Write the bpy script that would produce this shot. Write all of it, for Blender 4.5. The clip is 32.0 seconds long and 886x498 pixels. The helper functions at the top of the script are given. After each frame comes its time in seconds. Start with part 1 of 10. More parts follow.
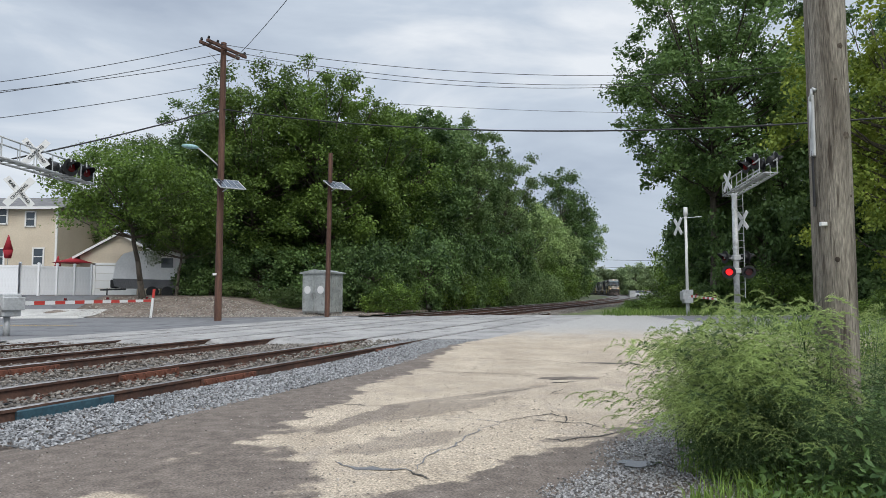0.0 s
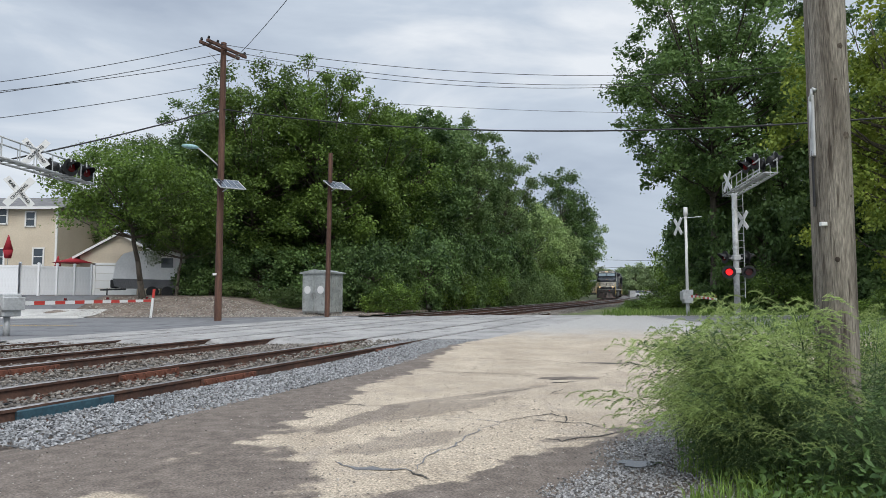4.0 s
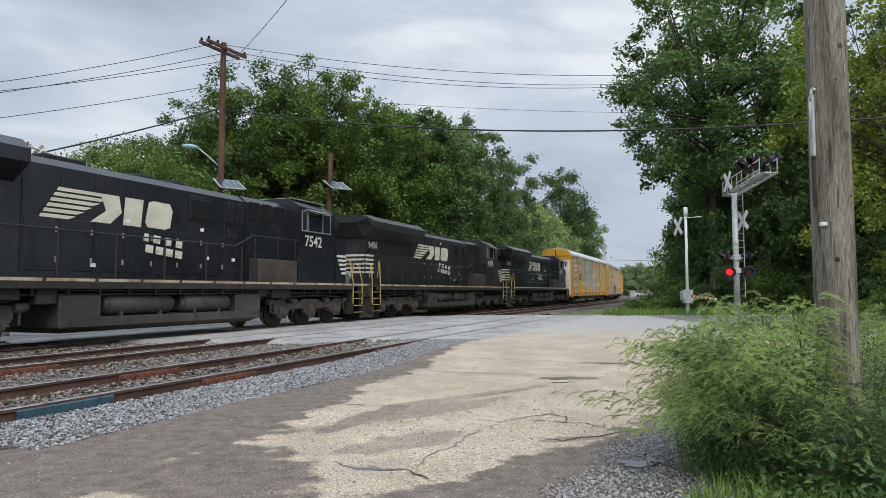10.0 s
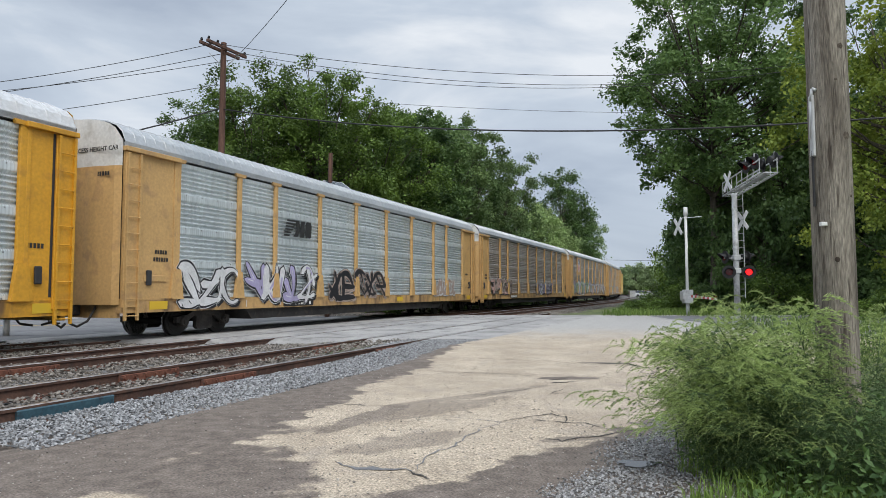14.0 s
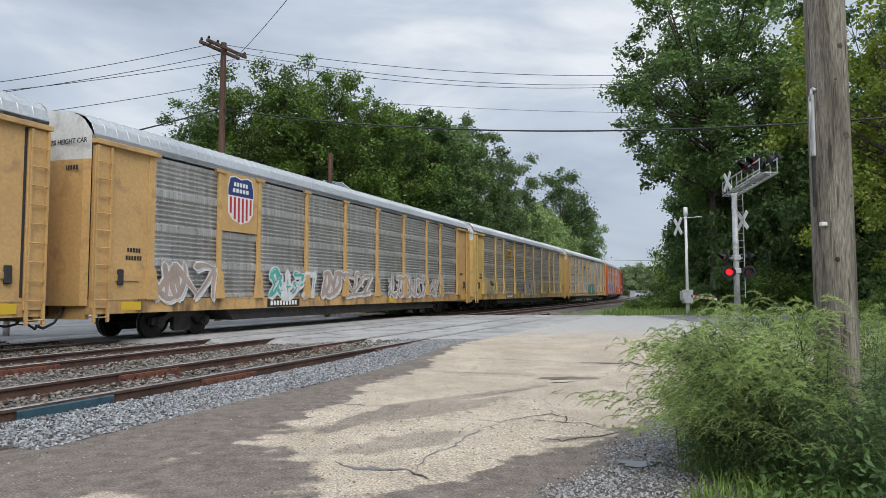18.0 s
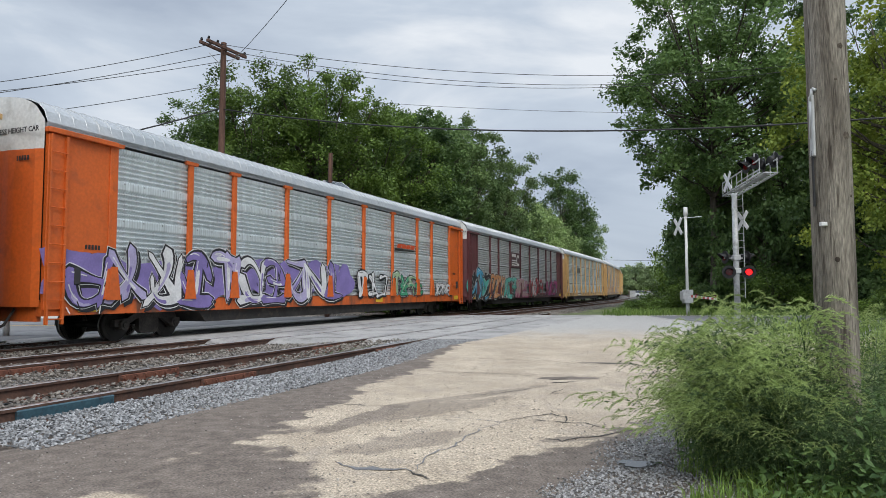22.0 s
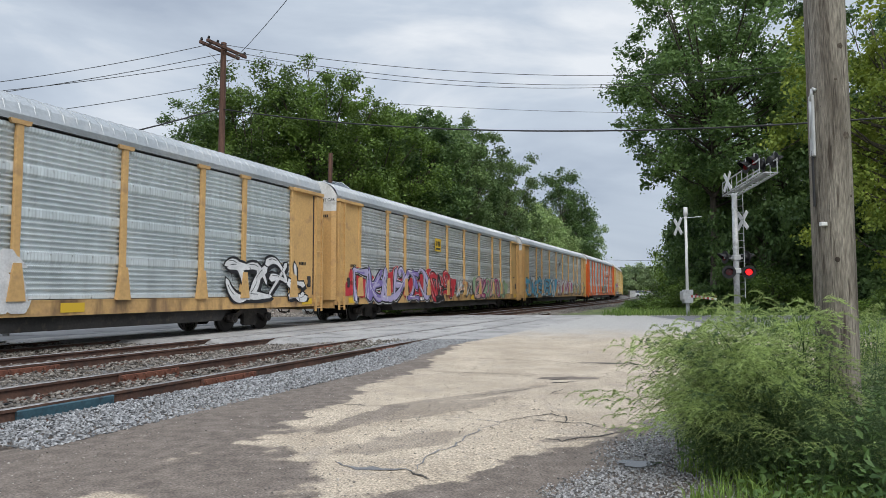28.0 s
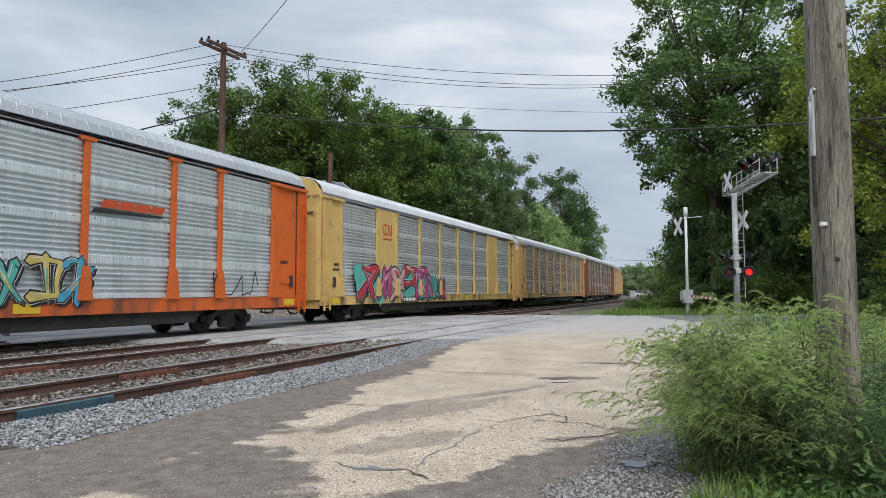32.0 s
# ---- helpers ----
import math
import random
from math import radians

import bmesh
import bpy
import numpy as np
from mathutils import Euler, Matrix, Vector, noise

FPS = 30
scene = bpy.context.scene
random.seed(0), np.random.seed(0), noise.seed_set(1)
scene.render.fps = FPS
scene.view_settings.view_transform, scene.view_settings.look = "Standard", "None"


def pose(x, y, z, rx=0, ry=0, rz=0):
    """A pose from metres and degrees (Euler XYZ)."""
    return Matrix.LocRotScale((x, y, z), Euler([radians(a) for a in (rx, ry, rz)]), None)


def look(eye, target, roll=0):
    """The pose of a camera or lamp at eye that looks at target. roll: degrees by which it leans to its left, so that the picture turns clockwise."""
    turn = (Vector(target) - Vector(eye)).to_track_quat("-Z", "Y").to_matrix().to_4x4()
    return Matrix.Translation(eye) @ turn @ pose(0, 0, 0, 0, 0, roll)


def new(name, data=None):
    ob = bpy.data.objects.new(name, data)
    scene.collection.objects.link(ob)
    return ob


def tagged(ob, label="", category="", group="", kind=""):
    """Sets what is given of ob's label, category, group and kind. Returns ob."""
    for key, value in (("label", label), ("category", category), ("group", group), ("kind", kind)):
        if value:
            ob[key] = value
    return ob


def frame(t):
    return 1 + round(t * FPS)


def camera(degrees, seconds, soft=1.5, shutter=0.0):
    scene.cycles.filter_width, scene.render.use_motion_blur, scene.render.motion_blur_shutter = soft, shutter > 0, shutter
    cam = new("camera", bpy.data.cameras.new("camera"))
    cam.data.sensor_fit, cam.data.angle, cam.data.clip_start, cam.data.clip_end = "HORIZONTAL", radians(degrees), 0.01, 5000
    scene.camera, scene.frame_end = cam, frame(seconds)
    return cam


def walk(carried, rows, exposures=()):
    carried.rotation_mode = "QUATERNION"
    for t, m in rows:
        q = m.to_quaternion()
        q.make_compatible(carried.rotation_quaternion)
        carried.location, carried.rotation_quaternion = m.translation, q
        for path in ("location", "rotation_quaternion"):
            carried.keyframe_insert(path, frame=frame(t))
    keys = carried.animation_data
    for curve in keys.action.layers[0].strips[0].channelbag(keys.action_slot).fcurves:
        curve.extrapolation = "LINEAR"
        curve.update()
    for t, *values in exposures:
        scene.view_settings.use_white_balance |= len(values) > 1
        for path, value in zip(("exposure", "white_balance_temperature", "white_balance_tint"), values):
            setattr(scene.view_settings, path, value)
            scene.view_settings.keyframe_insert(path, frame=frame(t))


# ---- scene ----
# ---------------------------------------------------------------- camera
cam = camera(66.31, 32.0, soft=0.65)
EYE = pose(0, 0, 1.35, 93.81, 0, 0)
walk(cam, [(0.0, EYE), (32.0, EYE)], exposures=[(0.0, 0.0), (32.0, 0.0)])

# ---------------------------------------------------------------- light: overcast sky, soft high sun
SUN_EL, SUN_AZ = radians(48), radians(165)
world = bpy.data.worlds.new("overcast_sky")
scene.world = world
world.use_nodes = True
wn, wl = world.node_tree.nodes, world.node_tree.links
wn.clear()
sky = wn.new("ShaderNodeTexSky")
sky.sky_type, sky.sun_disc = "NISHITA", False
sky.sun_elevation, sky.sun_rotation = SUN_EL, SUN_AZ
sky.air_density, sky.dust_density = 1.0, 2.0
coord = wn.new("ShaderNodeTexCoord")
squash = wn.new("ShaderNodeMapping")
squash.inputs["Scale"].default_value = (1.0, 1.0, 3.2)
squash.inputs["Location"].default_value = (0.35, 0.1, 0.2)
cloud = wn.new("ShaderNodeTexNoise")
cloud.inputs["Scale"].default_value, cloud.inputs["Detail"].default_value = 2.3, 7.0
cloud.inputs["Roughness"].default_value = 0.52
cloud.inputs["Distortion"].default_value = 0.35
tone = wn.new("ShaderNodeValToRGB")
tone.color_ramp.elements[0].position, tone.color_ramp.elements[0].color = 0.36, (0.42, 0.49, 0.60, 1)
tone.color_ramp.elements[1].position, tone.color_ramp.elements[1].color = 0.66, (0.85, 0.89, 0.94, 1)
mid = tone.color_ramp.elements.new(0.52)
mid.color = (0.58, 0.655, 0.755, 1)
blend = wn.new("ShaderNodeMix")
blend.data_type = "RGBA"
blend.inputs[0].default_value = 0.93
dim = wn.new("ShaderNodeMix")
dim.data_type, dim.blend_type = "RGBA", "MULTIPLY"
dim.inputs[0].default_value = 1.0
dim.inputs[7].default_value = (0.12, 0.12, 0.12, 1)
back = wn.new("ShaderNodeBackground")
back.inputs["Strength"].default_value = 1.0
wout = wn.new("ShaderNodeOutputWorld")
wl.new(coord.outputs["Generated"], squash.inputs["Vector"])
wl.new(squash.outputs[0], cloud.inputs["Vector"])
wl.new(cloud.outputs[0], tone.inputs[0])
wl.new(sky.outputs[0], dim.inputs[6])
wl.new(dim.outputs[2], blend.inputs[6])
wl.new(tone.outputs[0], blend.inputs[7])
up = wn.new("ShaderNodeSeparateXYZ")
lift = wn.new("ShaderNodeMapRange")
lift.interpolation_type = "SMOOTHSTEP"
lift.inputs[1].default_value, lift.inputs[2].default_value = 0.36, 0.95
lift.inputs[3].default_value, lift.inputs[4].default_value = 1.0, 2.3
gain = wn.new("ShaderNodeVectorMath")
gain.operation = "SCALE"
wl.new(coord.outputs["Generated"], up.inputs[0])
wl.new(up.outputs["Z"], lift.inputs[0])
wl.new(blend.outputs[2], gain.inputs[0])
wl.new(lift.outputs[0], gain.inputs["Scale"])
wl.new(gain.outputs[0], back.inputs["Color"])
wl.new(back.outputs[0], wout.inputs[0])

sun = new("sun", bpy.data.lights.new("sun", "SUN"))
sun.data.energy, sun.data.angle, sun.data.color = 1.95, radians(35), (1.0, 0.96, 0.9)
sun.matrix_world = look((20, -66, 76), (0, 0, 0))


# ---------------------------------------------------------------- materials
def surf(name, a, b, rough=0.8, metal=0.0, big=1.2, fine=18.0, bump=0.3, dist=0.01, c=None, amount=0.5, spread=0.0, stretch=(1, 1, 1)):
    """A surface in two tones: large stains between a and b, fine grain, and relief. c: a third tone in spots.
    spread: how far single pieces differ in brightness."""
    m = bpy.data.materials.new(name)
    m.use_nodes = True
    n, l = m.node_tree.nodes, m.node_tree.links
    bs = n["Principled BSDF"]
    bs.inputs["Roughness"].default_value, bs.inputs["Metallic"].default_value = rough, metal
    tc = n.new("ShaderNodeTexCoord")
    mp = n.new("ShaderNodeMapping")
    mp.inputs["Scale"].default_value = stretch
    l.new(tc.outputs["Object"], mp.inputs["Vector"])
    t1, t2 = n.new("ShaderNodeTexNoise"), n.new("ShaderNodeTexNoise")
    t1.inputs["Scale"].default_value, t1.inputs["Detail"].default_value = big, 6
    t2.inputs["Scale"].default_value, t2.inputs["Detail"].default_value = fine, 5
    l.new(mp.outputs[0], t1.inputs["Vector"])
    l.new(mp.outputs[0], t2.inputs["Vector"])
    r1 = n.new("ShaderNodeValToRGB")
    r1.color_ramp.elements[0].position, r1.color_ramp.elements[1].position = 0.38, 0.62
    r1.color_ramp.elements[0].color, r1.color_ramp.elements[1].color = (*a, 1), (*b, 1)
    l.new(t1.outputs[0], r1.inputs[0])
    col = r1.outputs[0]
    if c:
        t3, r3, mx = n.new("ShaderNodeTexNoise"), n.new("ShaderNodeValToRGB"), n.new("ShaderNodeMix")
        t3.inputs["Scale"].default_value, t3.inputs["Detail"].default_value = big * 3.1, 8
        r3.color_ramp.elements[0].position, r3.color_ramp.elements[1].position = 0.55, 0.68
        l.new(mp.outputs[0], t3.inputs["Vector"])
        l.new(t3.outputs[0], r3.inputs[0])
        mx.data_type = "RGBA"
        mx.inputs[7].default_value = (*c, 1)
        l.new(r3.outputs[0], mx.inputs[0])
        l.new(col, mx.inputs[6])
        col = mx.outputs[2]
    gr = n.new("ShaderNodeMapRange")
    gr.inputs[1].default_value, gr.inputs[2].default_value = 0.3, 0.7
    gr.inputs[3].default_value, gr.inputs[4].default_value = 1 - amount * 0.6, 1 + amount * 0.5
    l.new(t2.outputs[0], gr.inputs[0])
    val = gr.outputs[0]
    if spread:
        oi, sp, ml = n.new("ShaderNodeObjectInfo"), n.new("ShaderNodeMapRange"), n.new("ShaderNodeMath")
        sp.inputs[3].default_value, sp.inputs[4].default_value = 1 - spread, 1 + spread
        l.new(oi.outputs["Random"], sp.inputs[0])
        ml.operation = "MULTIPLY"
        l.new(sp.outputs[0], ml.inputs[0])
        l.new(val, ml.inputs[1])
        val = ml.outputs[0]
    hs = n.new("ShaderNodeHueSaturation")
    l.new(col, hs.inputs["Color"])
    l.new(val, hs.inputs["Value"])
    l.new(hs.outputs[0], bs.inputs["Base Color"])
    if bump:
        bp = n.new("ShaderNodeBump")
        bp.inputs["Strength"].default_value, bp.inputs["Distance"].default_value = bump, dist
        l.new(t2.outputs[0], bp.inputs["Height"])
        l.new(bp.outputs[0], bs.inputs["Normal"])
    return m


def plain(name, colour, rough=0.5, metal=0.0, glow=0.0):
    m = bpy.data.materials.new(name)
    m.use_nodes = True
    bs = m.node_tree.nodes["Principled BSDF"]
    bs.inputs["Base Color"].default_value = (*colour, 1)
    bs.inputs["Roughness"].default_value, bs.inputs["Metallic"].default_value = rough, metal
    if glow:
        bs.inputs["Emission Color"].default_value = (*colour, 1)
        bs.inputs["Emission Strength"].default_value = glow
    return m


def leafy(name, dark, light, rough=0.55, trans=0.35):
    """Leaves: each island its own green, some light passes through."""
    m = bpy.data.materials.new(name)
    m.use_nodes = True
    n, l = m.node_tree.nodes, m.node_tree.links
    bs = n["Principled BSDF"]
    bs.inputs["Roughness"].default_value = rough
    bs.inputs["Specular IOR Level"].default_value = 0.25
    geo, tc, no = n.new("ShaderNodeNewGeometry"), n.new("ShaderNodeTexCoord"), n.new("ShaderNodeTexNoise")
    no.inputs["Scale"].default_value, no.inputs["Detail"].default_value = 0.45, 4
    l.new(tc.outputs["Object"], no.inputs["Vector"])
    ad = n.new("ShaderNodeMath")
    ad.operation = "MULTIPLY_ADD"
    ad.inputs[1].default_value = 0.55
    l.new(geo.outputs["Random Per Island"], ad.inputs[0])
    sc = n.new("ShaderNodeMath")
    sc.operation = "MULTIPLY_ADD"
    sc.inputs[1].default_value, sc.inputs[2].default_value = 1.9, -0.72
    l.new(no.outputs[0], sc.inputs[0])
    l.new(sc.outputs[0], ad.inputs[2])
    rp = n.new("ShaderNodeValToRGB")
    rp.color_ramp.elements[0].color, rp.color_ramp.elements[1].color = (*dark, 1), (*light, 1)
    l.new(ad.outputs[0], rp.inputs[0])
    oi, sp, hv = n.new("ShaderNodeObjectInfo"), n.new("ShaderNodeMapRange"), n.new("ShaderNodeHueSaturation")
    sp.inputs[3].default_value, sp.inputs[4].default_value = 0.74, 1.26
    l.new(oi.outputs["Random"], sp.inputs[0])
    l.new(sp.outputs[0], hv.inputs["Value"])
    l.new(rp.outputs[0], hv.inputs["Color"])
    rp = hv
    l.new(rp.outputs[0], bs.inputs["Base Color"])
    tr, mx = n.new("ShaderNodeBsdfTranslucent"), n.new("ShaderNodeMixShader")
    l.new(rp.outputs[0], tr.inputs["Color"])
    mx.inputs[0].default_value = trans
    l.new(bs.outputs[0], mx.inputs[1])
    l.new(tr.outputs[0], mx.inputs[2])
    l.new(mx.outputs[0], n["Material Output"].inputs[0])
    return m


def panel_steel(name, a, b, rust, stain=0.5):
    """Galvanised perforated sheet: rows of holes, streaks that run down, dirt."""
    m = surf(name, a, b, 0.42, 0.45, 0.5, 9.0, 0.08, 0.003, rust, 0.18, 0.05, (1.0, 1.0, 1.0))
    n, l = m.node_tree.nodes, m.node_tree.links
    bs = n["Principled BSDF"]
    old = bs.inputs["Base Color"].links[0].from_socket
    tc, mp, no = n.new("ShaderNodeTexCoord"), n.new("ShaderNodeMapping"), n.new("ShaderNodeTexNoise")
    mp.inputs["Scale"].default_value = (5.0, 1.0, 0.22)
    no.inputs["Scale"].default_value, no.inputs["Detail"].default_value = 1.3, 3
    l.new(tc.outputs["Object"], mp.inputs["Vector"])
    l.new(mp.outputs[0], no.inputs["Vector"])
    sep, w1, w2 = n.new("ShaderNodeSeparateXYZ"), n.new("ShaderNodeMath"), n.new("ShaderNodeMath")
    l.new(tc.outputs["Object"], sep.inputs[0])
    w1.operation, w2.operation = "MULTIPLY", "SINE"
    w1.inputs[1].default_value = 2 * math.pi / 0.085
    l.new(sep.outputs["X"], w1.inputs[0])
    l.new(w1.outputs[0], w2.inputs[0])
    st, ho, mu = n.new("ShaderNodeMapRange"), n.new("ShaderNodeMapRange"), n.new("ShaderNodeMath")
    st.inputs[1].default_value, st.inputs[2].default_value = 0.35, 0.7
    st.inputs[3].default_value, st.inputs[4].default_value = 1.06, 1.0 - stain
    l.new(no.outputs[0], st.inputs[0])
    ho.inputs[1].default_value, ho.inputs[2].default_value = 0.2, 0.9
    ho.inputs[3].default_value, ho.inputs[4].default_value = 1.03, 0.86
    l.new(w2.outputs[0], ho.inputs[0])
    mu.operation = "MULTIPLY"
    l.new(st.outputs[0], mu.inputs[0])
    l.new(ho.outputs[0], mu.inputs[1])
    hs = n.new("ShaderNodeHueSaturation")
    l.new(old, hs.inputs["Color"])
    l.new(mu.outputs[0], hs.inputs["Value"])
    l.new(hs.outputs[0], bs.inputs["Base Color"])
    return m


M_ASPHALT = surf("road_asphalt", (0.145, 0.146, 0.152), (0.19, 0.19, 0.194), 0.85, 0, 0.5, 60, 0.35, 0.004, (0.09, 0.09, 0.098), 0.25)
M_APRON = surf("worn_crossing_asphalt", (0.27, 0.262, 0.254), (0.365, 0.352, 0.334), 0.88, 0, 0.6, 45, 0.5, 0.006, (0.165, 0.158, 0.15), 0.42)
M_BALLAST = surf("ballast_stone", (0.10, 0.095, 0.09), (0.20, 0.195, 0.19), 0.9, 0, 14, 60, 0.8, 0.02, (0.10, 0.09, 0.085), 0.7)
M_RAIL = surf("rusted_rail_steel", (0.070, 0.036, 0.026), (0.12, 0.064, 0.044), 0.8, 0.1, 3, 40, 0.4, 0.003, (0.06, 0.04, 0.032), 0.5)
M_RAILTOP = surf("worn_rail_head", (0.30, 0.28, 0.27), (0.42, 0.40, 0.39), 0.35, 0.8, 2, 30, 0.1, 0.002, (0.2, 0.15, 0.12), 0.3)
M_RUST = surf("red_rust", (0.12, 0.045, 0.028), (0.19, 0.075, 0.045), 0.8, 0.1, 5, 40, 0.4, 0.004, (0.07, 0.035, 0.025), 0.5)
M_TIE = surf("weathered_tie_wood", (0.075, 0.062, 0.05), (0.15, 0.125, 0.10), 0.9, 0, 4, 30, 0.6, 0.01, (0.05, 0.042, 0.036), 0.5, 0.2)
M_GRASSY = surf("verge_grass_soil", (0.075, 0.10, 0.03), (0.14, 0.17, 0.05), 0.95, 0, 0.6, 12, 0.6, 0.03, (0.09, 0.075, 0.05), 0.6)
M_FARGROUND = surf("distant_ground", (0.06, 0.075, 0.035), (0.10, 0.115, 0.05), 0.95, 0, 0.05, 0.8, 0.2, 0.05, None, 0.4)
M_MOUND = surf("gravelly_soil", (0.155, 0.12, 0.095), (0.24, 0.195, 0.16), 0.95, 0, 0.9, 20, 0.7, 0.03, (0.11, 0.085, 0.07), 0.6)
M_CONCRETE = surf("pale_concrete", (0.42, 0.41, 0.39), (0.55, 0.54, 0.51), 0.85, 0, 0.7, 30, 0.3, 0.004, (0.33, 0.32, 0.30), 0.25)
M_YELLOWLINE = surf("worn_yellow_line", (0.50, 0.33, 0.06), (0.42, 0.30, 0.12), 0.8, 0, 3, 40, 0.2, 0.002, (0.25, 0.22, 0.15), 0.3)


# ---------------------------------------------------------------- mesh helpers
def mesh_of(bm, name, material, smooth=False):
    me = bpy.data.meshes.new(name)
    bm.normal_update()
    bm.to_mesh(me)
    bm.free()
    for mt in material if isinstance(material, (list, tuple)) else [material]:
        me.materials.append(mt)
    if smooth:
        for p in me.polygons:
            p.use_smooth = True
    return me


def part(name, bm, material, parent=None, label="", smooth=False):
    """One mesh object out of a bmesh (or a ready mesh), under a thing or a part."""
    me = bm if isinstance(bm, bpy.types.Mesh) else mesh_of(bm, name, material, smooth)
    ob = new(name, me)
    if parent:
        ob.parent = parent
    if label:
        ob["label"] = label
    return ob


def thing(name, label, category, m=None, group="", kind=""):
    ob = new(name)
    ob.empty_display_size = 0.1
    if m is not None:
        ob.matrix_basis = m
    return tagged(ob, label, category, group, kind)


def raw(name, verts, faces, material, smooth=False, mats=None):
    """A mesh from arrays: verts n x 3, faces of 3 or 4 corners each."""
    me = bpy.data.meshes.new(name)
    verts, faces = np.asarray(verts, np.float32), np.asarray(faces, np.int32)
    k = faces.shape[1]
    me.vertices.add(len(verts))
    me.vertices.foreach_set("co", verts.ravel())
    me.loops.add(faces.size)
    me.loops.foreach_set("vertex_index", faces.ravel())
    me.polygons.add(len(faces))
    me.polygons.foreach_set("loop_start", np.arange(0, faces.size, k, dtype=np.int32))
    me.polygons.foreach_set("loop_total", np.full(len(faces), k, np.int32))
    me.polygons.foreach_set("use_smooth", np.full(len(faces), bool(smooth)))
    if mats is not None:
        me.polygons.foreach_set("material_index", np.asarray(mats, np.int32))
    for mt in material if isinstance(material, (list, tuple)) else [material]:
        me.materials.append(mt)
    me.update(calc_edges=True)
    return me


def box(bm, x0, x1, y0, y1, z0, z1, bevel=0.0, m=None, mi=0):
    r = bmesh.ops.create_cube(bm, size=1.0)
    vs = r["verts"]
    bmesh.ops.scale(bm, vec=(x1 - x0, y1 - y0, z1 - z0), verts=vs)
    bmesh.ops.translate(bm, vec=((x0 + x1) / 2, (y0 + y1) / 2, (z0 + z1) / 2), verts=vs)
    if bevel:
        es = list({e for v in vs for e in v.link_edges})
        out = bmesh.ops.bevel(bm, geom=es, offset=bevel, segments=1, affect="EDGES")
        vs = out["verts"] + [v for v in vs if v.is_valid]
        vs = list(set(vs))
    if m is not None:
        bmesh.ops.transform(bm, matrix=m, verts=vs)
    if mi:
        for f in {f for v in vs for f in v.link_faces}:
            f.material_index = mi
    return vs


def rod(bm, a, b, r, seg=8, r2=None, mi=0):
    a, b = Vector(a), Vector(b)
    d = b - a
    q = d.to_track_quat("Z", "Y").to_matrix().to_4x4()
    out = bmesh.ops.create_cone(bm, cap_ends=True, segments=seg, radius1=r, radius2=r if r2 is None else r2, depth=d.length,
                                matrix=Matrix.Translation((a + b) / 2) @ q)
    for f in {f for v in out["verts"] for f in v.link_faces}:
        f.material_index = mi
        f.smooth = seg > 6 and len(f.verts) == 4
    return out["verts"]


def pipe(bm, pts, r, seg=6, mi=0):
    """A bent bar through the points."""
    for a, b in zip(pts, pts[1:]):
        rod(bm, a, b, r, seg, mi=mi)


def prism(bm, outline, lo, hi, axis="y", mi=0):
    """An outline of (u, v) pairs pushed from lo to hi along the axis: y -> (u, t, v), x -> (t, u, v), z -> (u, v, t)."""
    def p(u, v, t):
        return {"y": (u, t, v), "x": (t, u, v), "z": (u, v, t)}[axis]
    a = [bm.verts.new(p(u, v, lo)) for u, v in outline]
    b = [bm.verts.new(p(u, v, hi)) for u, v in outline]
    fs = [bm.faces.new(a[::-1]), bm.faces.new(b)]
    n = len(outline)
    for i in range(n):
        fs.append(bm.faces.new((a[i], a[(i + 1) % n], b[(i + 1) % n], b[i])))
    bmesh.ops.recalc_face_normals(bm, faces=fs)
    for f in fs:
        f.material_index = mi
    return a + b


def flat(bm, pts, z=0.0, mi=0):
    f = bm.faces.new([bm.verts.new((x, y, z)) for x, y in pts])
    f.material_index = mi
    return f


# ---------------------------------------------------------------- the railway's line
ORIGIN = Vector((-19.706, -8.203))
HEAD = radians(21.47)
_S = np.arange(-1300.0, 1300.0, 1.0)
_H = np.radians(np.interp(_S, [60, 68, 100, 150, 220, 262, 320, 420], [21.47, 22.3, 21.5, 15.8, 12.45, 8.0, 0.0, -14.0]))
_X, _Y = np.cumsum(np.sin(_H)), np.cumsum(np.cos(_H))
_I = int(np.argmin(abs(_S)))
_X, _Y = _X - _X[_I] + ORIGIN.x, _Y - _Y[_I] + ORIGIN.y


def rail_z(s, q=0.0):
    return 0.00455 * np.clip(s, -60, 260) + 0.08 * np.clip(q / 4.0, 0, 1)


def on_line(s, q=0.0):
    """Plan position at s metres along the main line, q metres to the camera's side of it."""
    x, y, h = np.interp(s, _S, _X), np.interp(s, _S, _Y), np.interp(s, _S, _H)
    return x + q * np.cos(h), y - q * np.sin(h)


def line_sq(x, y):
    dx, dy = x - ORIGIN.x, y - ORIGIN.y
    return dx * math.sin(HEAD) + dy * math.cos(HEAD), dx * math.cos(HEAD) - dy * math.sin(HEAD)


def ramp(t):
    t = np.clip(t, 0, 1)
    return t * t * (3 - 2 * t)




def ground_z(x, y):
    """Height of the bare ground."""
    x, y = np.asarray(x, float), np.asarray(y, float)
    s, q = line_sq(x, y)
    z = 0.02 + 0.0040 * np.clip(s - 18, 0, 260)
    z = z + 0.12 * ramp((y - 12) / 6) * ramp((q - 5) / 3)
    z = z + 1.08 * ramp((y - 35.6) / 6.0) * ramp((-7.5 - x) / 7.0) * ramp((-q - 4.0) / 4.0)
    return z


TRACKS = ((0.0, -120, 300, "main"), (3.95, -60, 300, "middle"), (7.79, -60, 52, "near"))


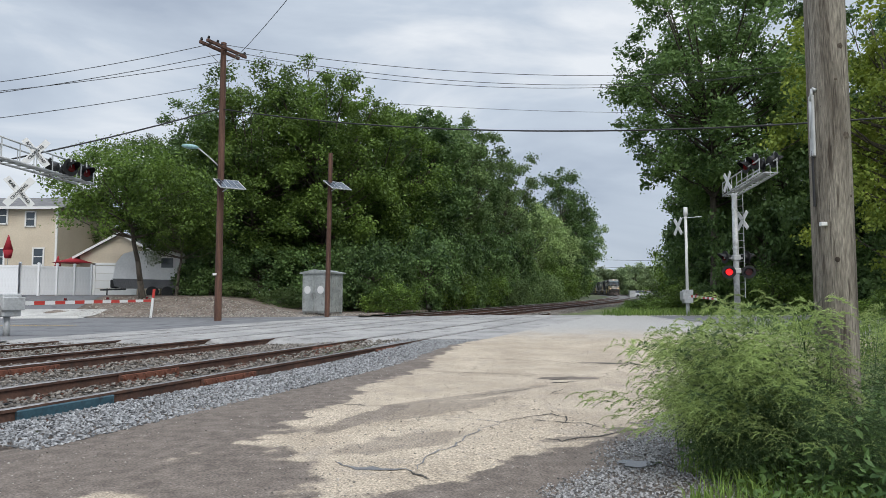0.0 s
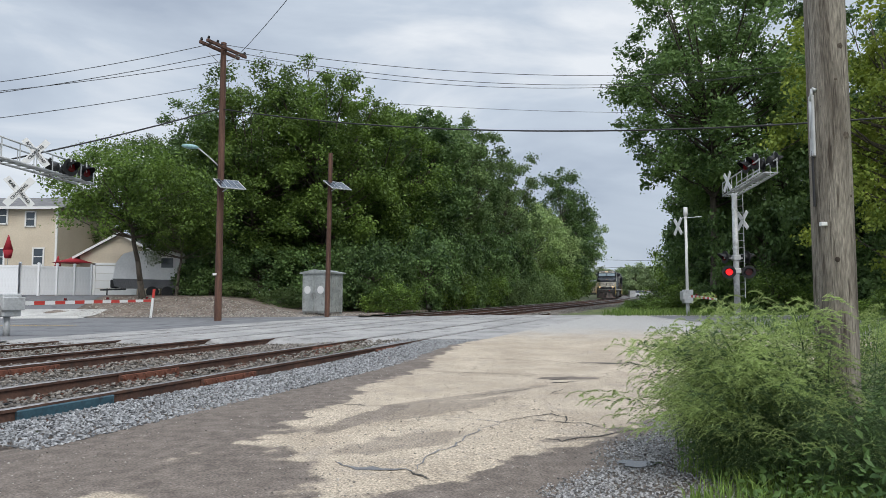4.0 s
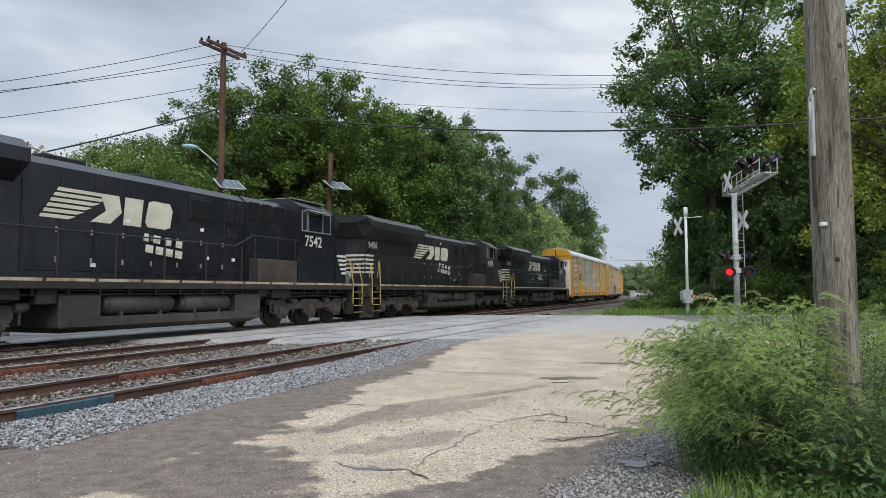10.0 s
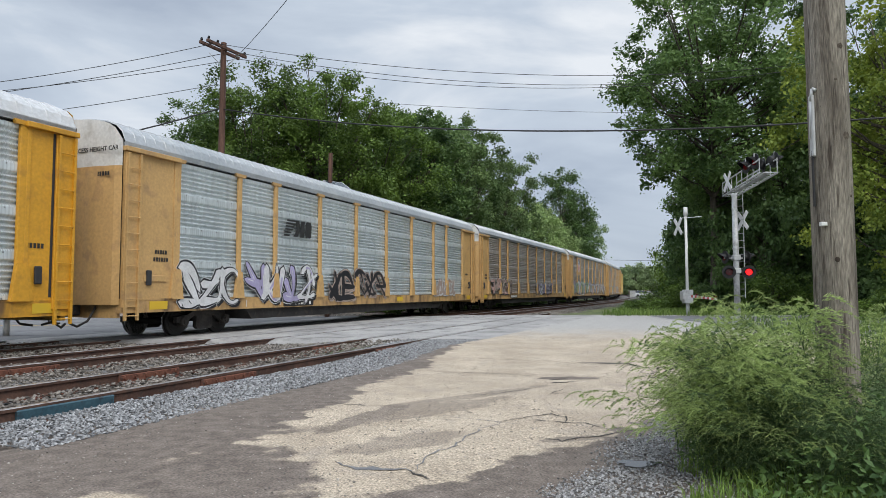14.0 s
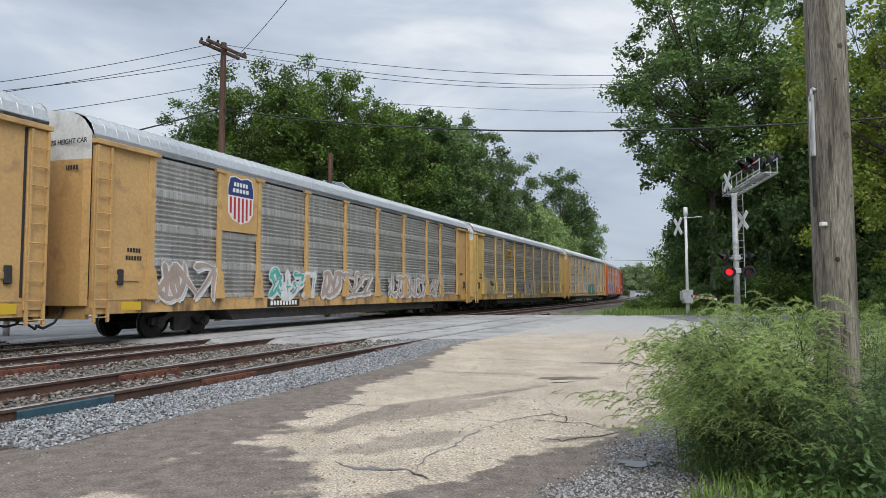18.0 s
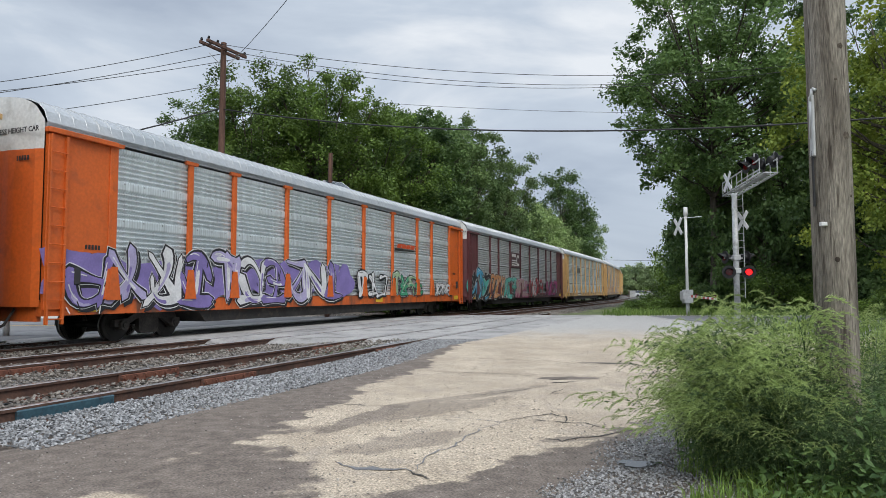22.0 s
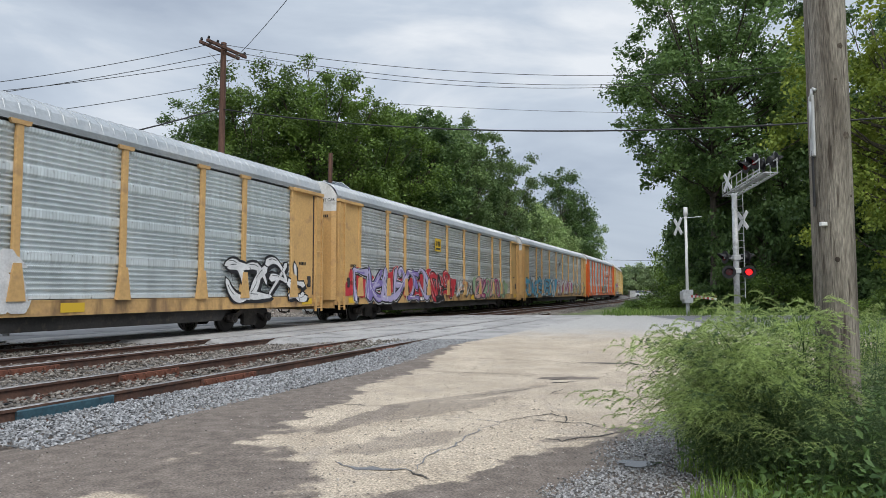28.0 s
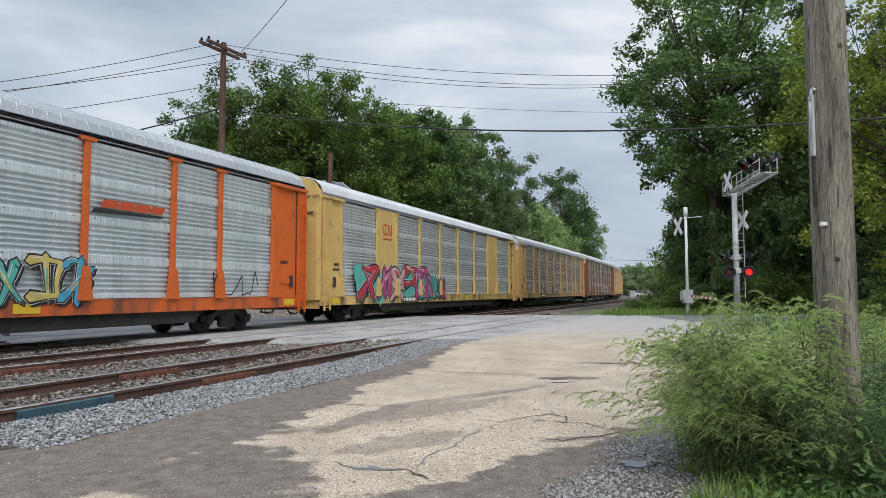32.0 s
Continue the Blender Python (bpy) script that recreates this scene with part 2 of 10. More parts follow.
# ---------------------------------------------------------------- ground
def sheet(name, xs, ys, dz, material, rough=0.0, keep=None):
    X, Y = np.meshgrid(xs, ys, indexing="ij")
    Z = ground_z(X, Y) + dz
    if rough:
        for i in range(X.shape[0]):
            for j in range(X.shape[1]):
                Z[i, j] += rough * noise.noise((X[i, j] * 0.9, Y[i, j] * 0.9, 3.0))
    n, m = X.shape
    idx = np.arange(n * m).reshape(n, m)
    f = np.stack([idx[:-1, :-1], idx[1:, :-1], idx[1:, 1:], idx[:-1, 1:]], -1).reshape(-1, 4)
    if keep is not None:
        cx = (X[:-1, :-1] + X[1:, 1:]) / 2
        cy = (Y[:-1, :-1] + Y[1:, 1:]) / 2
        f = f[keep(cx, cy).ravel()]
    return raw(name, np.stack([X, Y, Z], -1).reshape(-1, 3), f, material, True)


def steps(*spans):
    out = []
    for a, b, d in spans:
        out += list(np.arange(a, b, d))
    return np.array(out + [spans[-1][1]])


gx = steps((-2600, -200, 300), (-200, -60, 10), (-60, 60, 2.0), (60, 200, 10), (200, 2600, 300))
gy = steps((-1800, -100, 200), (-100, -10, 10), (-10, 70, 2.0), (70, 320, 10), (320, 4200, 400))
tagged(new("ground", sheet("ground", gx, gy, -0.10, M_FARGROUND)), "dull green ground that reaches the horizon", "ground", kind="structure")


def lot_material():
    """Dusty broken pavement: pale dry dust where wheels keep it clean, damp brown soil along the sides."""
    m = surf("dusty_pavement", (0.385, 0.316, 0.236), (0.49, 0.41, 0.312), 0.92, 0, 1.1, 60, 0.7, 0.008, (0.375, 0.316, 0.25), 0.7)
    n, l = m.node_tree.nodes, m.node_tree.links
    bs = n["Principled BSDF"]
    old = bs.inputs["Base Color"].links[0].from_socket
    tc, sep = n.new("ShaderNodeTexCoord"), n.new("ShaderNodeSeparateXYZ")
    l.new(tc.outputs["Object"], sep.inputs[0])

    def math_node(op, a, b=None, c=None):
        k = n.new("ShaderNodeMath")
        k.operation = op
        for i, v in enumerate((a, b, c)):
            if v is None:
                continue
            if isinstance(v, (int, float)):
                k.inputs[i].default_value = v
            else:
                l.new(v, k.inputs[i])
        return k.outputs[0]

    def grain(scale, detail, turn=(1, 1, 1), rz=0.0):
        mp, no, m0 = n.new("ShaderNodeMapping"), n.new("ShaderNodeTexNoise"), n.new("ShaderNodeMapping")
        m0.inputs["Rotation"].default_value, mp.inputs["Scale"].default_value = (0, 0, rz), turn
        no.inputs["Scale"].default_value, no.inputs["Detail"].default_value = scale, detail
        l.new(tc.outputs["Object"], m0.inputs["Vector"])
        l.new(m0.outputs[0], mp.inputs["Vector"])
        l.new(mp.outputs[0], no.inputs["Vector"])
        return no.outputs[0]

    def step01(v, lo, hi):
        r = n.new("ShaderNodeMapRange")
        r.interpolation_type = "SMOOTHSTEP"
        r.inputs[1].default_value, r.inputs[2].default_value = lo, hi
        l.new(v, r.inputs[0])
        return r.outputs[0]

    wob = math_node("SUBTRACT", grain(0.7, 7), 0.5)
    fine = math_node("SUBTRACT", grain(3.2, 10), 0.5)
    rag = math_node("ADD", math_node("MULTIPLY", wob, 0.9), math_node("MULTIPLY", fine, 0.8))

    def patch(cx, cy, a, b, turn, soft=0.13):
        """A stain: 1 inside a ragged oval, 0 outside."""
        mp, ln = n.new("ShaderNodeMapping"), n.new("ShaderNodeVectorMath")
        mp.vector_type = "TEXTURE"
        mp.inputs["Location"].default_value, mp.inputs["Rotation"].default_value = (cx, cy, 0), (0, 0, turn)
        mp.inputs["Scale"].default_value = (a, b, 1000)
        ln.operation = "LENGTH"
        l.new(tc.outputs["Object"], mp.inputs["Vector"])
        l.new(mp.outputs[0], ln.inputs[0])
        r = math_node("MULTIPLY_ADD", rag, 1.5, ln.outputs["Value"])
        return math_node("SUBTRACT", 1.0, step01(r, 1.0 - soft, 1.0 + soft))

    slope = math_node("MULTIPLY_ADD", sep.outputs["Y"], -0.226, 3.17)
    left = step01(math_node("ADD", math_node("MULTIPLY", rag, 1.2), math_node("ADD", sep.outputs["X"], slope)), -0.07, 0.07)
    edge = math_node("MULTIPLY_ADD", sep.outputs["Y"], 0.98, -4.75)
    right = step01(math_node("MULTIPLY_ADD", rag, 1.3, math_node("SUBTRACT", edge, sep.outputs["X"])), -0.06, 0.06)
    stain = math_node("MAXIMUM", patch(-1.8, 5.05, 0.85, 0.85, 0.0), math_node("MULTIPLY", patch(-0.2, 7.75, 1.35, 0.27, 0.75), 0.5))
    for cx, cy, a, b, turn, amount in ((0.37, 8.80, 1.4, 0.15, 0.72, 0.5), (-0.80, 7.35, 0.75, 0.17, 1.15, 0.75), (-0.35, 6.15, 0.75, 0.26, 0.75, 0.5), (1.85, 10.5, 0.42, 0.16, 0.0, 1.0),
                                       (3.0, 12.7, 0.5, 0.12, -0.2, 0.8), (3.4, 9.2, 1.1, 0.25, 0.6, 0.25), (0.9, 11.2, 1.3, 0.12, -0.35, 0.2), (1.2, 6.25, 0.4, 0.1, 0.3, 0.6)):
        stain = math_node("MAXIMUM", stain, math_node("MULTIPLY", patch(cx, cy, a, b, turn), amount))
    far = math_node("SUBTRACT", 1.0, step01(math_node("MULTIPLY_ADD", rag, 5.0, sep.outputs["Y"]), 16.0, 24.0))
    dry = math_node("MULTIPLY", left, right)
    dry = math_node("MULTIPLY", dry, math_node("SUBTRACT", 1.0, stain))
    dry = math_node("MULTIPLY", dry, math_node("MULTIPLY_ADD", step01(grain(9.0, 12), 0.36, 0.54), 0.12, 0.88))
    damp = n.new("ShaderNodeMix")
    damp.data_type = "RGBA"
    l.new(dry, damp.inputs[0])
    dk = n.new("ShaderNodeValToRGB")
    dk.color_ramp.elements[0].position, dk.color_ramp.elements[1].position = 0.3, 0.7
    dk.color_ramp.elements[0].color, dk.color_ramp.elements[1].color = (0.105, 0.083, 0.067, 1), (0.19, 0.156, 0.130, 1)
    l.new(grain(7, 8), dk.inputs[0])
    l.new(dk.outputs[0], damp.inputs[6])
    l.new(old, damp.inputs[7])
    grey = n.new("ShaderNodeMix")
    grey.data_type = "RGBA"
    grey.inputs[6].default_value = (0.36, 0.348, 0.33, 1)
    l.new(far, grey.inputs[0])
    l.new(damp.outputs[2], grey.inputs[7])
    speck = n.new("ShaderNodeHueSaturation")
    sm = n.new("ShaderNodeMapRange")
    sm.inputs[1].default_value, sm.inputs[2].default_value, sm.inputs[3].default_value, sm.inputs[4].default_value = 0.32, 0.68, 0.56, 1.44
    l.new(grain(55, 9), sm.inputs[0])
    l.new(sm.outputs[0], speck.inputs["Value"])
    l.new(grey.outputs[2], speck.inputs["Color"])
    l.new(speck.outputs[0], bs.inputs["Base Color"])
    return m


M_LOT = lot_material()


def strip(name, s_list, q_list, zfun, material, keep=None):
    """A surface laid along the line: s along it, q across."""
    S, Q = np.meshgrid(np.asarray(s_list, float), np.asarray(q_list, float), indexing="ij")
    X, Y = on_line(S, Q)
    Z = zfun(S, Q, X, Y)
    n, m = S.shape
    idx = np.arange(n * m).reshape(n, m)
    f = np.stack([idx[:-1, :-1], idx[:-1, 1:], idx[1:, 1:], idx[1:, :-1]], -1).reshape(-1, 4)[:, ::-1]
    if keep is not None:
        f = f[keep((X[:-1, :-1] + X[1:, 1:]) / 2, (Y[:-1, :-1] + Y[1:, 1:]) / 2).ravel()]
    return raw(name, np.stack([X, Y, Z], -1).reshape(-1, 3), f, material, True)


def lot_z(x, y):
    s, q = line_sq(np.asarray(x, float), np.asarray(y, float))
    up = rail_z(s, 4.0) - 0.012
    return ground_z(x, y) + 0.01 + (up - ground_z(x, y) - 0.01) * ramp((12.5 - q) / 3.2) * ramp((np.asarray(y) - 12.5) / 5)


def lot_sheet():
    xs, ys = steps((-12, 24, 0.35)), steps((-8, 35.0, 0.35))
    X, Y = np.meshgrid(xs, ys, indexing="ij")
    Z = lot_z(X, Y)
    for i in range(X.shape[0]):
        for j in range(X.shape[1]):
            if Y[i, j] < 18:
                Z[i, j] += 0.018 * noise.noise((X[i, j] * 0.8, Y[i, j] * 0.5, 1.0)) * min(1.0, (18 - Y[i, j]) / 5)
    Z -= 0.06 * ramp((9.85 - line_sq(X, Y)[1]) / 0.35)
    n, m = X.shape
    idx = np.arange(n * m).reshape(n, m)
    f = np.stack([idx[:-1, :-1], idx[1:, :-1], idx[1:, 1:], idx[:-1, 1:]], -1).reshape(-1, 4)
    s, q = line_sq((X[:-1, :-1] + X[1:, 1:]) / 2, (Y[:-1, :-1] + Y[1:, 1:]) / 2)
    ok = (q > 9.0)
    return raw("dirt_lot", np.stack([X, Y, Z], -1).reshape(-1, 3), f[ok.ravel()], M_LOT, True)


tagged(new("dirt_lot", lot_sheet()), "dusty tan pavement with damp brown patches and cracks", "dirt lot", kind="structure")

# road on the far side of the tracks, the crossing, and the verge
road_near_s = lambda q: 28.3 + 0.32 * q
road_far_s = lambda q: 46.0 + 0.42 * q


def crossing_sheet():
    qs = list(steps((-2.4, 9.6, 0.4))) + [9.78, 9.98, 10.2]
    rows = np.concatenate([[-0.06, -0.03], np.linspace(0, 1, 30), [1.03, 1.06]])
    V, F = [], []
    for q in qs:
        for t in rows:
            s = road_near_s(q) * (1 - t) + road_far_s(q) * t
            s += 0.35 * noise.noise((q * 1.7, t * 3, 5.0)) * (1 if t in (0.0, 1.0) else 0)
            x, y = on_line(s, q)
            drop = 0.30 * float(ramp(max(-t, t - 1.0) / 0.05)) if (t < 0 or t > 1) else 0.0
            z = float(rail_z(s, q)) - 0.012
            if q > 9.61:
                z = float(lot_z(x, y)) + (0.012, 0.006, -0.06)[(q > 9.8) + (q > 10.0)]
            V.append((x, y, z - drop))
    m = len(rows)
    for i in range(len(qs) - 1):
        for j in range(m - 1):
            a = i * m + j
            F.append((a, a + m, a + m + 1, a + 1))
    return raw("crossing", V, F, M_APRON, True)


tagged(new("crossing", crossing_sheet()), "worn grey asphalt level crossing between the rails", "level crossing", kind="structure")


def left_road():
    xs, ys = steps((-90, 2, 0.8)), np.linspace(17.0, 36.4, 25)
    X, Y = np.meshgrid(xs, ys, indexing="ij")
    s, q = line_sq(X, Y)
    Z = ground_z(X, Y) + (rail_z(s, 0) - 0.016 - ground_z(X, Y)) * ramp((q + 9) / 6.0) + 0.01 * (q < -9)
    n, m = X.shape
    idx = np.arange(n * m).reshape(n, m)
    f = np.stack([idx[:-1, :-1], idx[1:, :-1], idx[1:, 1:], idx[:-1, 1:]], -1).reshape(-1, 4)
    ok = line_sq((X[:-1, :-1] + X[1:, 1:]) / 2, (Y[:-1, :-1] + Y[1:, 1:]) / 2)[1] < -1.9
    return raw("road", np.stack([X, Y, Z], -1).reshape(-1, 3), f[ok.ravel()], M_ASPHALT, True)


tagged(new("road", left_road()), "grey asphalt street that leads up to the crossing", "road", kind="structure")


def right_road_sheet():
    xs, ys = steps((10, 70, 1.0)), np.linspace(18, 33.0, 12)
    return sheet("road_east", xs, ys, 0.02, M_ASPHALT)


tagged(new("road_east", right_road_sheet()), "grey asphalt street beyond the weeds", "road", kind="structure")


def bed(name, s0, s1, q0, q1, step):
    def zf(S, Q, X, Y):
        z = rail_z(S, Q) - 0.215
        edge = np.minimum(Q - q0, q1 - Q)
        z = z - 0.26 * (1 - ramp(edge / 1.3))
        out = np.empty_like(z)
        for i in range(S.shape[0]):
            for j in range(S.shape[1]):
                out[i, j] = 0.03 * noise.noise((X[i, j] * 2.3, Y[i, j] * 2.3, 7.0))
        return z + out
    return tagged(new(name, strip(name, np.arange(s0, s1 + step, step), np.arange(q0, q1 + 0.31, 0.3), zf, M_BALLAST)),
                  "grey crushed stone ballast under the tracks", "ballast", kind="structure")


bed("ballast_near", -40, 31.6, -2.8, 9.85, 0.3)
bed("ballast_far", 44, 270, -2.8, 9.4, 1.5)


# ---------------------------------------------------------------- rails and ties
RAIL = ((-0.075, -0.18), (0.075, -0.18), (0.075, -0.168), (0.016, -0.15), (0.010, -0.055), (0.036, -0.040), (0.037, -0.008), (0.028, 0.0),
        (-0.028, 0.0), (-0.037, -0.008), (-0.036, -0.040), (-0.010, -0.055), (-0.016, -0.15), (-0.075, -0.168))


def rail_mesh(q, s0, s1):
    ss = np.concatenate([np.arange(s0, min(s1, 70), 4.0), np.arange(max(s0, 70), s1, 6.0), [s1]])
    V, F, M = [], [], []
    k = len(RAIL)
    for s in ss:
        z0 = float(rail_z(s, q))
        for u, v in RAIL:
            x, y = on_line(s, q + u)
            V.append((x, y, z0 + v))
    for i in range(len(ss) - 1):
        for j in range(k):
            a, b = i * k + j, i * k + (j + 1) % k
            F.append((a, b, b + k, a + k))
            M.append(1 if j in (6, 7, 8) else 0)
    return raw("rail", V, F, [M_RAIL, M_RAILTOP], False, M)


tie_bm = bmesh.new()
box(tie_bm, -0.11, 0.11, -1.3, 1.3, -0.36, -0.185, 0.012)
TIE = mesh_of(tie_bm, "tie", M_TIE)
plate_bm = bmesh.new()
box(plate_bm, -0.10, 0.10, -0.18, 0.18, -0.19, -0.168, 0.004)
for u in (-0.07, 0.07):
    for v in (-0.11, 0.11):
        rod(plate_bm, (u, v, -0.18), (u, v, -0.135), 0.018, 5)
PLATE = mesh_of(plate_bm, "tie_plate", M_RUST)
bar_bm = bmesh.new()
box(bar_bm, -0.62, 0.62, -0.036, 0.0, -0.150, -0.05, 0.012)
box(bar_bm, -0.62, 0.62, -0.06, 0.0, -0.162, -0.140, 0.004)
for i in range(6):
    u = -0.52 + i * 0.208
    rod(bar_bm, (u, 0, -0.098), (u, -0.062, -0.098), 0.026, 6)
JOINT = mesh_of(bar_bm, "joint_bar", M_RUST)
M_TEAL = surf("blue_green_insulated_joint", (0.03, 0.075, 0.10), (0.05, 0.11, 0.14), 0.55, 0.2, 5, 30, 0.2, 0.002, (0.03, 0.04, 0.05), 0.3)
teal_bm = bmesh.new()
box(teal_bm, -0.62, 0.62, -0.05, 0.0, -0.155, -0.035, 0.012)
box(teal_bm, -0.62, 0.62, -0.085, 0.0, -0.168, -0.135, 0.006)
TEAL = mesh_of(teal_bm, "insulated_joint", M_TEAL)


def turned(s, q):
    x, y = on_line(s, q)
    return Matrix.Translation((x, y, float(rail_z(s, q)))) @ Matrix.Rotation(math.pi / 2 - float(np.interp(s, _S, _H)), 4, "Z")


for q, s0, s1, which in TRACKS:
    tr = thing("railway_track", {"main": "main line track that carries the freight train", "middle": "rust-brown middle railway track on ballast",
                                 "near": "rusty near railway track with bolted joint bars"}[which], "railway track", group="parallel railway tracks")
    for sg in (-1, 1):
        part("rail", rail_mesh(q + sg * 0.753, s0, s1), None, tr)
    spans = [(17.0, 31.5, 0.52)] + ([(46.0, 100.0, 0.52)] if which != "near" else [])
    for a, b, d in spans:
        for i in range(int((b - a) / d)):
            s = a + i * d + 0.03 * math.sin(i * 7.1)
            if road_near_s(q) < s < road_far_s(q):
                continue
            t = part("tie", TIE, None, tr)
            t.matrix_basis = turned(s, q) @ pose(0, 0.04 * math.sin(i * 3.3), 0, 0, 0, 1.2 * math.sin(i * 5.7))
            for sg in (-1, 1):
                p = part("tie_plate", PLATE, None, tr)
                p.matrix_basis = turned(s, q + sg * 0.753)
    if which == "near":
        for s, sg, kind in ((23.27, 1, "j"), (23.23, -1, "j"), (20.5, 1, "t"), (28.5, -1, "j"), (28.65, 1, "j")):
            j = part("joint_bar" if kind == "j" else "insulated_joint", JOINT if kind == "j" else TEAL, None, tr,
                     "" if kind == "j" else "blue-green insulated joint bar")
            j.matrix_basis = turned(s, q + sg * 0.753) @ pose(0, -0.012, 0)
    if which == "middle":
        j = part("joint_bar", JOINT, None, tr)
        j.matrix_basis = turned(22.9, q + 0.753) @ pose(0, -0.012, 0)

# flangeway gaps beside the rails in the crossing
M_GAP = surf("dusty_flangeway_rubber", (0.15, 0.143, 0.135), (0.23, 0.22, 0.21), 0.9, 0, 3, 30, 0.2, 0.003, None, 0.3)
for q, s0, s1, which in TRACKS:
    for sg in (-1, 1):
        qq = q + sg * 0.753
        for off in ((0.075,) if sg < 0 else (-0.075,)):
            me = strip("flangeway", np.linspace(road_near_s(qq), road_far_s(qq), 20), [qq + off - 0.025, qq + off + 0.025],
                       lambda S, Q, X, Y: rail_z(S, Q) - 0.008, M_GAP)
            tagged(new("flangeway", me), "dark gap beside a rail in the crossing", "flangeway", "flangeways", "structure")


# ---------------------------------------------------------------- the train: auto rack wagons
def paint(name, a, dirt, rough=0.5):
    return surf(name, a, tuple(0.88 * c for c in a), rough, 0, 0.7, 14, 0.1, 0.003, dirt, 0.18)


def grimy(coat):
    """The same paint with dark grease and rust runs, for sills."""
    def build():
        m = coat.copy()
        m.name = "grimy_" + coat.name
        n, l = m.node_tree.nodes, m.node_tree.links
        bs = n["Principled BSDF"]
        old = bs.inputs["Base Color"].links[0].from_socket
        tc, mp, no, mr, mx = (n.new("ShaderNode" + k) for k in ("TexCoord", "Mapping", "TexNoise", "MapRange", "Mix"))
        mp.inputs["Scale"].default_value = (1.5, 1.0, 0.5)
        no.inputs["Scale"].default_value, no.inputs["Detail"].default_value = 1.6, 7
        mr.inputs[1].default_value, mr.inputs[2].default_value, mr.inputs[4].default_value = 0.47, 0.68, 0.85
        mx.data_type = "RGBA"
        mx.inputs[7].default_value = (0.085, 0.052, 0.036, 1)
        l.new(tc.outputs["Object"], mp.inputs["Vector"])
        l.new(mp.outputs[0], no.inputs["Vector"])
        l.new(no.outputs[0], mr.inputs[0])
        l.new(mr.outputs[0], mx.inputs[0])
        l.new(old, mx.inputs[6])
        l.new(mx.outputs[2], bs.inputs["Base Color"])
        return m
    return cached(("grimy", coat.name), build)


P_YELLOW = paint("bright_yellow_paint", (0.66, 0.33, 0.025), (0.50, 0.25, 0.03))
P_TAN = paint("faded_yellow_paint", (0.58, 0.36, 0.145), (0.42, 0.26, 0.12))
P_PALE = paint("sun_bleached_yellow_paint", (0.62, 0.43, 0.15), (0.42, 0.28, 0.12))
P_ORANGE = paint("orange_paint", (0.62, 0.12, 0.018), (0.46, 0.095, 0.02))
P_MAROON = paint("dull_maroon_paint", (0.125, 0.040, 0.044), (0.085, 0.034, 0.034))
P_WHITE = paint("white_end_paint", (0.66, 0.66, 0.64), (0.48, 0.47, 0.44))
P_BROWN = paint("rust_brown_paint", (0.24, 0.10, 0.05), (0.17, 0.075, 0.04))
S_CLEAN = panel_steel("clean_galvanised_panel", (0.64, 0.70, 0.715), (0.74, 0.79, 0.80), (0.59, 0.64, 0.65), 0.14)
S_GREY = panel_steel("grey_galvanised_panel", (0.62, 0.645, 0.645), (0.75, 0.77, 0.77), (0.55, 0.545, 0.53), 0.25)
S_MID = panel_steel("dust_grey_panel", (0.49, 0.48, 0.46), (0.60, 0.59, 0.57), (0.40, 0.375, 0.35), 0.3)
S_DULL = panel_steel("weathered_brown_panel", (0.51, 0.455, 0.42), (0.64, 0.58, 0.54), (0.41, 0.32, 0.275), 0.32)
S_ROOF = surf("galvanised_roof", (0.33, 0.355, 0.37), (0.41, 0.43, 0.445), 0.45, 0.35, 0.5, 12, 0.1, 0.003, (0.42, 0.43, 0.43), 0.2)
S_ROOFW = surf("white_roof_paint", (0.57, 0.585, 0.60), (0.50, 0.515, 0.53), 0.5, 0.0, 0.5, 12, 0.1, 0.003, (0.50, 0.50, 0.50), 0.2)
M_BLACK = surf("black_underframe", (0.018, 0.017, 0.016), (0.035, 0.032, 0.03), 0.75, 0.1, 2, 20, 0.3, 0.004, (0.05, 0.04, 0.032), 0.4)
M_TRUCKD = surf("black_truck_steel", (0.026, 0.023, 0.021), (0.05, 0.043, 0.037), 0.8, 0.1, 3, 22, 0.4, 0.005, (0.035, 0.028, 0.023), 0.5)
M_TRUCK = surf("grimy_truck_steel", (0.052, 0.045, 0.039), (0.095, 0.080, 0.068), 0.8, 0.1, 3, 22, 0.4, 0.005, (0.04, 0.035, 0.03), 0.5)
M_WHEEL = surf("oily_wheel_steel", (0.016, 0.014, 0.013), (0.030, 0.026, 0.023), 0.7, 0.2, 3, 22, 0.2, 0.003, None, 0.4)
M_TREAD = plain("polished_wheel_tread", (0.30, 0.29, 0.28), 0.35, 0.9)
M_INK = plain("black_stencil_paint", (0.02, 0.02, 0.02), 0.6)
M_INKW = plain("white_stencil_paint", (0.75, 0.75, 0.72), 0.6)
M_SEAM = plain("dark_panel_seam", (0.03, 0.03, 0.032), 0.8)

CAR_L, CAR_P, HALF, EAVE, SILL_T, SILL_B = 27.3, 28.6, 1.52, 5.05, 1.10, 0.74
CACHE = {}


def cached(key, build):
    if key not in CACHE:
        CACHE[key] = build()
    return CACHE[key]


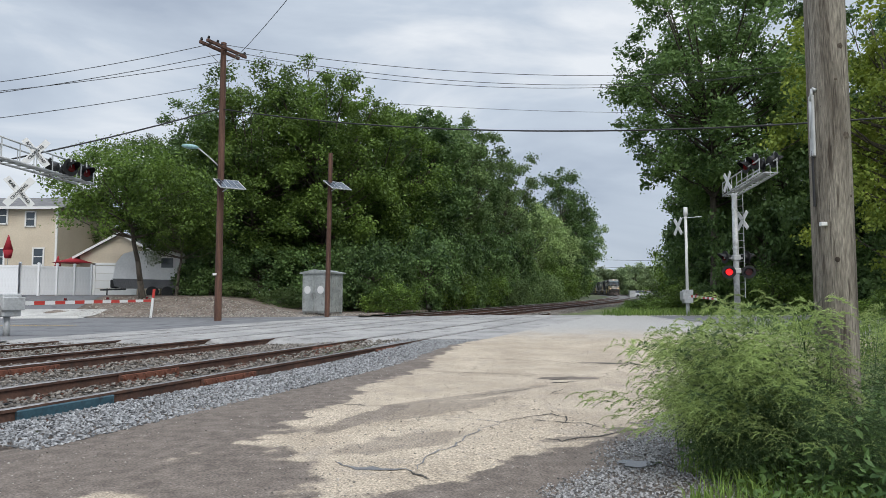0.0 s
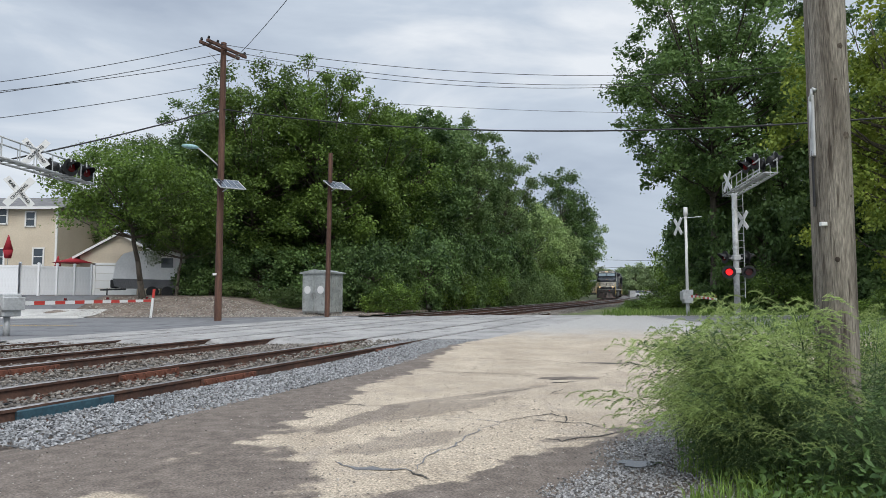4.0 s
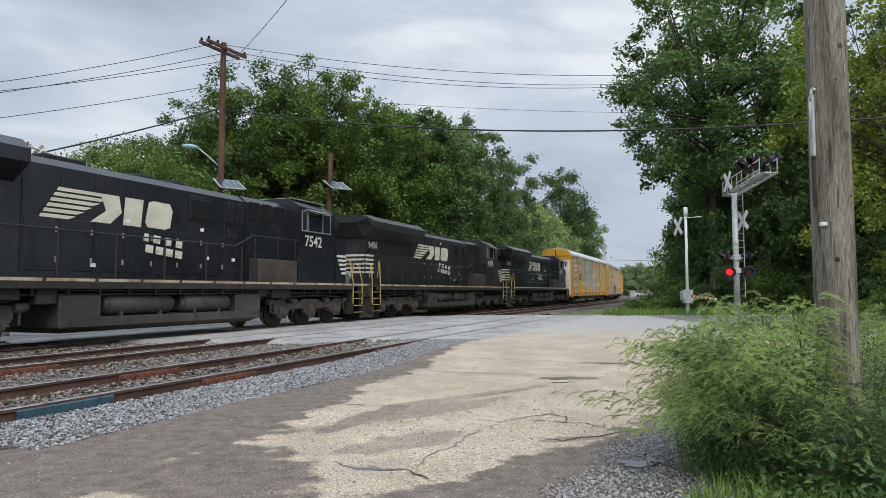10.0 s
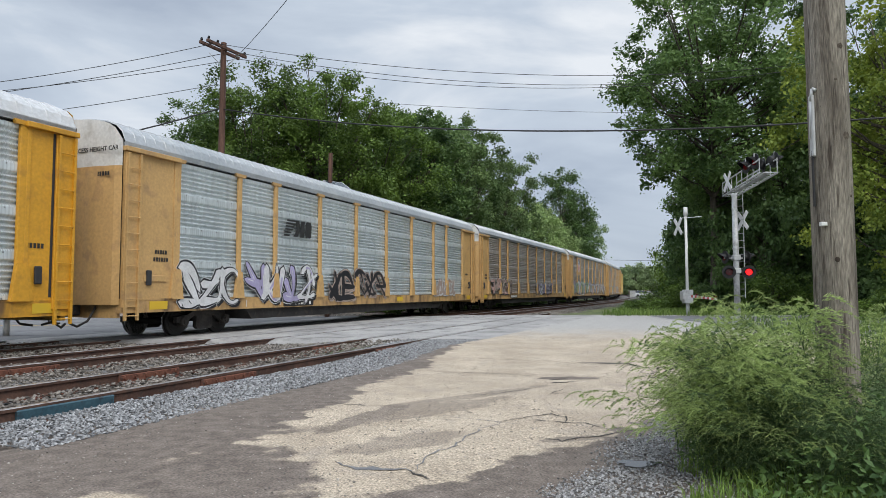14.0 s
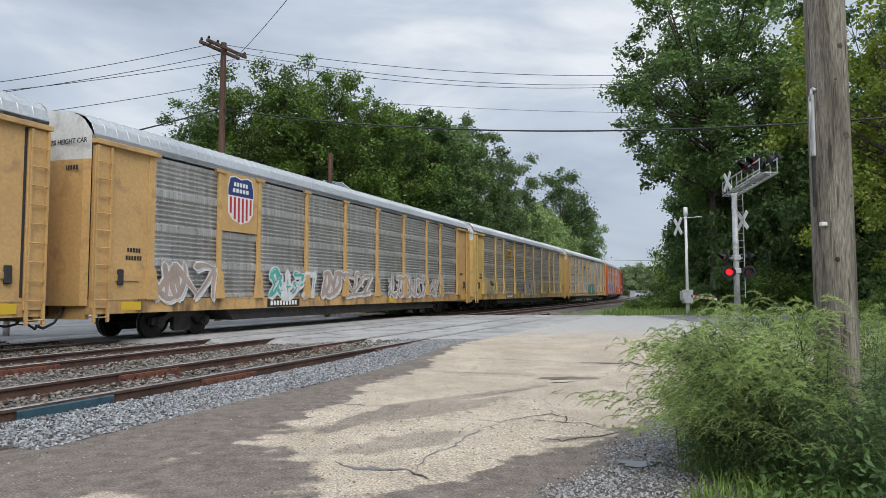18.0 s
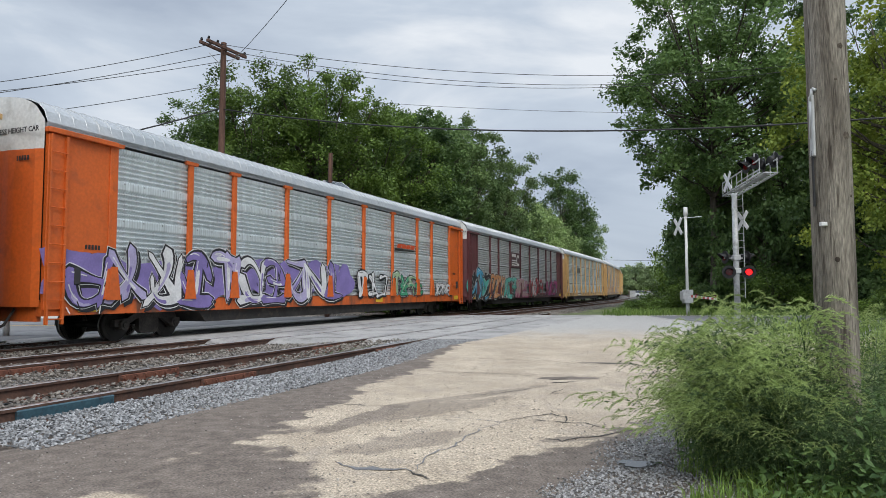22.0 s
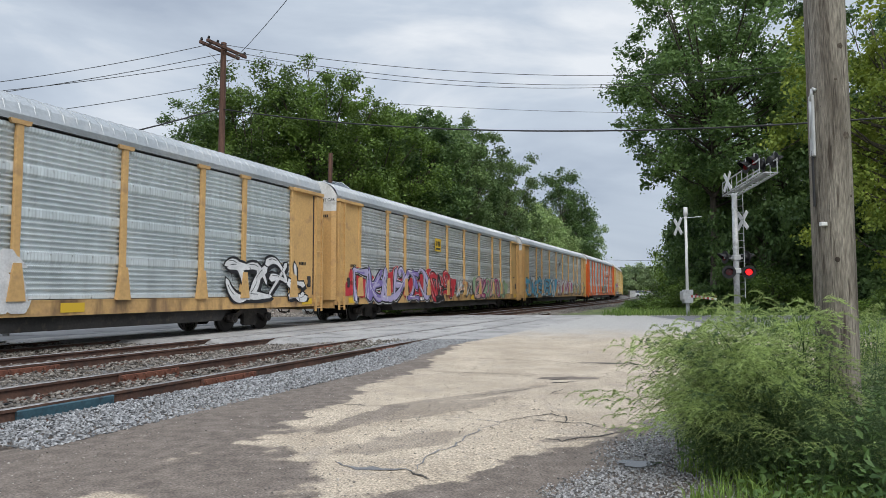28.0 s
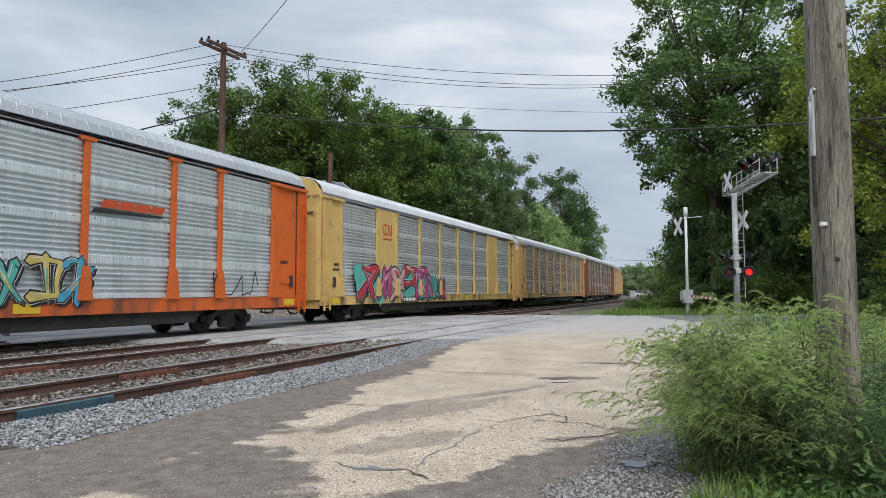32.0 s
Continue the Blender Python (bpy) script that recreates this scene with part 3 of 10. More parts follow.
def wheelset_mesh(r, near=0.753):
    bm = bmesh.new()
    for sg in (-1, 1):
        rod(bm, (0, sg * 0.69, r), (0, sg * 0.82, r), r, 28, mi=0)
        rod(bm, (0, sg * 0.69, r), (0, sg * 0.715, r), r + 0.028, 28, mi=1)
        rod(bm, (0, sg * 0.82, r), (0, sg * 0.835, r), r * 0.78, 24, mi=0)
        rod(bm, (0, sg * 0.835, r), (0, sg * 0.845, r), r * 0.35, 16, mi=0)
    rod(bm, (0, -1.0, r), (0, 1.0, r), 0.085, 10)
    return mesh_of(bm, "wheelset", [M_WHEEL, M_TREAD])


def freight_truck(parent, x, r=0.42):
    """A two-axle truck: wheelsets under side frames with springs and bearing caps."""
    bm = bmesh.new()
    for sg in (-1, 1):
        y0, y1 = sg * 0.93, sg * 1.07
        lo, hi = min(y0, y1), max(y0, y1)
        prism(bm, [(-1.15, 0.38), (-1.15, 0.55), (-0.72, 0.60), (-0.42, 0.76), (0.42, 0.76), (0.72, 0.60), (1.15, 0.55), (1.15, 0.38), (0.80, 0.36),
                   (0.46, 0.56), (0.34, 0.58), (0.34, 0.24), (0.24, 0.17), (-0.24, 0.17), (-0.34, 0.24), (-0.34, 0.58), (-0.46, 0.56), (-0.80, 0.36)], lo, hi)
        for u in (-0.89, 0.89):
            rod(bm, (u, sg * 0.9, r), (u, sg * 1.16, r), 0.14, 14)
            rod(bm, (u, sg * 1.16, r), (u, sg * 1.19, r), 0.08, 10)
        for u in (-0.2, 0.0, 0.2):
            for v in (0.25, 0.31, 0.37, 0.43, 0.49):
                rod(bm, (u, sg * 0.99, v), (u, sg * 0.99, v + 0.035), 0.075, 10)
    box(bm, -0.22, 0.22, -1.05, 1.05, 0.50, 0.70, 0.02)
    t = part("truck", bm, M_TRUCKD, parent)
    t.matrix_basis = pose(x, 0, 0)
    for u in (-0.89, 0.89):
        w = part("wheelset", cached(("wheelset", r), lambda: wheelset_mesh(r)), None, t)
        w.matrix_basis = pose(u, 0, 0)
    return t


def perforated(steel):
    """The same sheet with rows of dark punched slots, which also stand in for the ribs' shadow rows."""
    def build():
        m = steel.copy()
        m.name = steel.name + "_punched"
        n, l = m.node_tree.nodes, m.node_tree.links
        bs = n["Principled BSDF"]
        old = bs.inputs["Base Color"].links[0].from_socket
        tc, sep, fr, hi = n.new("ShaderNodeTexCoord"), n.new("ShaderNodeSeparateXYZ"), n.new("ShaderNodeMath"), n.new("ShaderNodeMapRange")
        sc = n.new("ShaderNodeMath")
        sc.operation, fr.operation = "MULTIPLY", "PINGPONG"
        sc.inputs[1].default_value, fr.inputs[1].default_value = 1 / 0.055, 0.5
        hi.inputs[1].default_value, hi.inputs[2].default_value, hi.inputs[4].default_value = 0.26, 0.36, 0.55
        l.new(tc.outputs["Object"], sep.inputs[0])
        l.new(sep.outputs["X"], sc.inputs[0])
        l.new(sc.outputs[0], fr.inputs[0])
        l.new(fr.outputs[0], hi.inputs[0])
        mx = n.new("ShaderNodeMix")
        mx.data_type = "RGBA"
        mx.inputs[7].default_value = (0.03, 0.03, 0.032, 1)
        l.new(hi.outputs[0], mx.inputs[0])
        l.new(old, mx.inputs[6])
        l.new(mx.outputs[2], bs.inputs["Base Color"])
        return m
    return cached(("perf", steel.name), build)


def panel_mesh(w, mat_key, material, seams):
    """Corrugated side sheet: four bands of rounded ribs that run lengthwise, flat strips between them, a dark gap under the eave."""
    def build():
        h0, h1 = SILL_T + 0.02, EAVE - 0.13
        band = (h1 - h0) / 4
        V, F, M = [], [], []
        n = int((h1 - h0) / 0.0205)
        for k in range(n + 1):
            z = h0 + (h1 - h0) * k / n
            f = ((z - h0) % band) / band
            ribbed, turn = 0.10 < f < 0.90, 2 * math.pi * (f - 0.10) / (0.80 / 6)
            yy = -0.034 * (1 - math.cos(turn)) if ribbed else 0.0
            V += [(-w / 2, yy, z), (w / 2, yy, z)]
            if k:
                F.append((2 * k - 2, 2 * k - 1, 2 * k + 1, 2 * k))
                # Slotted copy on one slope of each rib only, doubling as its painted shade.
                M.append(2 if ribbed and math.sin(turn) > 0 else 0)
        V += [(-w / 2, -0.06, h1), (w / 2, -0.06, h1), (w / 2, -0.06, EAVE), (-w / 2, -0.06, EAVE)]
        F.append((len(V) - 4, len(V) - 3, len(V) - 2, len(V) - 1))
        M.append(1)
        k0 = len(V)
        for bnd in range(1, 4) if seams else ():
            zz = h0 + bnd * band
            V += [(-w / 2, 0.006, zz), (w / 2, 0.006, zz), (w / 2, 0.006, zz + 0.05), (-w / 2, 0.006, zz + 0.05)]
            F.append((k0, k0 + 1, k0 + 2, k0 + 3))
            M.append(1)
            k0 += 4
        # rivets along the bands
        for bnd in range(0, 4):
            zz = h0 + bnd * band + (0.05 if bnd else 0.02)
            n = int(w / 0.55)
            for j in range(n):
                u = -w / 2 + (j + 0.5) * w / n
                b0 = len(V)
                V += [(u - 0.015, 0.01, zz - 0.015), (u + 0.015, 0.01, zz - 0.015), (u + 0.015, 0.01, zz + 0.015), (u - 0.015, 0.01, zz + 0.015)]
                F.append((b0, b0 + 1, b0 + 2, b0 + 3))
                M.append(1)
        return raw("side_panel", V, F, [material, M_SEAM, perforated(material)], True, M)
    return cached(("panel", round(w, 2), mat_key, seams), build)


def roof_mesh(material):
    """Arched roof sheet with raised standing seams across it."""
    prof = [(-HALF - 0.02, EAVE - 0.05), (-HALF - 0.02, EAVE + 0.08), (-1.43, EAVE + 0.33), (-1.22, EAVE + 0.52), (-0.9, EAVE + 0.64), (-0.45, EAVE + 0.71), (0, EAVE + 0.74),
            (0.45, EAVE + 0.71), (0.9, EAVE + 0.64), (1.22, EAVE + 0.52), (1.43, EAVE + 0.33), (HALF + 0.02, EAVE + 0.08), (HALF + 0.02, EAVE - 0.05)]
    xs, up = [], []
    n = 76
    for i in range(n):
        x = -CAR_L / 2 + i * CAR_L / n
        d = CAR_L / n
        xs += [x, x + d * 0.80, x + d * 0.84, x + d * 0.95]
        up += [0, 0, 0.034, 0.034]
    xs.append(CAR_L / 2)
    up.append(0)
    V, F = [], []
    k = len(prof)
    for x, u in zip(xs, up):
        for y, z in prof:
            V.append((x, y, z + u * (z > EAVE + 0.3)))
    for i in range(len(xs) - 1):
        for j in range(k - 1):
            a = i * k + j
            F.append((a, a + k, a + k + 1, a + 1))
    return raw("roof", V, F, material, False)


LAYOUTS = {
    "std": [("E", 1.90), ("P", 2.68), ("P", 1.93), ("P", 2.856), ("P", 2.856), ("P", 2.856), ("P", 2.856), ("P", 2.856), ("P", 1.93), ("P", 2.68), ("E", 1.90)],
    "plate": [("E", 1.45), ("P", 3.20), ("L", 2.00), ("P", 2.77), ("P", 2.81), ("P", 2.84), ("P", 2.97), ("P", 2.77), ("L", 2.06), ("P", 3.15), ("E", 1.28)],
}


def end_mesh(material, white):
    """Folded end doors: two curved leaves with vertical ribs; the upper part may be white."""
    bm = bmesh.new()
    zlo = 0.95
    n = 16
    ys = [-1.51 + 3.02 * i / n for i in range(n + 1)]
    levels = [zlo, 2.2, 3.4, EAVE - 0.55, EAVE + 0.04, EAVE + 0.3, EAVE + 0.52, EAVE + 0.73]
    grid = []
    for z in levels:
        row = []
        for y in ys:
            bulge = 0.17 * math.sqrt(max(0.0, 1 - (y / 1.515) ** 2)) + (0.02 if int((y + 1.51) / 0.38 + 1e-3) % 2 else 0)
            lim = EAVE + float(np.interp(abs(y), [0, 0.45, 0.9, 1.22, 1.43, 1.52], [0.73, 0.70, 0.63, 0.51, 0.32, 0.08]))
            row.append(bm.verts.new((bulge, y, min(z, lim))))
        grid.append(row)
    for i in range(len(levels) - 1):
        for j in range(n):
            f = bm.faces.new((grid[i][j], grid[i][j + 1], grid[i + 1][j + 1], grid[i + 1][j]))
            up = levels[i] >= EAVE - 0.6
            f.material_index = 1 if (white == "top" and up) or (white == "low" and not up) else 0
    return mesh_of(bm, "end_door", [material, P_WHITE])


def lock_rod_mesh():
    """Upright lock rod with two hinge blocks, in the gap between the end doors."""
    bm = bmesh.new()
    box(bm, 0.17, 0.20, -0.05, 0.05, 0.95, EAVE + 0.5)
    for z in (2.3, EAVE - 0.7):
        box(bm, 0.18, 0.25, -0.10, 0.10, z, z + 0.42, 0.02)
    return mesh_of(bm, "lock_rod", M_BLACK)


def ladder(bm, x, y, z0, z1, w=0.42, out=0.05):
    for u in (-w / 2, w / 2):
        box(bm, x + u - 0.03, x + u + 0.03, y, y + out, z0, z1)
    k = int((z1 - z0) / 0.42)
    for i in range(k + 1):
        z = z0 + 0.12 + i * 0.42
        if z < z1:
            rod(bm, (x - w / 2, y + out, z), (x + w / 2, y + out, z), 0.014, 5)


END_PIECES = ("ladder", "ladder_panel", "door_header", "door_seam", "lock_box", "door_rail")


def end_piece(kind, w, coat):
    """What stands on the plate at a wagon's corner: ladder, its panel, the header over the folded doors, seam, lock."""
    bm = bmesh.new()
    if kind == "ladder":
        ladder(bm, w / 2 - 0.26, 0.07, 0.55, EAVE - 0.2, 0.40, 0.06)
    elif kind == "ladder_panel":
        box(bm, w / 2 - 0.50, w / 2 - 0.02, 0.016, 0.07, SILL_T - 0.22, EAVE - 0.18, 0.012)
    elif kind == "door_header":
        box(bm, -w / 2, w / 2 + 0.03, -0.02, 0.14, EAVE - 0.17, EAVE - 0.05, 0.012)
    elif kind == "door_seam":
        box(bm, w / 2 - 0.57, w / 2 - 0.505, 0.016, 0.02, SILL_T + 0.06, EAVE - 0.18)
    elif kind == "lock_box":
        box(bm, w / 2 - 0.95, w / 2 - 0.78, 0.016, 0.09, SILL_T + 0.35, SILL_T + 0.75, 0.02)
    else:
        box(bm, -w / 2 + 0.42, w / 2 - 0.72, 0.016, 0.05, SILL_T + 0.45, SILL_T + 0.62, 0.01)
    return mesh_of(bm, kind, M_SEAM if kind in ("door_seam", "lock_box") else coat)


def text_mesh(word, size, material, shear=0.0, extrude=0.002):
    cu = bpy.data.curves.new("lettering", "FONT")
    cu.body, cu.size, cu.extrude, cu.shear = word, size, extrude, shear
    cu.align_x, cu.align_y = "CENTER", "CENTER"
    cu.offset = size * 0.018
    cu.resolution_u = 2
    tmp = bpy.data.objects.new("tmp_text", cu)
    scene.collection.objects.link(tmp)
    dg = bpy.context.evaluated_depsgraph_get()
    me = bpy.data.meshes.new_from_object(tmp.evaluated_get(dg))
    bpy.data.objects.remove(tmp)
    bpy.data.curves.remove(cu)
    me.materials.clear()
    me.materials.append(material)
    return me


def side_place(x, y, z, sg):
    """The pose of a flat decal on a wagon's side: sg 1 the side of positive y, -1 the other; its x runs to the right as seen."""
    return Matrix.Translation((x, sg * y, z)) @ Matrix(((-sg, 0, 0, 0), (0, 0, sg, 0), (0, 1, 0, 0), (0, 0, 0, 1)))


def bars_mesh(cells, material):
    """Flat bars (x0, x1, y0, y1) as one decal, in place of small lettering."""
    bm = bmesh.new()
    for x0, x1, y0, y1 in cells:
        box(bm, x0, x1, y0, y1, 0, 0.003)
    return mesh_of(bm, "stencil_bars", material)


def number_bars(w, h, n, material=None):
    return bars_mesh([(-w / 2 + (i + 0.12) * w / n, -w / 2 + (i + 0.82) * w / n, -h / 2, h / 2) for i in range(n)], material or M_INK)


# emblems as plain shapes
C_BLUE, C_RED, C_WHITE = plain("emblem_blue", (0.025, 0.045, 0.16), 0.5), plain("emblem_red", (0.45, 0.03, 0.03), 0.5), plain("emblem_white", (0.72, 0.72, 0.70), 0.5)
C_CREAM = surf("cream_emblem_paint", (0.68, 0.64, 0.53), (0.58, 0.54, 0.44), 0.5, 0, 2, 20, 0.04, 0.002, None, 0.2)
C_YELLOW, C_REDOX = plain("sign_yellow", (0.65, 0.42, 0.03), 0.5), plain("emblem_orange_red", (0.50, 0.07, 0.02), 0.5)
C_MAROON = plain("sign_maroon", (0.06, 0.018, 0.022), 0.5)


def emblem(kind):
    bm = bmesh.new()
    mats = [C_BLUE, C_RED, C_WHITE if kind != "stripes_light" else C_CREAM, M_INK, C_YELLOW, C_REDOX, C_MAROON]

    def tile(pts, mi, z):
        f = bm.faces.new([bm.verts.new((x, y, z)) for x, y in pts])
        f.material_index = mi
        f.normal_update()
        if f.normal.z < 0:
            f.normal_flip()

    if kind == "shield":
        shape = [(-0.56, 0.95), (-0.3, 1.02), (0, 0.93), (0.3, 1.02), (0.56, 0.95), (0.66, 0.5), (0.62, -0.55), (0.42, -0.83), (0, -1.0), (-0.42, -0.83), (-0.62, -0.55), (-0.66, 0.5)]
        tile(shape, 2, 0.0)
        tile([(-0.53, 0.9), (-0.3, 0.97), (0, 0.88), (0.3, 0.97), (0.53, 0.9), (0.63, 0.5), (0.63, 0.18), (-0.63, 0.18), (-0.63, 0.5)], 0, 0.004)
        for i in range(6):
            u = -0.50 + i * 0.20
            low = -0.93 + 0.45 * (abs(u) / 0.55) ** 2.2
            tile([(u - 0.05, 0.12), (u + 0.05, 0.12), (u + 0.05, low), (u - 0.05, low)], 1, 0.004)
        for j, (z, w) in enumerate(((0.66, 0.36), (0.40, 0.42))):
            for i in range(5):
                u = -w + i * 2 * w / 5
                tile([(u, z - 0.08), (u + w * 0.3, z - 0.08), (u + w * 0.3, z + 0.09), (u, z + 0.09)], 2, 0.008)
    elif kind in ("stripes_dark", "stripes_light"):
        c = 3 if kind == "stripes_dark" else 2
        for i in range(6):
            y = 0.45 - i * 0.17
            tile([(-1.25 - 0.06 * i, y), (-0.1 - 0.16 * i, y), (-0.25 - 0.16 * i, y - 0.11), (-1.28 - 0.06 * i, y - 0.11)], c, 0.0)
        tile([(-0.42, 0.45), (-0.02, 0.45), (0.05, -0.1), (-0.2, -0.5), (-0.62, -0.5), (-0.3, -0.1)], c, 0.002)
        tile([(0.12, 0.45), (0.55, 0.45), (0.50, -0.5), (0.08, -0.5)], c, 0.002)
        tile([(0.68, 0.40), (0.8, 0.47), (1.22, 0.45), (1.3, 0.2), (1.24, -0.42), (1.1, -0.5), (0.66, -0.48), (0.6, -0.3)], c, 0.002)
    elif kind == "yellow_sign":
        tile([(-0.6, -0.5), (0.6, -0.5), (0.6, 0.5), (-0.6, 0.5)], 4, 0.0)
        for i in range(3):
            u = -0.42 + i * 0.3
            tile([(u, -0.1), (u + 0.22, -0.1), (u + 0.26, 0.3), (u + 0.04, 0.3)], 3, 0.004)
        tile([(-0.45, -0.36), (0.45, -0.36), (0.45, -0.22), (-0.45, -0.22)], 3, 0.004)
    elif kind == "bracket":
        for sg in (-1, 1):
            tile([(sg * 0.75, -0.45), (sg * 0.5, -0.45), (sg * 0.5, -0.37), (sg * 0.67, -0.37), (sg * 0.67, 0.37), (sg * 0.5, 0.37), (sg * 0.5, 0.45), (sg * 0.75, 0.45)], 3, 0.0)
        for i in range(3):
            u = -0.46 + i * 0.32
            tile([(u, -0.2), (u + 0.24, -0.2), (u + 0.28, 0.2), (u + 0.04, 0.2)], 3, 0.002)
    elif kind == "swoosh":
        for i in range(4):
            u = -1.2 + i * 0.6
            tile([(u, -0.08), (u + 0.55, -0.08), (u + 0.68, 0.16), (u + 0.13, 0.16)], 5, 0.0)
        tile([(-1.4, -0.12), (1.3, -0.12), (1.1, -0.20), (-1.5, -0.26)], 3, 0.0)
    elif kind == "maroon_sign":
        tile([(-1.02, -0.44), (1.02, -0.44), (1.02, 0.44), (-1.02, 0.44)], 6, 0.0)
        for i in range(3):
            tile([(-0.8, -0.32 + i * 0.13), (0.25, -0.32 + i * 0.13), (0.25, -0.25 + i * 0.13), (-0.8, -0.25 + i * 0.13)], 2, 0.004)
        ring = [(0.5 + 0.34 * math.cos(a), 0.34 * math.sin(a)) for a in np.linspace(0.7, 5.6, 16)]
        inner = [(0.5 + 0.20 * math.cos(a), 0.20 * math.sin(a)) for a in np.linspace(5.6, 0.7, 16)]
        for i in range(15):
            tile([ring[i], ring[i + 1], inner[14 - i], inner[15 - i]], 2, 0.004)
        tile([(-0.8, 0.18), (0.05, 0.18), (0.05, 0.36), (-0.8, 0.36)], 2, 0.004)
    elif kind == "round_letters":
        for cx, a0, a1 in ((-0.32, 0.8, 5.5),):
            for a, b in zip(np.linspace(a0, a1, 13), np.linspace(a0, a1, 13)[1:]):
                tile([(cx + 0.36 * math.cos(a), 0.36 * math.sin(a)), (cx + 0.36 * math.cos(b), 0.36 * math.sin(b)),
                      (cx + 0.24 * math.cos(b), 0.24 * math.sin(b)), (cx + 0.24 * math.cos(a), 0.24 * math.sin(a))], 5, 0.0)
        for pts in ([(0.08, -0.36), (0.20, -0.36), (0.20, 0.36), (0.08, 0.36)], [(0.20, 0.36), (0.55, -0.36), (0.45, -0.36), (0.14, 0.36)], [(0.50, -0.36), (0.62, -0.36), (0.62, 0.36), (0.50, 0.36)]):
            tile(pts, 5, 0.003)
        tile([(-0.6, -0.62), (0.6, -0.62), (0.6, -0.52), (-0.6, -0.52)], 5, 0.0)
    return mesh_of(bm, "emblem", mats)


INKS = {"k": (0.015, 0.015, 0.018), "w": (0.70, 0.70, 0.70), "p": (0.22, 0.17, 0.42), "l": (0.42, 0.38, 0.58), "g": (0.05, 0.30, 0.16), "t": (0.10, 0.42, 0.36),
        "c": (0.08, 0.36, 0.55), "r": (0.50, 0.035, 0.05), "m": (0.42, 0.05, 0.20), "y": (0.60, 0.48, 0.14), "o": (0.55, 0.25, 0.10), "s": (0.42, 0.33, 0.28), "n": (0.30, 0.42, 0.26), "u": (0.58, 0.36, 0.32)}
INK_M = {k: surf("spray_paint_" + k, v, tuple(0.8 * c for c in v), 0.6, 0, 2, 20, 0.05, 0.002, None, 0.2) for k, v in INKS.items()}


def closed_blob(rng, cx, cy, rx, ry, wob, n=18):
    ph = [rng.uniform(0, 6.28) for _ in range(4)]
    k = [rng.choice((2, 3)), rng.choice((3, 4)), rng.choice((4, 5)), 2]
    pts = []
    for i in range(n):
        a = 2 * math.pi * i / n
        f = 1 + wob * (0.5 * math.sin(k[0] * a + ph[0]) + 0.35 * math.sin(k[1] * a + ph[1]) + 0.25 * math.sin(k[2] * a + ph[2]))
        c, s = math.cos(a), math.sin(a)
        sq = 1 / max(abs(c), abs(s)) ** 0.55
        pts.append((cx + rx * f * c * sq + 0.2 * ry * s * math.sin(ph[3]), cy + ry * f * s * sq))
    return pts


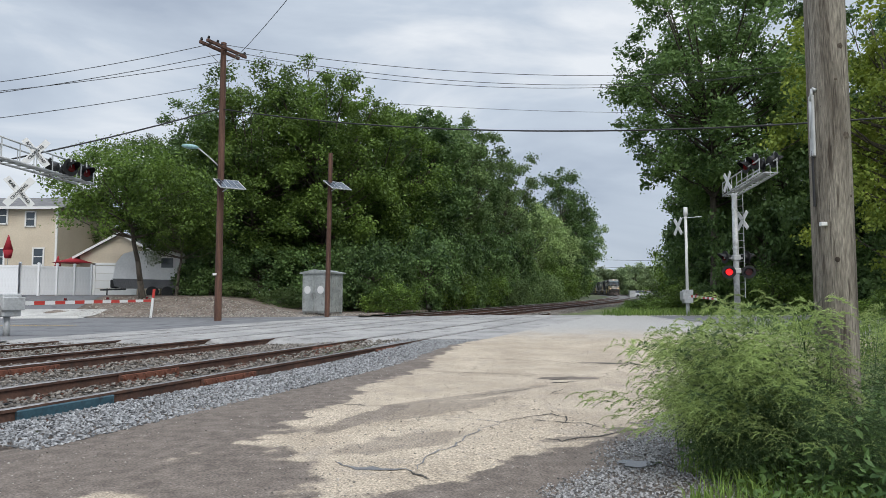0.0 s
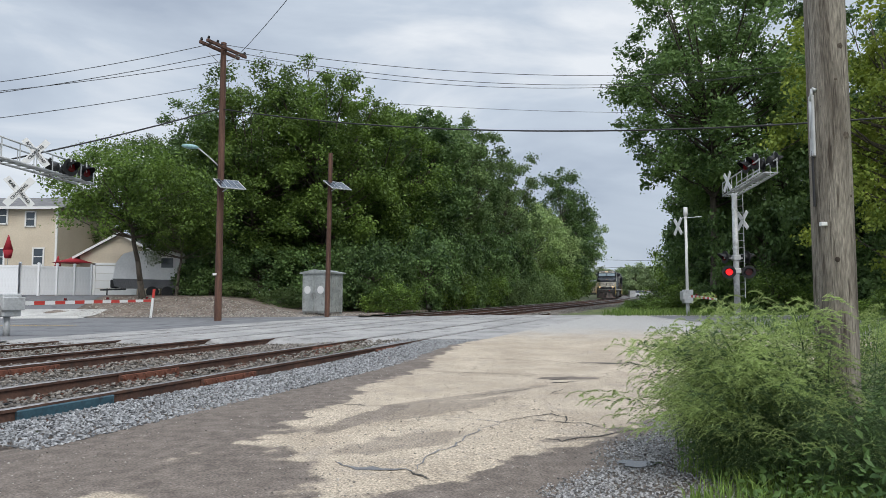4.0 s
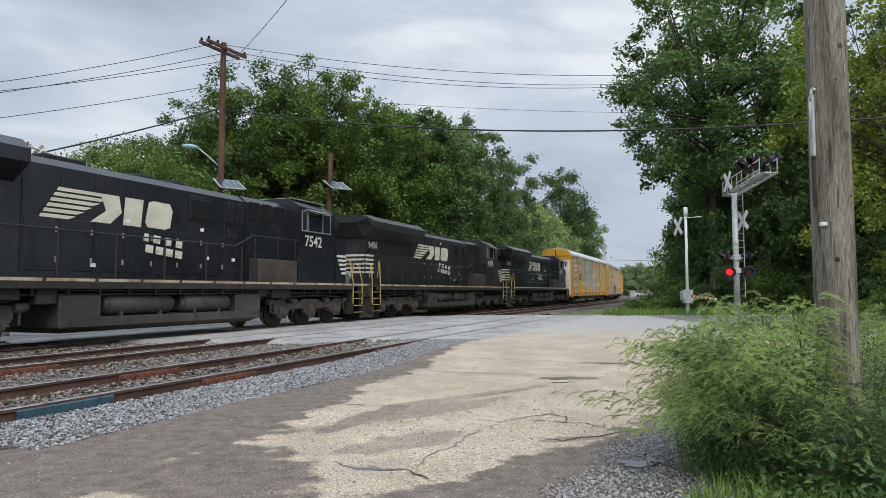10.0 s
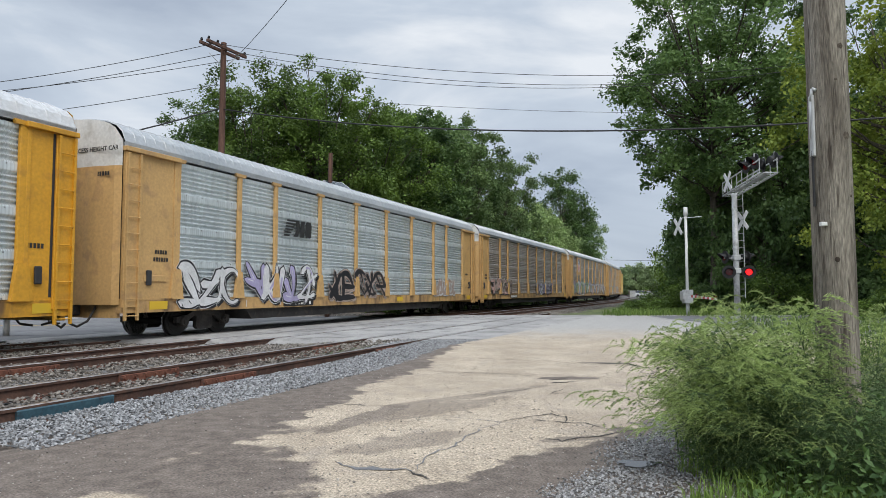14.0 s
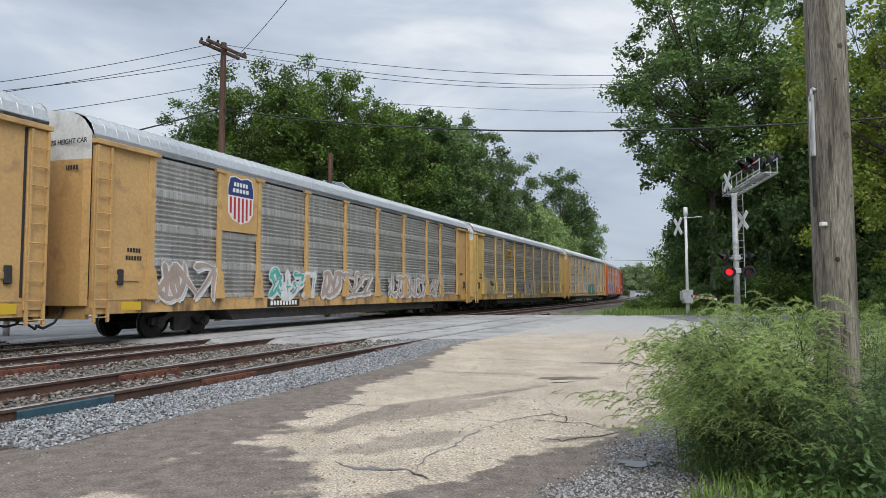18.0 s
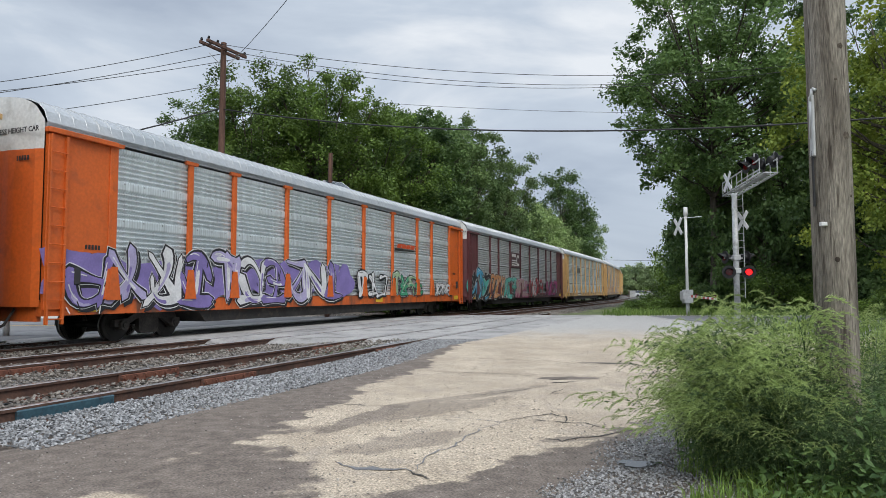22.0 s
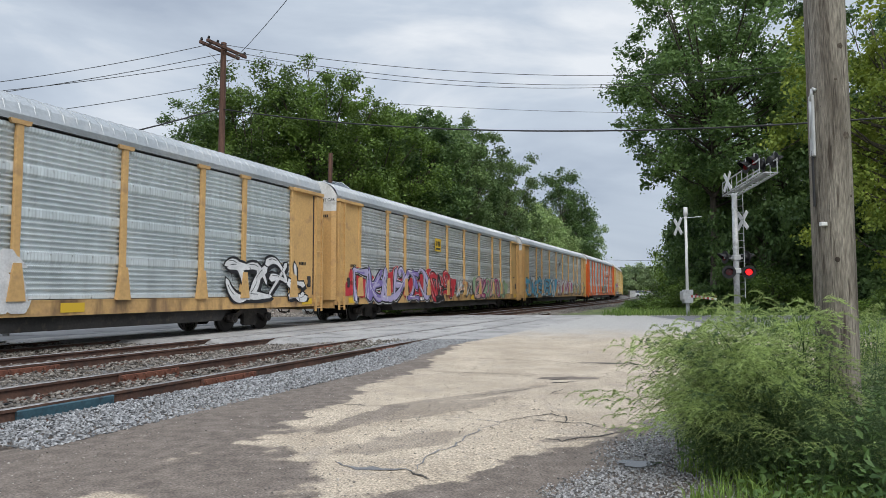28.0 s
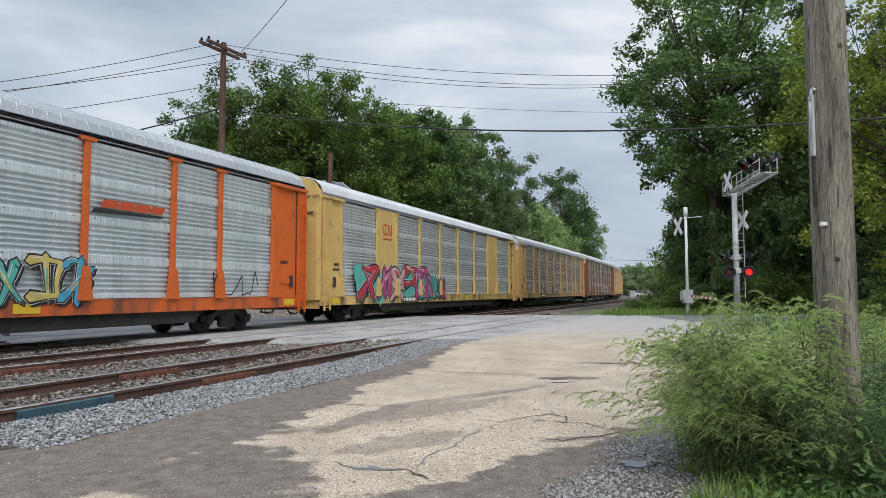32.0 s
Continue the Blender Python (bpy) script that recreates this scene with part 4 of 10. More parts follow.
def graffiti_mesh(seed, w, h, fill, line="k", glow="w", cloud=None):
    """A sprayed piece without words: swollen, outlined shapes side by side with inner strokes, drips and highlights."""
    rng = random.Random(seed)
    keys = sorted(set(fill) | {line, glow} | ({cloud} if cloud else set()))
    bm = bmesh.new()

    def tile(pts, ink, z):
        try:
            f = bm.faces.new([bm.verts.new((x, min(max(y, -h * 0.62), h * 0.72), z)) for x, y in pts])
        except ValueError:
            return
        f.material_index = keys.index(ink)
        f.normal_update()
        if f.normal.z < 0:
            f.normal_flip()

    def stroke(pts, r, ink, z):
        for (ax, ay), (bx, by) in zip(pts, pts[1:]):
            d = math.hypot(bx - ax, by - ay) or 1
            nx, ny = -(by - ay) / d * r, (bx - ax) / d * r
            tile([(ax + nx, ay + ny), (ax - nx, ay - ny), (bx - nx, by - ny), (bx + nx, by + ny)], ink, z)

    n = max(2, int(round(w / (h * 0.85))))
    step = w / n
    if cloud:
        for i in range(n + 1):
            tile(closed_blob(rng, -w / 2 + (i + 0.2) * step, rng.uniform(-0.1, 0.15) * h, step * 0.62, h * 0.40, 0.30), cloud, 0.0 + 0.0002 * i)
    layers = []
    for i in range(n):
        cx, cy = -w / 2 + (i + 0.5) * step, rng.uniform(-0.05, 0.06) * h
        rx, ry = step * 0.52, h * 0.44
        ink = fill[i % len(fill)]
        lean = rng.uniform(-0.25, 0.3)
        node = [(cx + rx * u + lean * ry * v, cy + ry * v) for u, v in
                ((-0.8, 0.9), (0.0, 1.0), (0.85, 0.85), (-0.75, 0.05), (0.05, 0.0), (0.8, -0.05), (-0.85, -0.9), (0.0, -0.95), (0.85, -0.85))]
        ways = rng.sample([(0, 3, 6), (2, 5, 8), (0, 1, 2), (6, 7, 8), (3, 4, 5), (0, 4, 8), (2, 4, 6), (1, 4, 7), (0, 1, 5), (3, 7, 8), (6, 4, 1)], rng.randint(3, 4))
        for way in ways:
            p = [node[k] for k in way]
            p = [(x + rng.gauss(0, 0.09) * rx, y + rng.gauss(0, 0.08) * ry) for x, y in p]
            curve = []
            for k in range(9):
                t = k / 8
                a, b, c = (1 - t) ** 2, 2 * t * (1 - t), t * t
                mx, my = p[1][0] * 2 - (p[0][0] + p[2][0]) / 2, p[1][1] * 2 - (p[0][1] + p[2][1]) / 2
                curve.append((a * p[0][0] + b * mx + c * p[2][0], a * p[0][1] + b * my + c * p[2][1]))
            layers.append((i, curve, h * rng.uniform(0.085, 0.13), ink, rng.choice(fill)))

    def ribbon(curve, r, ink, z):
        """A swelling band round the curve, in one face."""
        up, dn = [], []
        for k, (x, y) in enumerate(curve):
            ax, ay = curve[max(k - 1, 0)]
            bx, by = curve[min(k + 1, len(curve) - 1)]
            d = math.hypot(bx - ax, by - ay) or 1
            rr = r * (0.72 + 0.28 * math.cos(3.1 * k / len(curve) + x))
            nx, ny = -(by - ay) / d * rr, (bx - ax) / d * rr
            up.append((x + nx, y + ny))
            dn.append((x - nx, y - ny))
        ex, ey = curve[-1][0] - curve[-2][0], curve[-1][1] - curve[-2][1]
        d = math.hypot(ex, ey) or 1
        for k in range(len(curve) - 1):
            tile([up[k], up[k + 1], dn[k + 1], dn[k]], ink, z)
        tile([up[-1], (curve[-1][0] + ex / d * r * 0.9, curve[-1][1] + ey / d * r * 0.9), dn[-1]], ink, z)
        sx, sy = curve[0][0] - curve[1][0], curve[0][1] - curve[1][1]
        d = math.hypot(sx, sy) or 1
        tile([up[0], (curve[0][0] + sx / d * r * 0.9, curve[0][1] + sy / d * r * 0.9), dn[0]], ink, z)

    for k, (i, curve, r, ink, alt) in enumerate(layers):
        e = 0.00004 * (k % 40)
        ribbon([(x + 0.07 * h, y - 0.07 * h) for x, y in curve], r + h * 0.05, line, 0.002 + e)
        ribbon(curve, r + h * 0.075, glow, 0.004 + e)
        ribbon(curve, r + h * 0.055, line, 0.008 + e)
        ribbon(curve, r, ink, 0.012 + e)
        ribbon([(x, y - 0.25 * r) for x, y in curve[2:7]], r * 0.42, alt, 0.016 + e)
        stroke([(x - 0.35 * r, y + 0.4 * r) for x, y in curve[1:5]], 0.010 * h, glow, 0.019 + e)
    for _ in range(int(w * 1.5)):
        x0, y0 = rng.uniform(-w / 2, w / 2), rng.uniform(-0.5, 0.45) * h
        stroke([(x0, y0), (x0 + rng.uniform(-0.1, 0.1) * h, y0 - rng.uniform(0.05, 0.25) * h)], 0.012 * h, rng.choice((line, glow)), 0.021)
    return mesh_of(bm, "graffiti", [INK_M[k] for k in keys])


def tag_mesh(seed, w, h, ink):
    """A thin scrawl of one line."""
    rng = random.Random(seed)
    bm = bmesh.new()
    x, pts = -w / 2, []
    while x < w / 2:
        pts.append((x, rng.uniform(-h / 2, h / 2)))
        x += h * rng.uniform(-0.08, 0.42)
    for (ax, ay), (bx, by) in zip(pts, pts[1:]):
        d = math.hypot(bx - ax, by - ay) or 1
        nx, ny = -(by - ay) / d * 0.022, (bx - ax) / d * 0.022
        f = bm.faces.new([bm.verts.new((px, py, 0)) for px, py in ((ax + nx, ay + ny), (ax - nx, ay - ny), (bx - nx, by - ny), (bx + nx, by + ny))])
        f.normal_update()
        if f.normal.z < 0:
            f.normal_flip()
    return mesh_of(bm, "graffiti", INK_M[ink])


def auto_rack(label, coat, panels, layout="std", sign=None, sign_at=3, sprays=(), white="top", roof="g", seams=False, end_coat=None):
    """A covered wagon for new cars. Its x points forward, the side seen is the one of negative y."""
    car = thing("auto_rack_wagon", label, "freight wagon", group="wagons of the freight train")
    pm, rm = panels
    ck = coat.name
    roof_m = S_ROOF if roof == "g" else S_ROOFW
    part("roof", cached(("roof", roof), lambda: roof_mesh(roof_m)), None, car, "pale ribbed metal roof")

    def build_sill(sg):
        bm = bmesh.new()
        a, b = sorted((sg * (HALF - 0.12), sg * (HALF + 0.02)))
        box(bm, -CAR_L / 2, CAR_L / 2, a, b, SILL_B, SILL_T)
        box(bm, -CAR_L / 2, CAR_L / 2, min(a, b) - 0.01 * (sg < 0), max(a, b) + 0.01 * (sg > 0), SILL_T - 0.03, SILL_T + 0.003, 0)
        return mesh_of(bm, "side_sill", grimy(coat))

    def build_rail(sg):
        bm = bmesh.new()
        a, b = sorted((sg * (HALF - 0.12), sg * (HALF + 0.02)))
        box(bm, -CAR_L / 2, CAR_L / 2, a, b, EAVE - 0.07, EAVE + 0.06)
        return mesh_of(bm, "top_rail", S_ROOF)

    def build_end_sill(u):
        bm = bmesh.new()
        box(bm, u - 0.06, u + 0.06, -HALF + 0.13, HALF - 0.13, 0.62, SILL_T)
        return mesh_of(bm, "end_sill", grimy(coat))
    for sg in (-1, 1):
        part("side_sill", cached(("sill", ck, sg), lambda: build_sill(sg)), None, car)
        part("top_rail", cached(("top_rail", sg), lambda: build_rail(sg)), None, car)
        part("end_sill", cached(("end_sill", ck, sg), lambda: build_end_sill(sg * (CAR_L / 2 - 0.06))), None, car)

    def build_frame():
        bm = bmesh.new()
        box(bm, -CAR_L / 2 + 0.2, CAR_L / 2 - 0.2, -1.38, 1.38, 0.80, 1.0)
        # Added black block: deep frame and the dark shadow below the sill in one.
        prism(bm, [(-8.6, 0.80), (8.6, 0.80), (8.2, 0.40), (-8.2, 0.40)], -1.40, 1.40)
        for u in np.linspace(-7, 7, 8):
            box(bm, u - 0.06, u + 0.06, -1.35, 1.35, 0.62, 0.82)
        for sg in (-1, 1):
            e = sg * CAR_L / 2
            a, b = sorted((e - sg * 0.4, e + sg * 0.50))
            box(bm, a, b, -0.17, 0.17, 0.68, 0.95, 0.03)
            a, b = sorted((e + sg * 0.42, e + sg * 0.64))
            box(bm, a, b, -0.15, 0.22, 0.70, 0.98, 0.05)
            pipe(bm, [(e, 0.7, 0.9), (e + sg * 0.25, 0.72, 0.55), (e + sg * 0.5, 0.66, 0.42), (e + sg * 0.65, 0.6, 0.5)], 0.03, 6)
            pipe(bm, [(e, -0.5, 0.85), (e + sg * 0.3, -0.5, 0.5), (e + sg * 0.6, -0.45, 0.45)], 0.03, 6)
            pipe(bm, [(e - sg * 0.2, -1.2, 0.8), (e - sg * 0.2, -1.2, 0.45), (e - sg * 0.2, -0.8, 0.45)], 0.02, 5)
        return mesh_of(bm, "underframe", M_BLACK)
    part("underframe", cached("frame", build_frame), None, car, "black underframe with couplers, air hoses and an added shadow block")
    for u in (-10.05, 10.05):
        freight_truck(car, u)
    # dark core seen through the gaps, so that no light falls through
    part("deck_core", cached("core", lambda: core_mesh()), None, car, "dark decks behind the sheets")
    for sg in (1, -1):
        e = part("end_door", cached(("end", (end_coat or coat).name, white), lambda: end_mesh(end_coat or coat, white)), None, car)
        e.matrix_basis = pose(sg * CAR_L / 2, 0, 0, 0, 0, 0 if sg > 0 else 180)
        lr = part("lock_rod", cached("lock_rod", lock_rod_mesh), None, car)
        lr.matrix_basis = e.matrix_basis
    for sg in (1, -1):
        ex = part("end_lettering", cached(("endtext", white), lambda: text_mesh("EXCESS HEIGHT CAR", 0.17, M_INK)), None, car, "small black warning lettering")
        ex.matrix_basis = Matrix.Translation((sg * (CAR_L / 2 + 0.185), 0.72 * sg, EAVE - 0.12)) @ Matrix(((0, 0, sg, 0), (sg, 0, 0, 0), (0, 1, 0, 0), (0, 0, 0, 1)))
        en = part("end_mark", cached(("nb", 6), lambda: number_bars(0.54, 0.11, 6)), None, car)
        en.matrix_basis = Matrix.Translation((sg * (CAR_L / 2 + 0.155), 0.95 * sg, EAVE - 0.75)) @ Matrix(((0, 0, sg, 0), (sg, 0, 0, 0), (0, 1, 0, 0), (0, 0, 0, 1)))
    lay = LAYOUTS[layout]
    x = CAR_L / 2
    edges = []
    for i, (kind, w) in enumerate(lay):
        mid = x - w / 2
        for sg in (1, -1):
            if kind == "P":
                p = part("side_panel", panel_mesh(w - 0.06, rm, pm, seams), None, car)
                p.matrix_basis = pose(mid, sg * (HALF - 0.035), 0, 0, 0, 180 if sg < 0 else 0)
            else:
                def build_plate(w=w, kind=kind, coat=coat):
                    bm = bmesh.new()
                    box(bm, -w / 2 + 0.02, w / 2 - 0.02, -0.04, 0.015, SILL_T, EAVE - 0.05)
                    for u in ((-w / 2 + 0.15, w / 2 - 0.15) if kind == "L" else (-w / 2 + 0.12,)):
                        box(bm, u - 0.05, u + 0.05, 0.0, 0.05, SILL_T + 0.4, EAVE - 0.08, 0.01)
                        prism(bm, [(u - 0.06, SILL_T + 0.75), (u + 0.06, SILL_T + 0.75), (u + 0.17, SILL_T), (u - 0.17, SILL_T)], 0.0, 0.09)
                    return mesh_of(bm, "end_plate" if kind == "E" else "lettering_plate", coat)
                key = ("plate", kind, w, ck)
                p = part("end_plate" if kind == "E" else "lettering_plate", cached(key, build_plate), None, car)
                flip = (i == len(lay) - 1)
                turn = 0 if sg > 0 else 180
                mtx = pose(mid, sg * HALF, 0, 0, 0, turn)
                if (sg > 0) == flip:
                    mtx = mtx @ Matrix.Diagonal((-1, 1, 1, 1))
                p.matrix_basis = mtx
                for piece in END_PIECES if kind == "E" else ():
                    q = part(piece, cached((piece, w, ck), lambda: end_piece(piece, w, coat)), None, car)
                    q.matrix_basis = mtx
        edges.append((x, mid, w, kind))
        x -= w
        if 0 < i + 1 < len(lay):
            for sg in (1, -1):
                def build_post(coat=coat):
                    bm = bmesh.new()
                    box(bm, -0.085, 0.085, -0.05, 0.045, SILL_T, EAVE - 0.05, 0.012)
                    prism(bm, [(-0.09, SILL_T + 0.8), (0.09, SILL_T + 0.8), (0.21, SILL_T - 0.02), (-0.21, SILL_T - 0.02)], -0.02, 0.10)
                    prism(bm, [(-0.26, EAVE - 0.05), (0.26, EAVE - 0.05), (0.22, EAVE - 0.15), (-0.22, EAVE - 0.15)], -0.02, 0.065)
                    return mesh_of(bm, "side_post", coat)
                p = part("side_post", cached(("post", ck), build_post), None, car)
                p.matrix_basis = pose(x, sg * HALF, 0, 0, 0, 180 if sg < 0 else 0)
    # lettering and emblem on both sides
    for sg in (1, -1):
        order = edges
        if sign:
            kind, scale, zz = sign
            if kind == "shield" and layout == "std":
                bp = part("emblem_plate", cached(("emplate", ck), lambda: mesh_of(plate_bm_(), "emblem_plate", coat)), None, car)
                bp.matrix_basis = side_place(order[sign_at][1], HALF - 0.005, zz, sg)
            s = part("emblem", cached(("emblem", kind), lambda: emblem(kind)), None, car, EMBLEM_WORDS[kind])
            s.matrix_basis = side_place(order[sign_at][1], HALF + 0.022, zz, sg) @ Matrix.Diagonal((scale * (1.3 if kind == "shield" else 1.0), scale, 1, 1))
        r = part("reporting_mark", cached("plate_black", lambda: bars_mesh([(-0.95, 0.95, -0.13, 0.13)], M_INK)), None, car, "black stencil block with pale marks")
        r.matrix_basis = side_place(order[3][1], HALF + 0.036, 0.90, sg)
        b = part("reporting_stencil", cached("plate_bars", lambda: number_bars(1.6, 0.15, 9, M_INKW)), None, r)
        b.matrix_basis = pose(0, 0, 0.004)
        for xx, zz, n in ((order[0][1] - 0.35, 2.35, 5), (order[0][1] - 0.35, 2.15, 6), (order[-1][1] + 0.3, 2.3, 5)):
            t = part("stencil_mark", cached(("nb", n), lambda n=n: number_bars(0.09 * n, 0.11, n)), None, car)
            t.matrix_basis = side_place(xx, HALF + 0.024, zz, sg)
        for xx in (order[0][1] - 0.3, order[6][1], order[-1][1]):
            t = part("hazard_label", cached("hazard", lambda: bars_mesh([(-0.32, 0.32, -0.11, 0.11)], C_YELLOW)), None, car, "small yellow notice")
            t.matrix_basis = side_place(xx, HALF + 0.034, 0.92, sg)
    for j, (kind, xx, zz, w, h, *inks) in enumerate(sprays):
        key = ("spray", label, j)
        me = graffiti_mesh(j * 17 + len(label), w, h, *inks) if kind == "piece" else tag_mesh(j * 13 + len(label), w, h, *inks)
        g = part("graffiti", me, None, car, "sprayed lettering-like shapes")
        g.matrix_basis = side_place(xx, HALF + 0.05, zz, 1)
    return car


EMBLEM_WORDS = {"shield": "blue, red and white shield emblem", "stripes_dark": "dark striped emblem", "stripes_light": "white striped emblem", "yellow_sign": "yellow rectangular sign",
                "bracket": "black bracketed emblem", "swoosh": "orange and black wedge emblem", "maroon_sign": "maroon and white sign", "round_letters": "red rounded emblem"}


def plate_bm_():
    bm = bmesh.new()
    box(bm, -0.86, 0.86, -1.0, 0.86, 0, 0.02)
    return bm


def core_mesh():
    bm = bmesh.new()
    box(bm, -CAR_L / 2 + 0.1, CAR_L / 2 - 0.1, -HALF + 0.12, HALF - 0.12, 1.0, EAVE)
    return mesh_of(bm, "deck_core", M_BLACK)


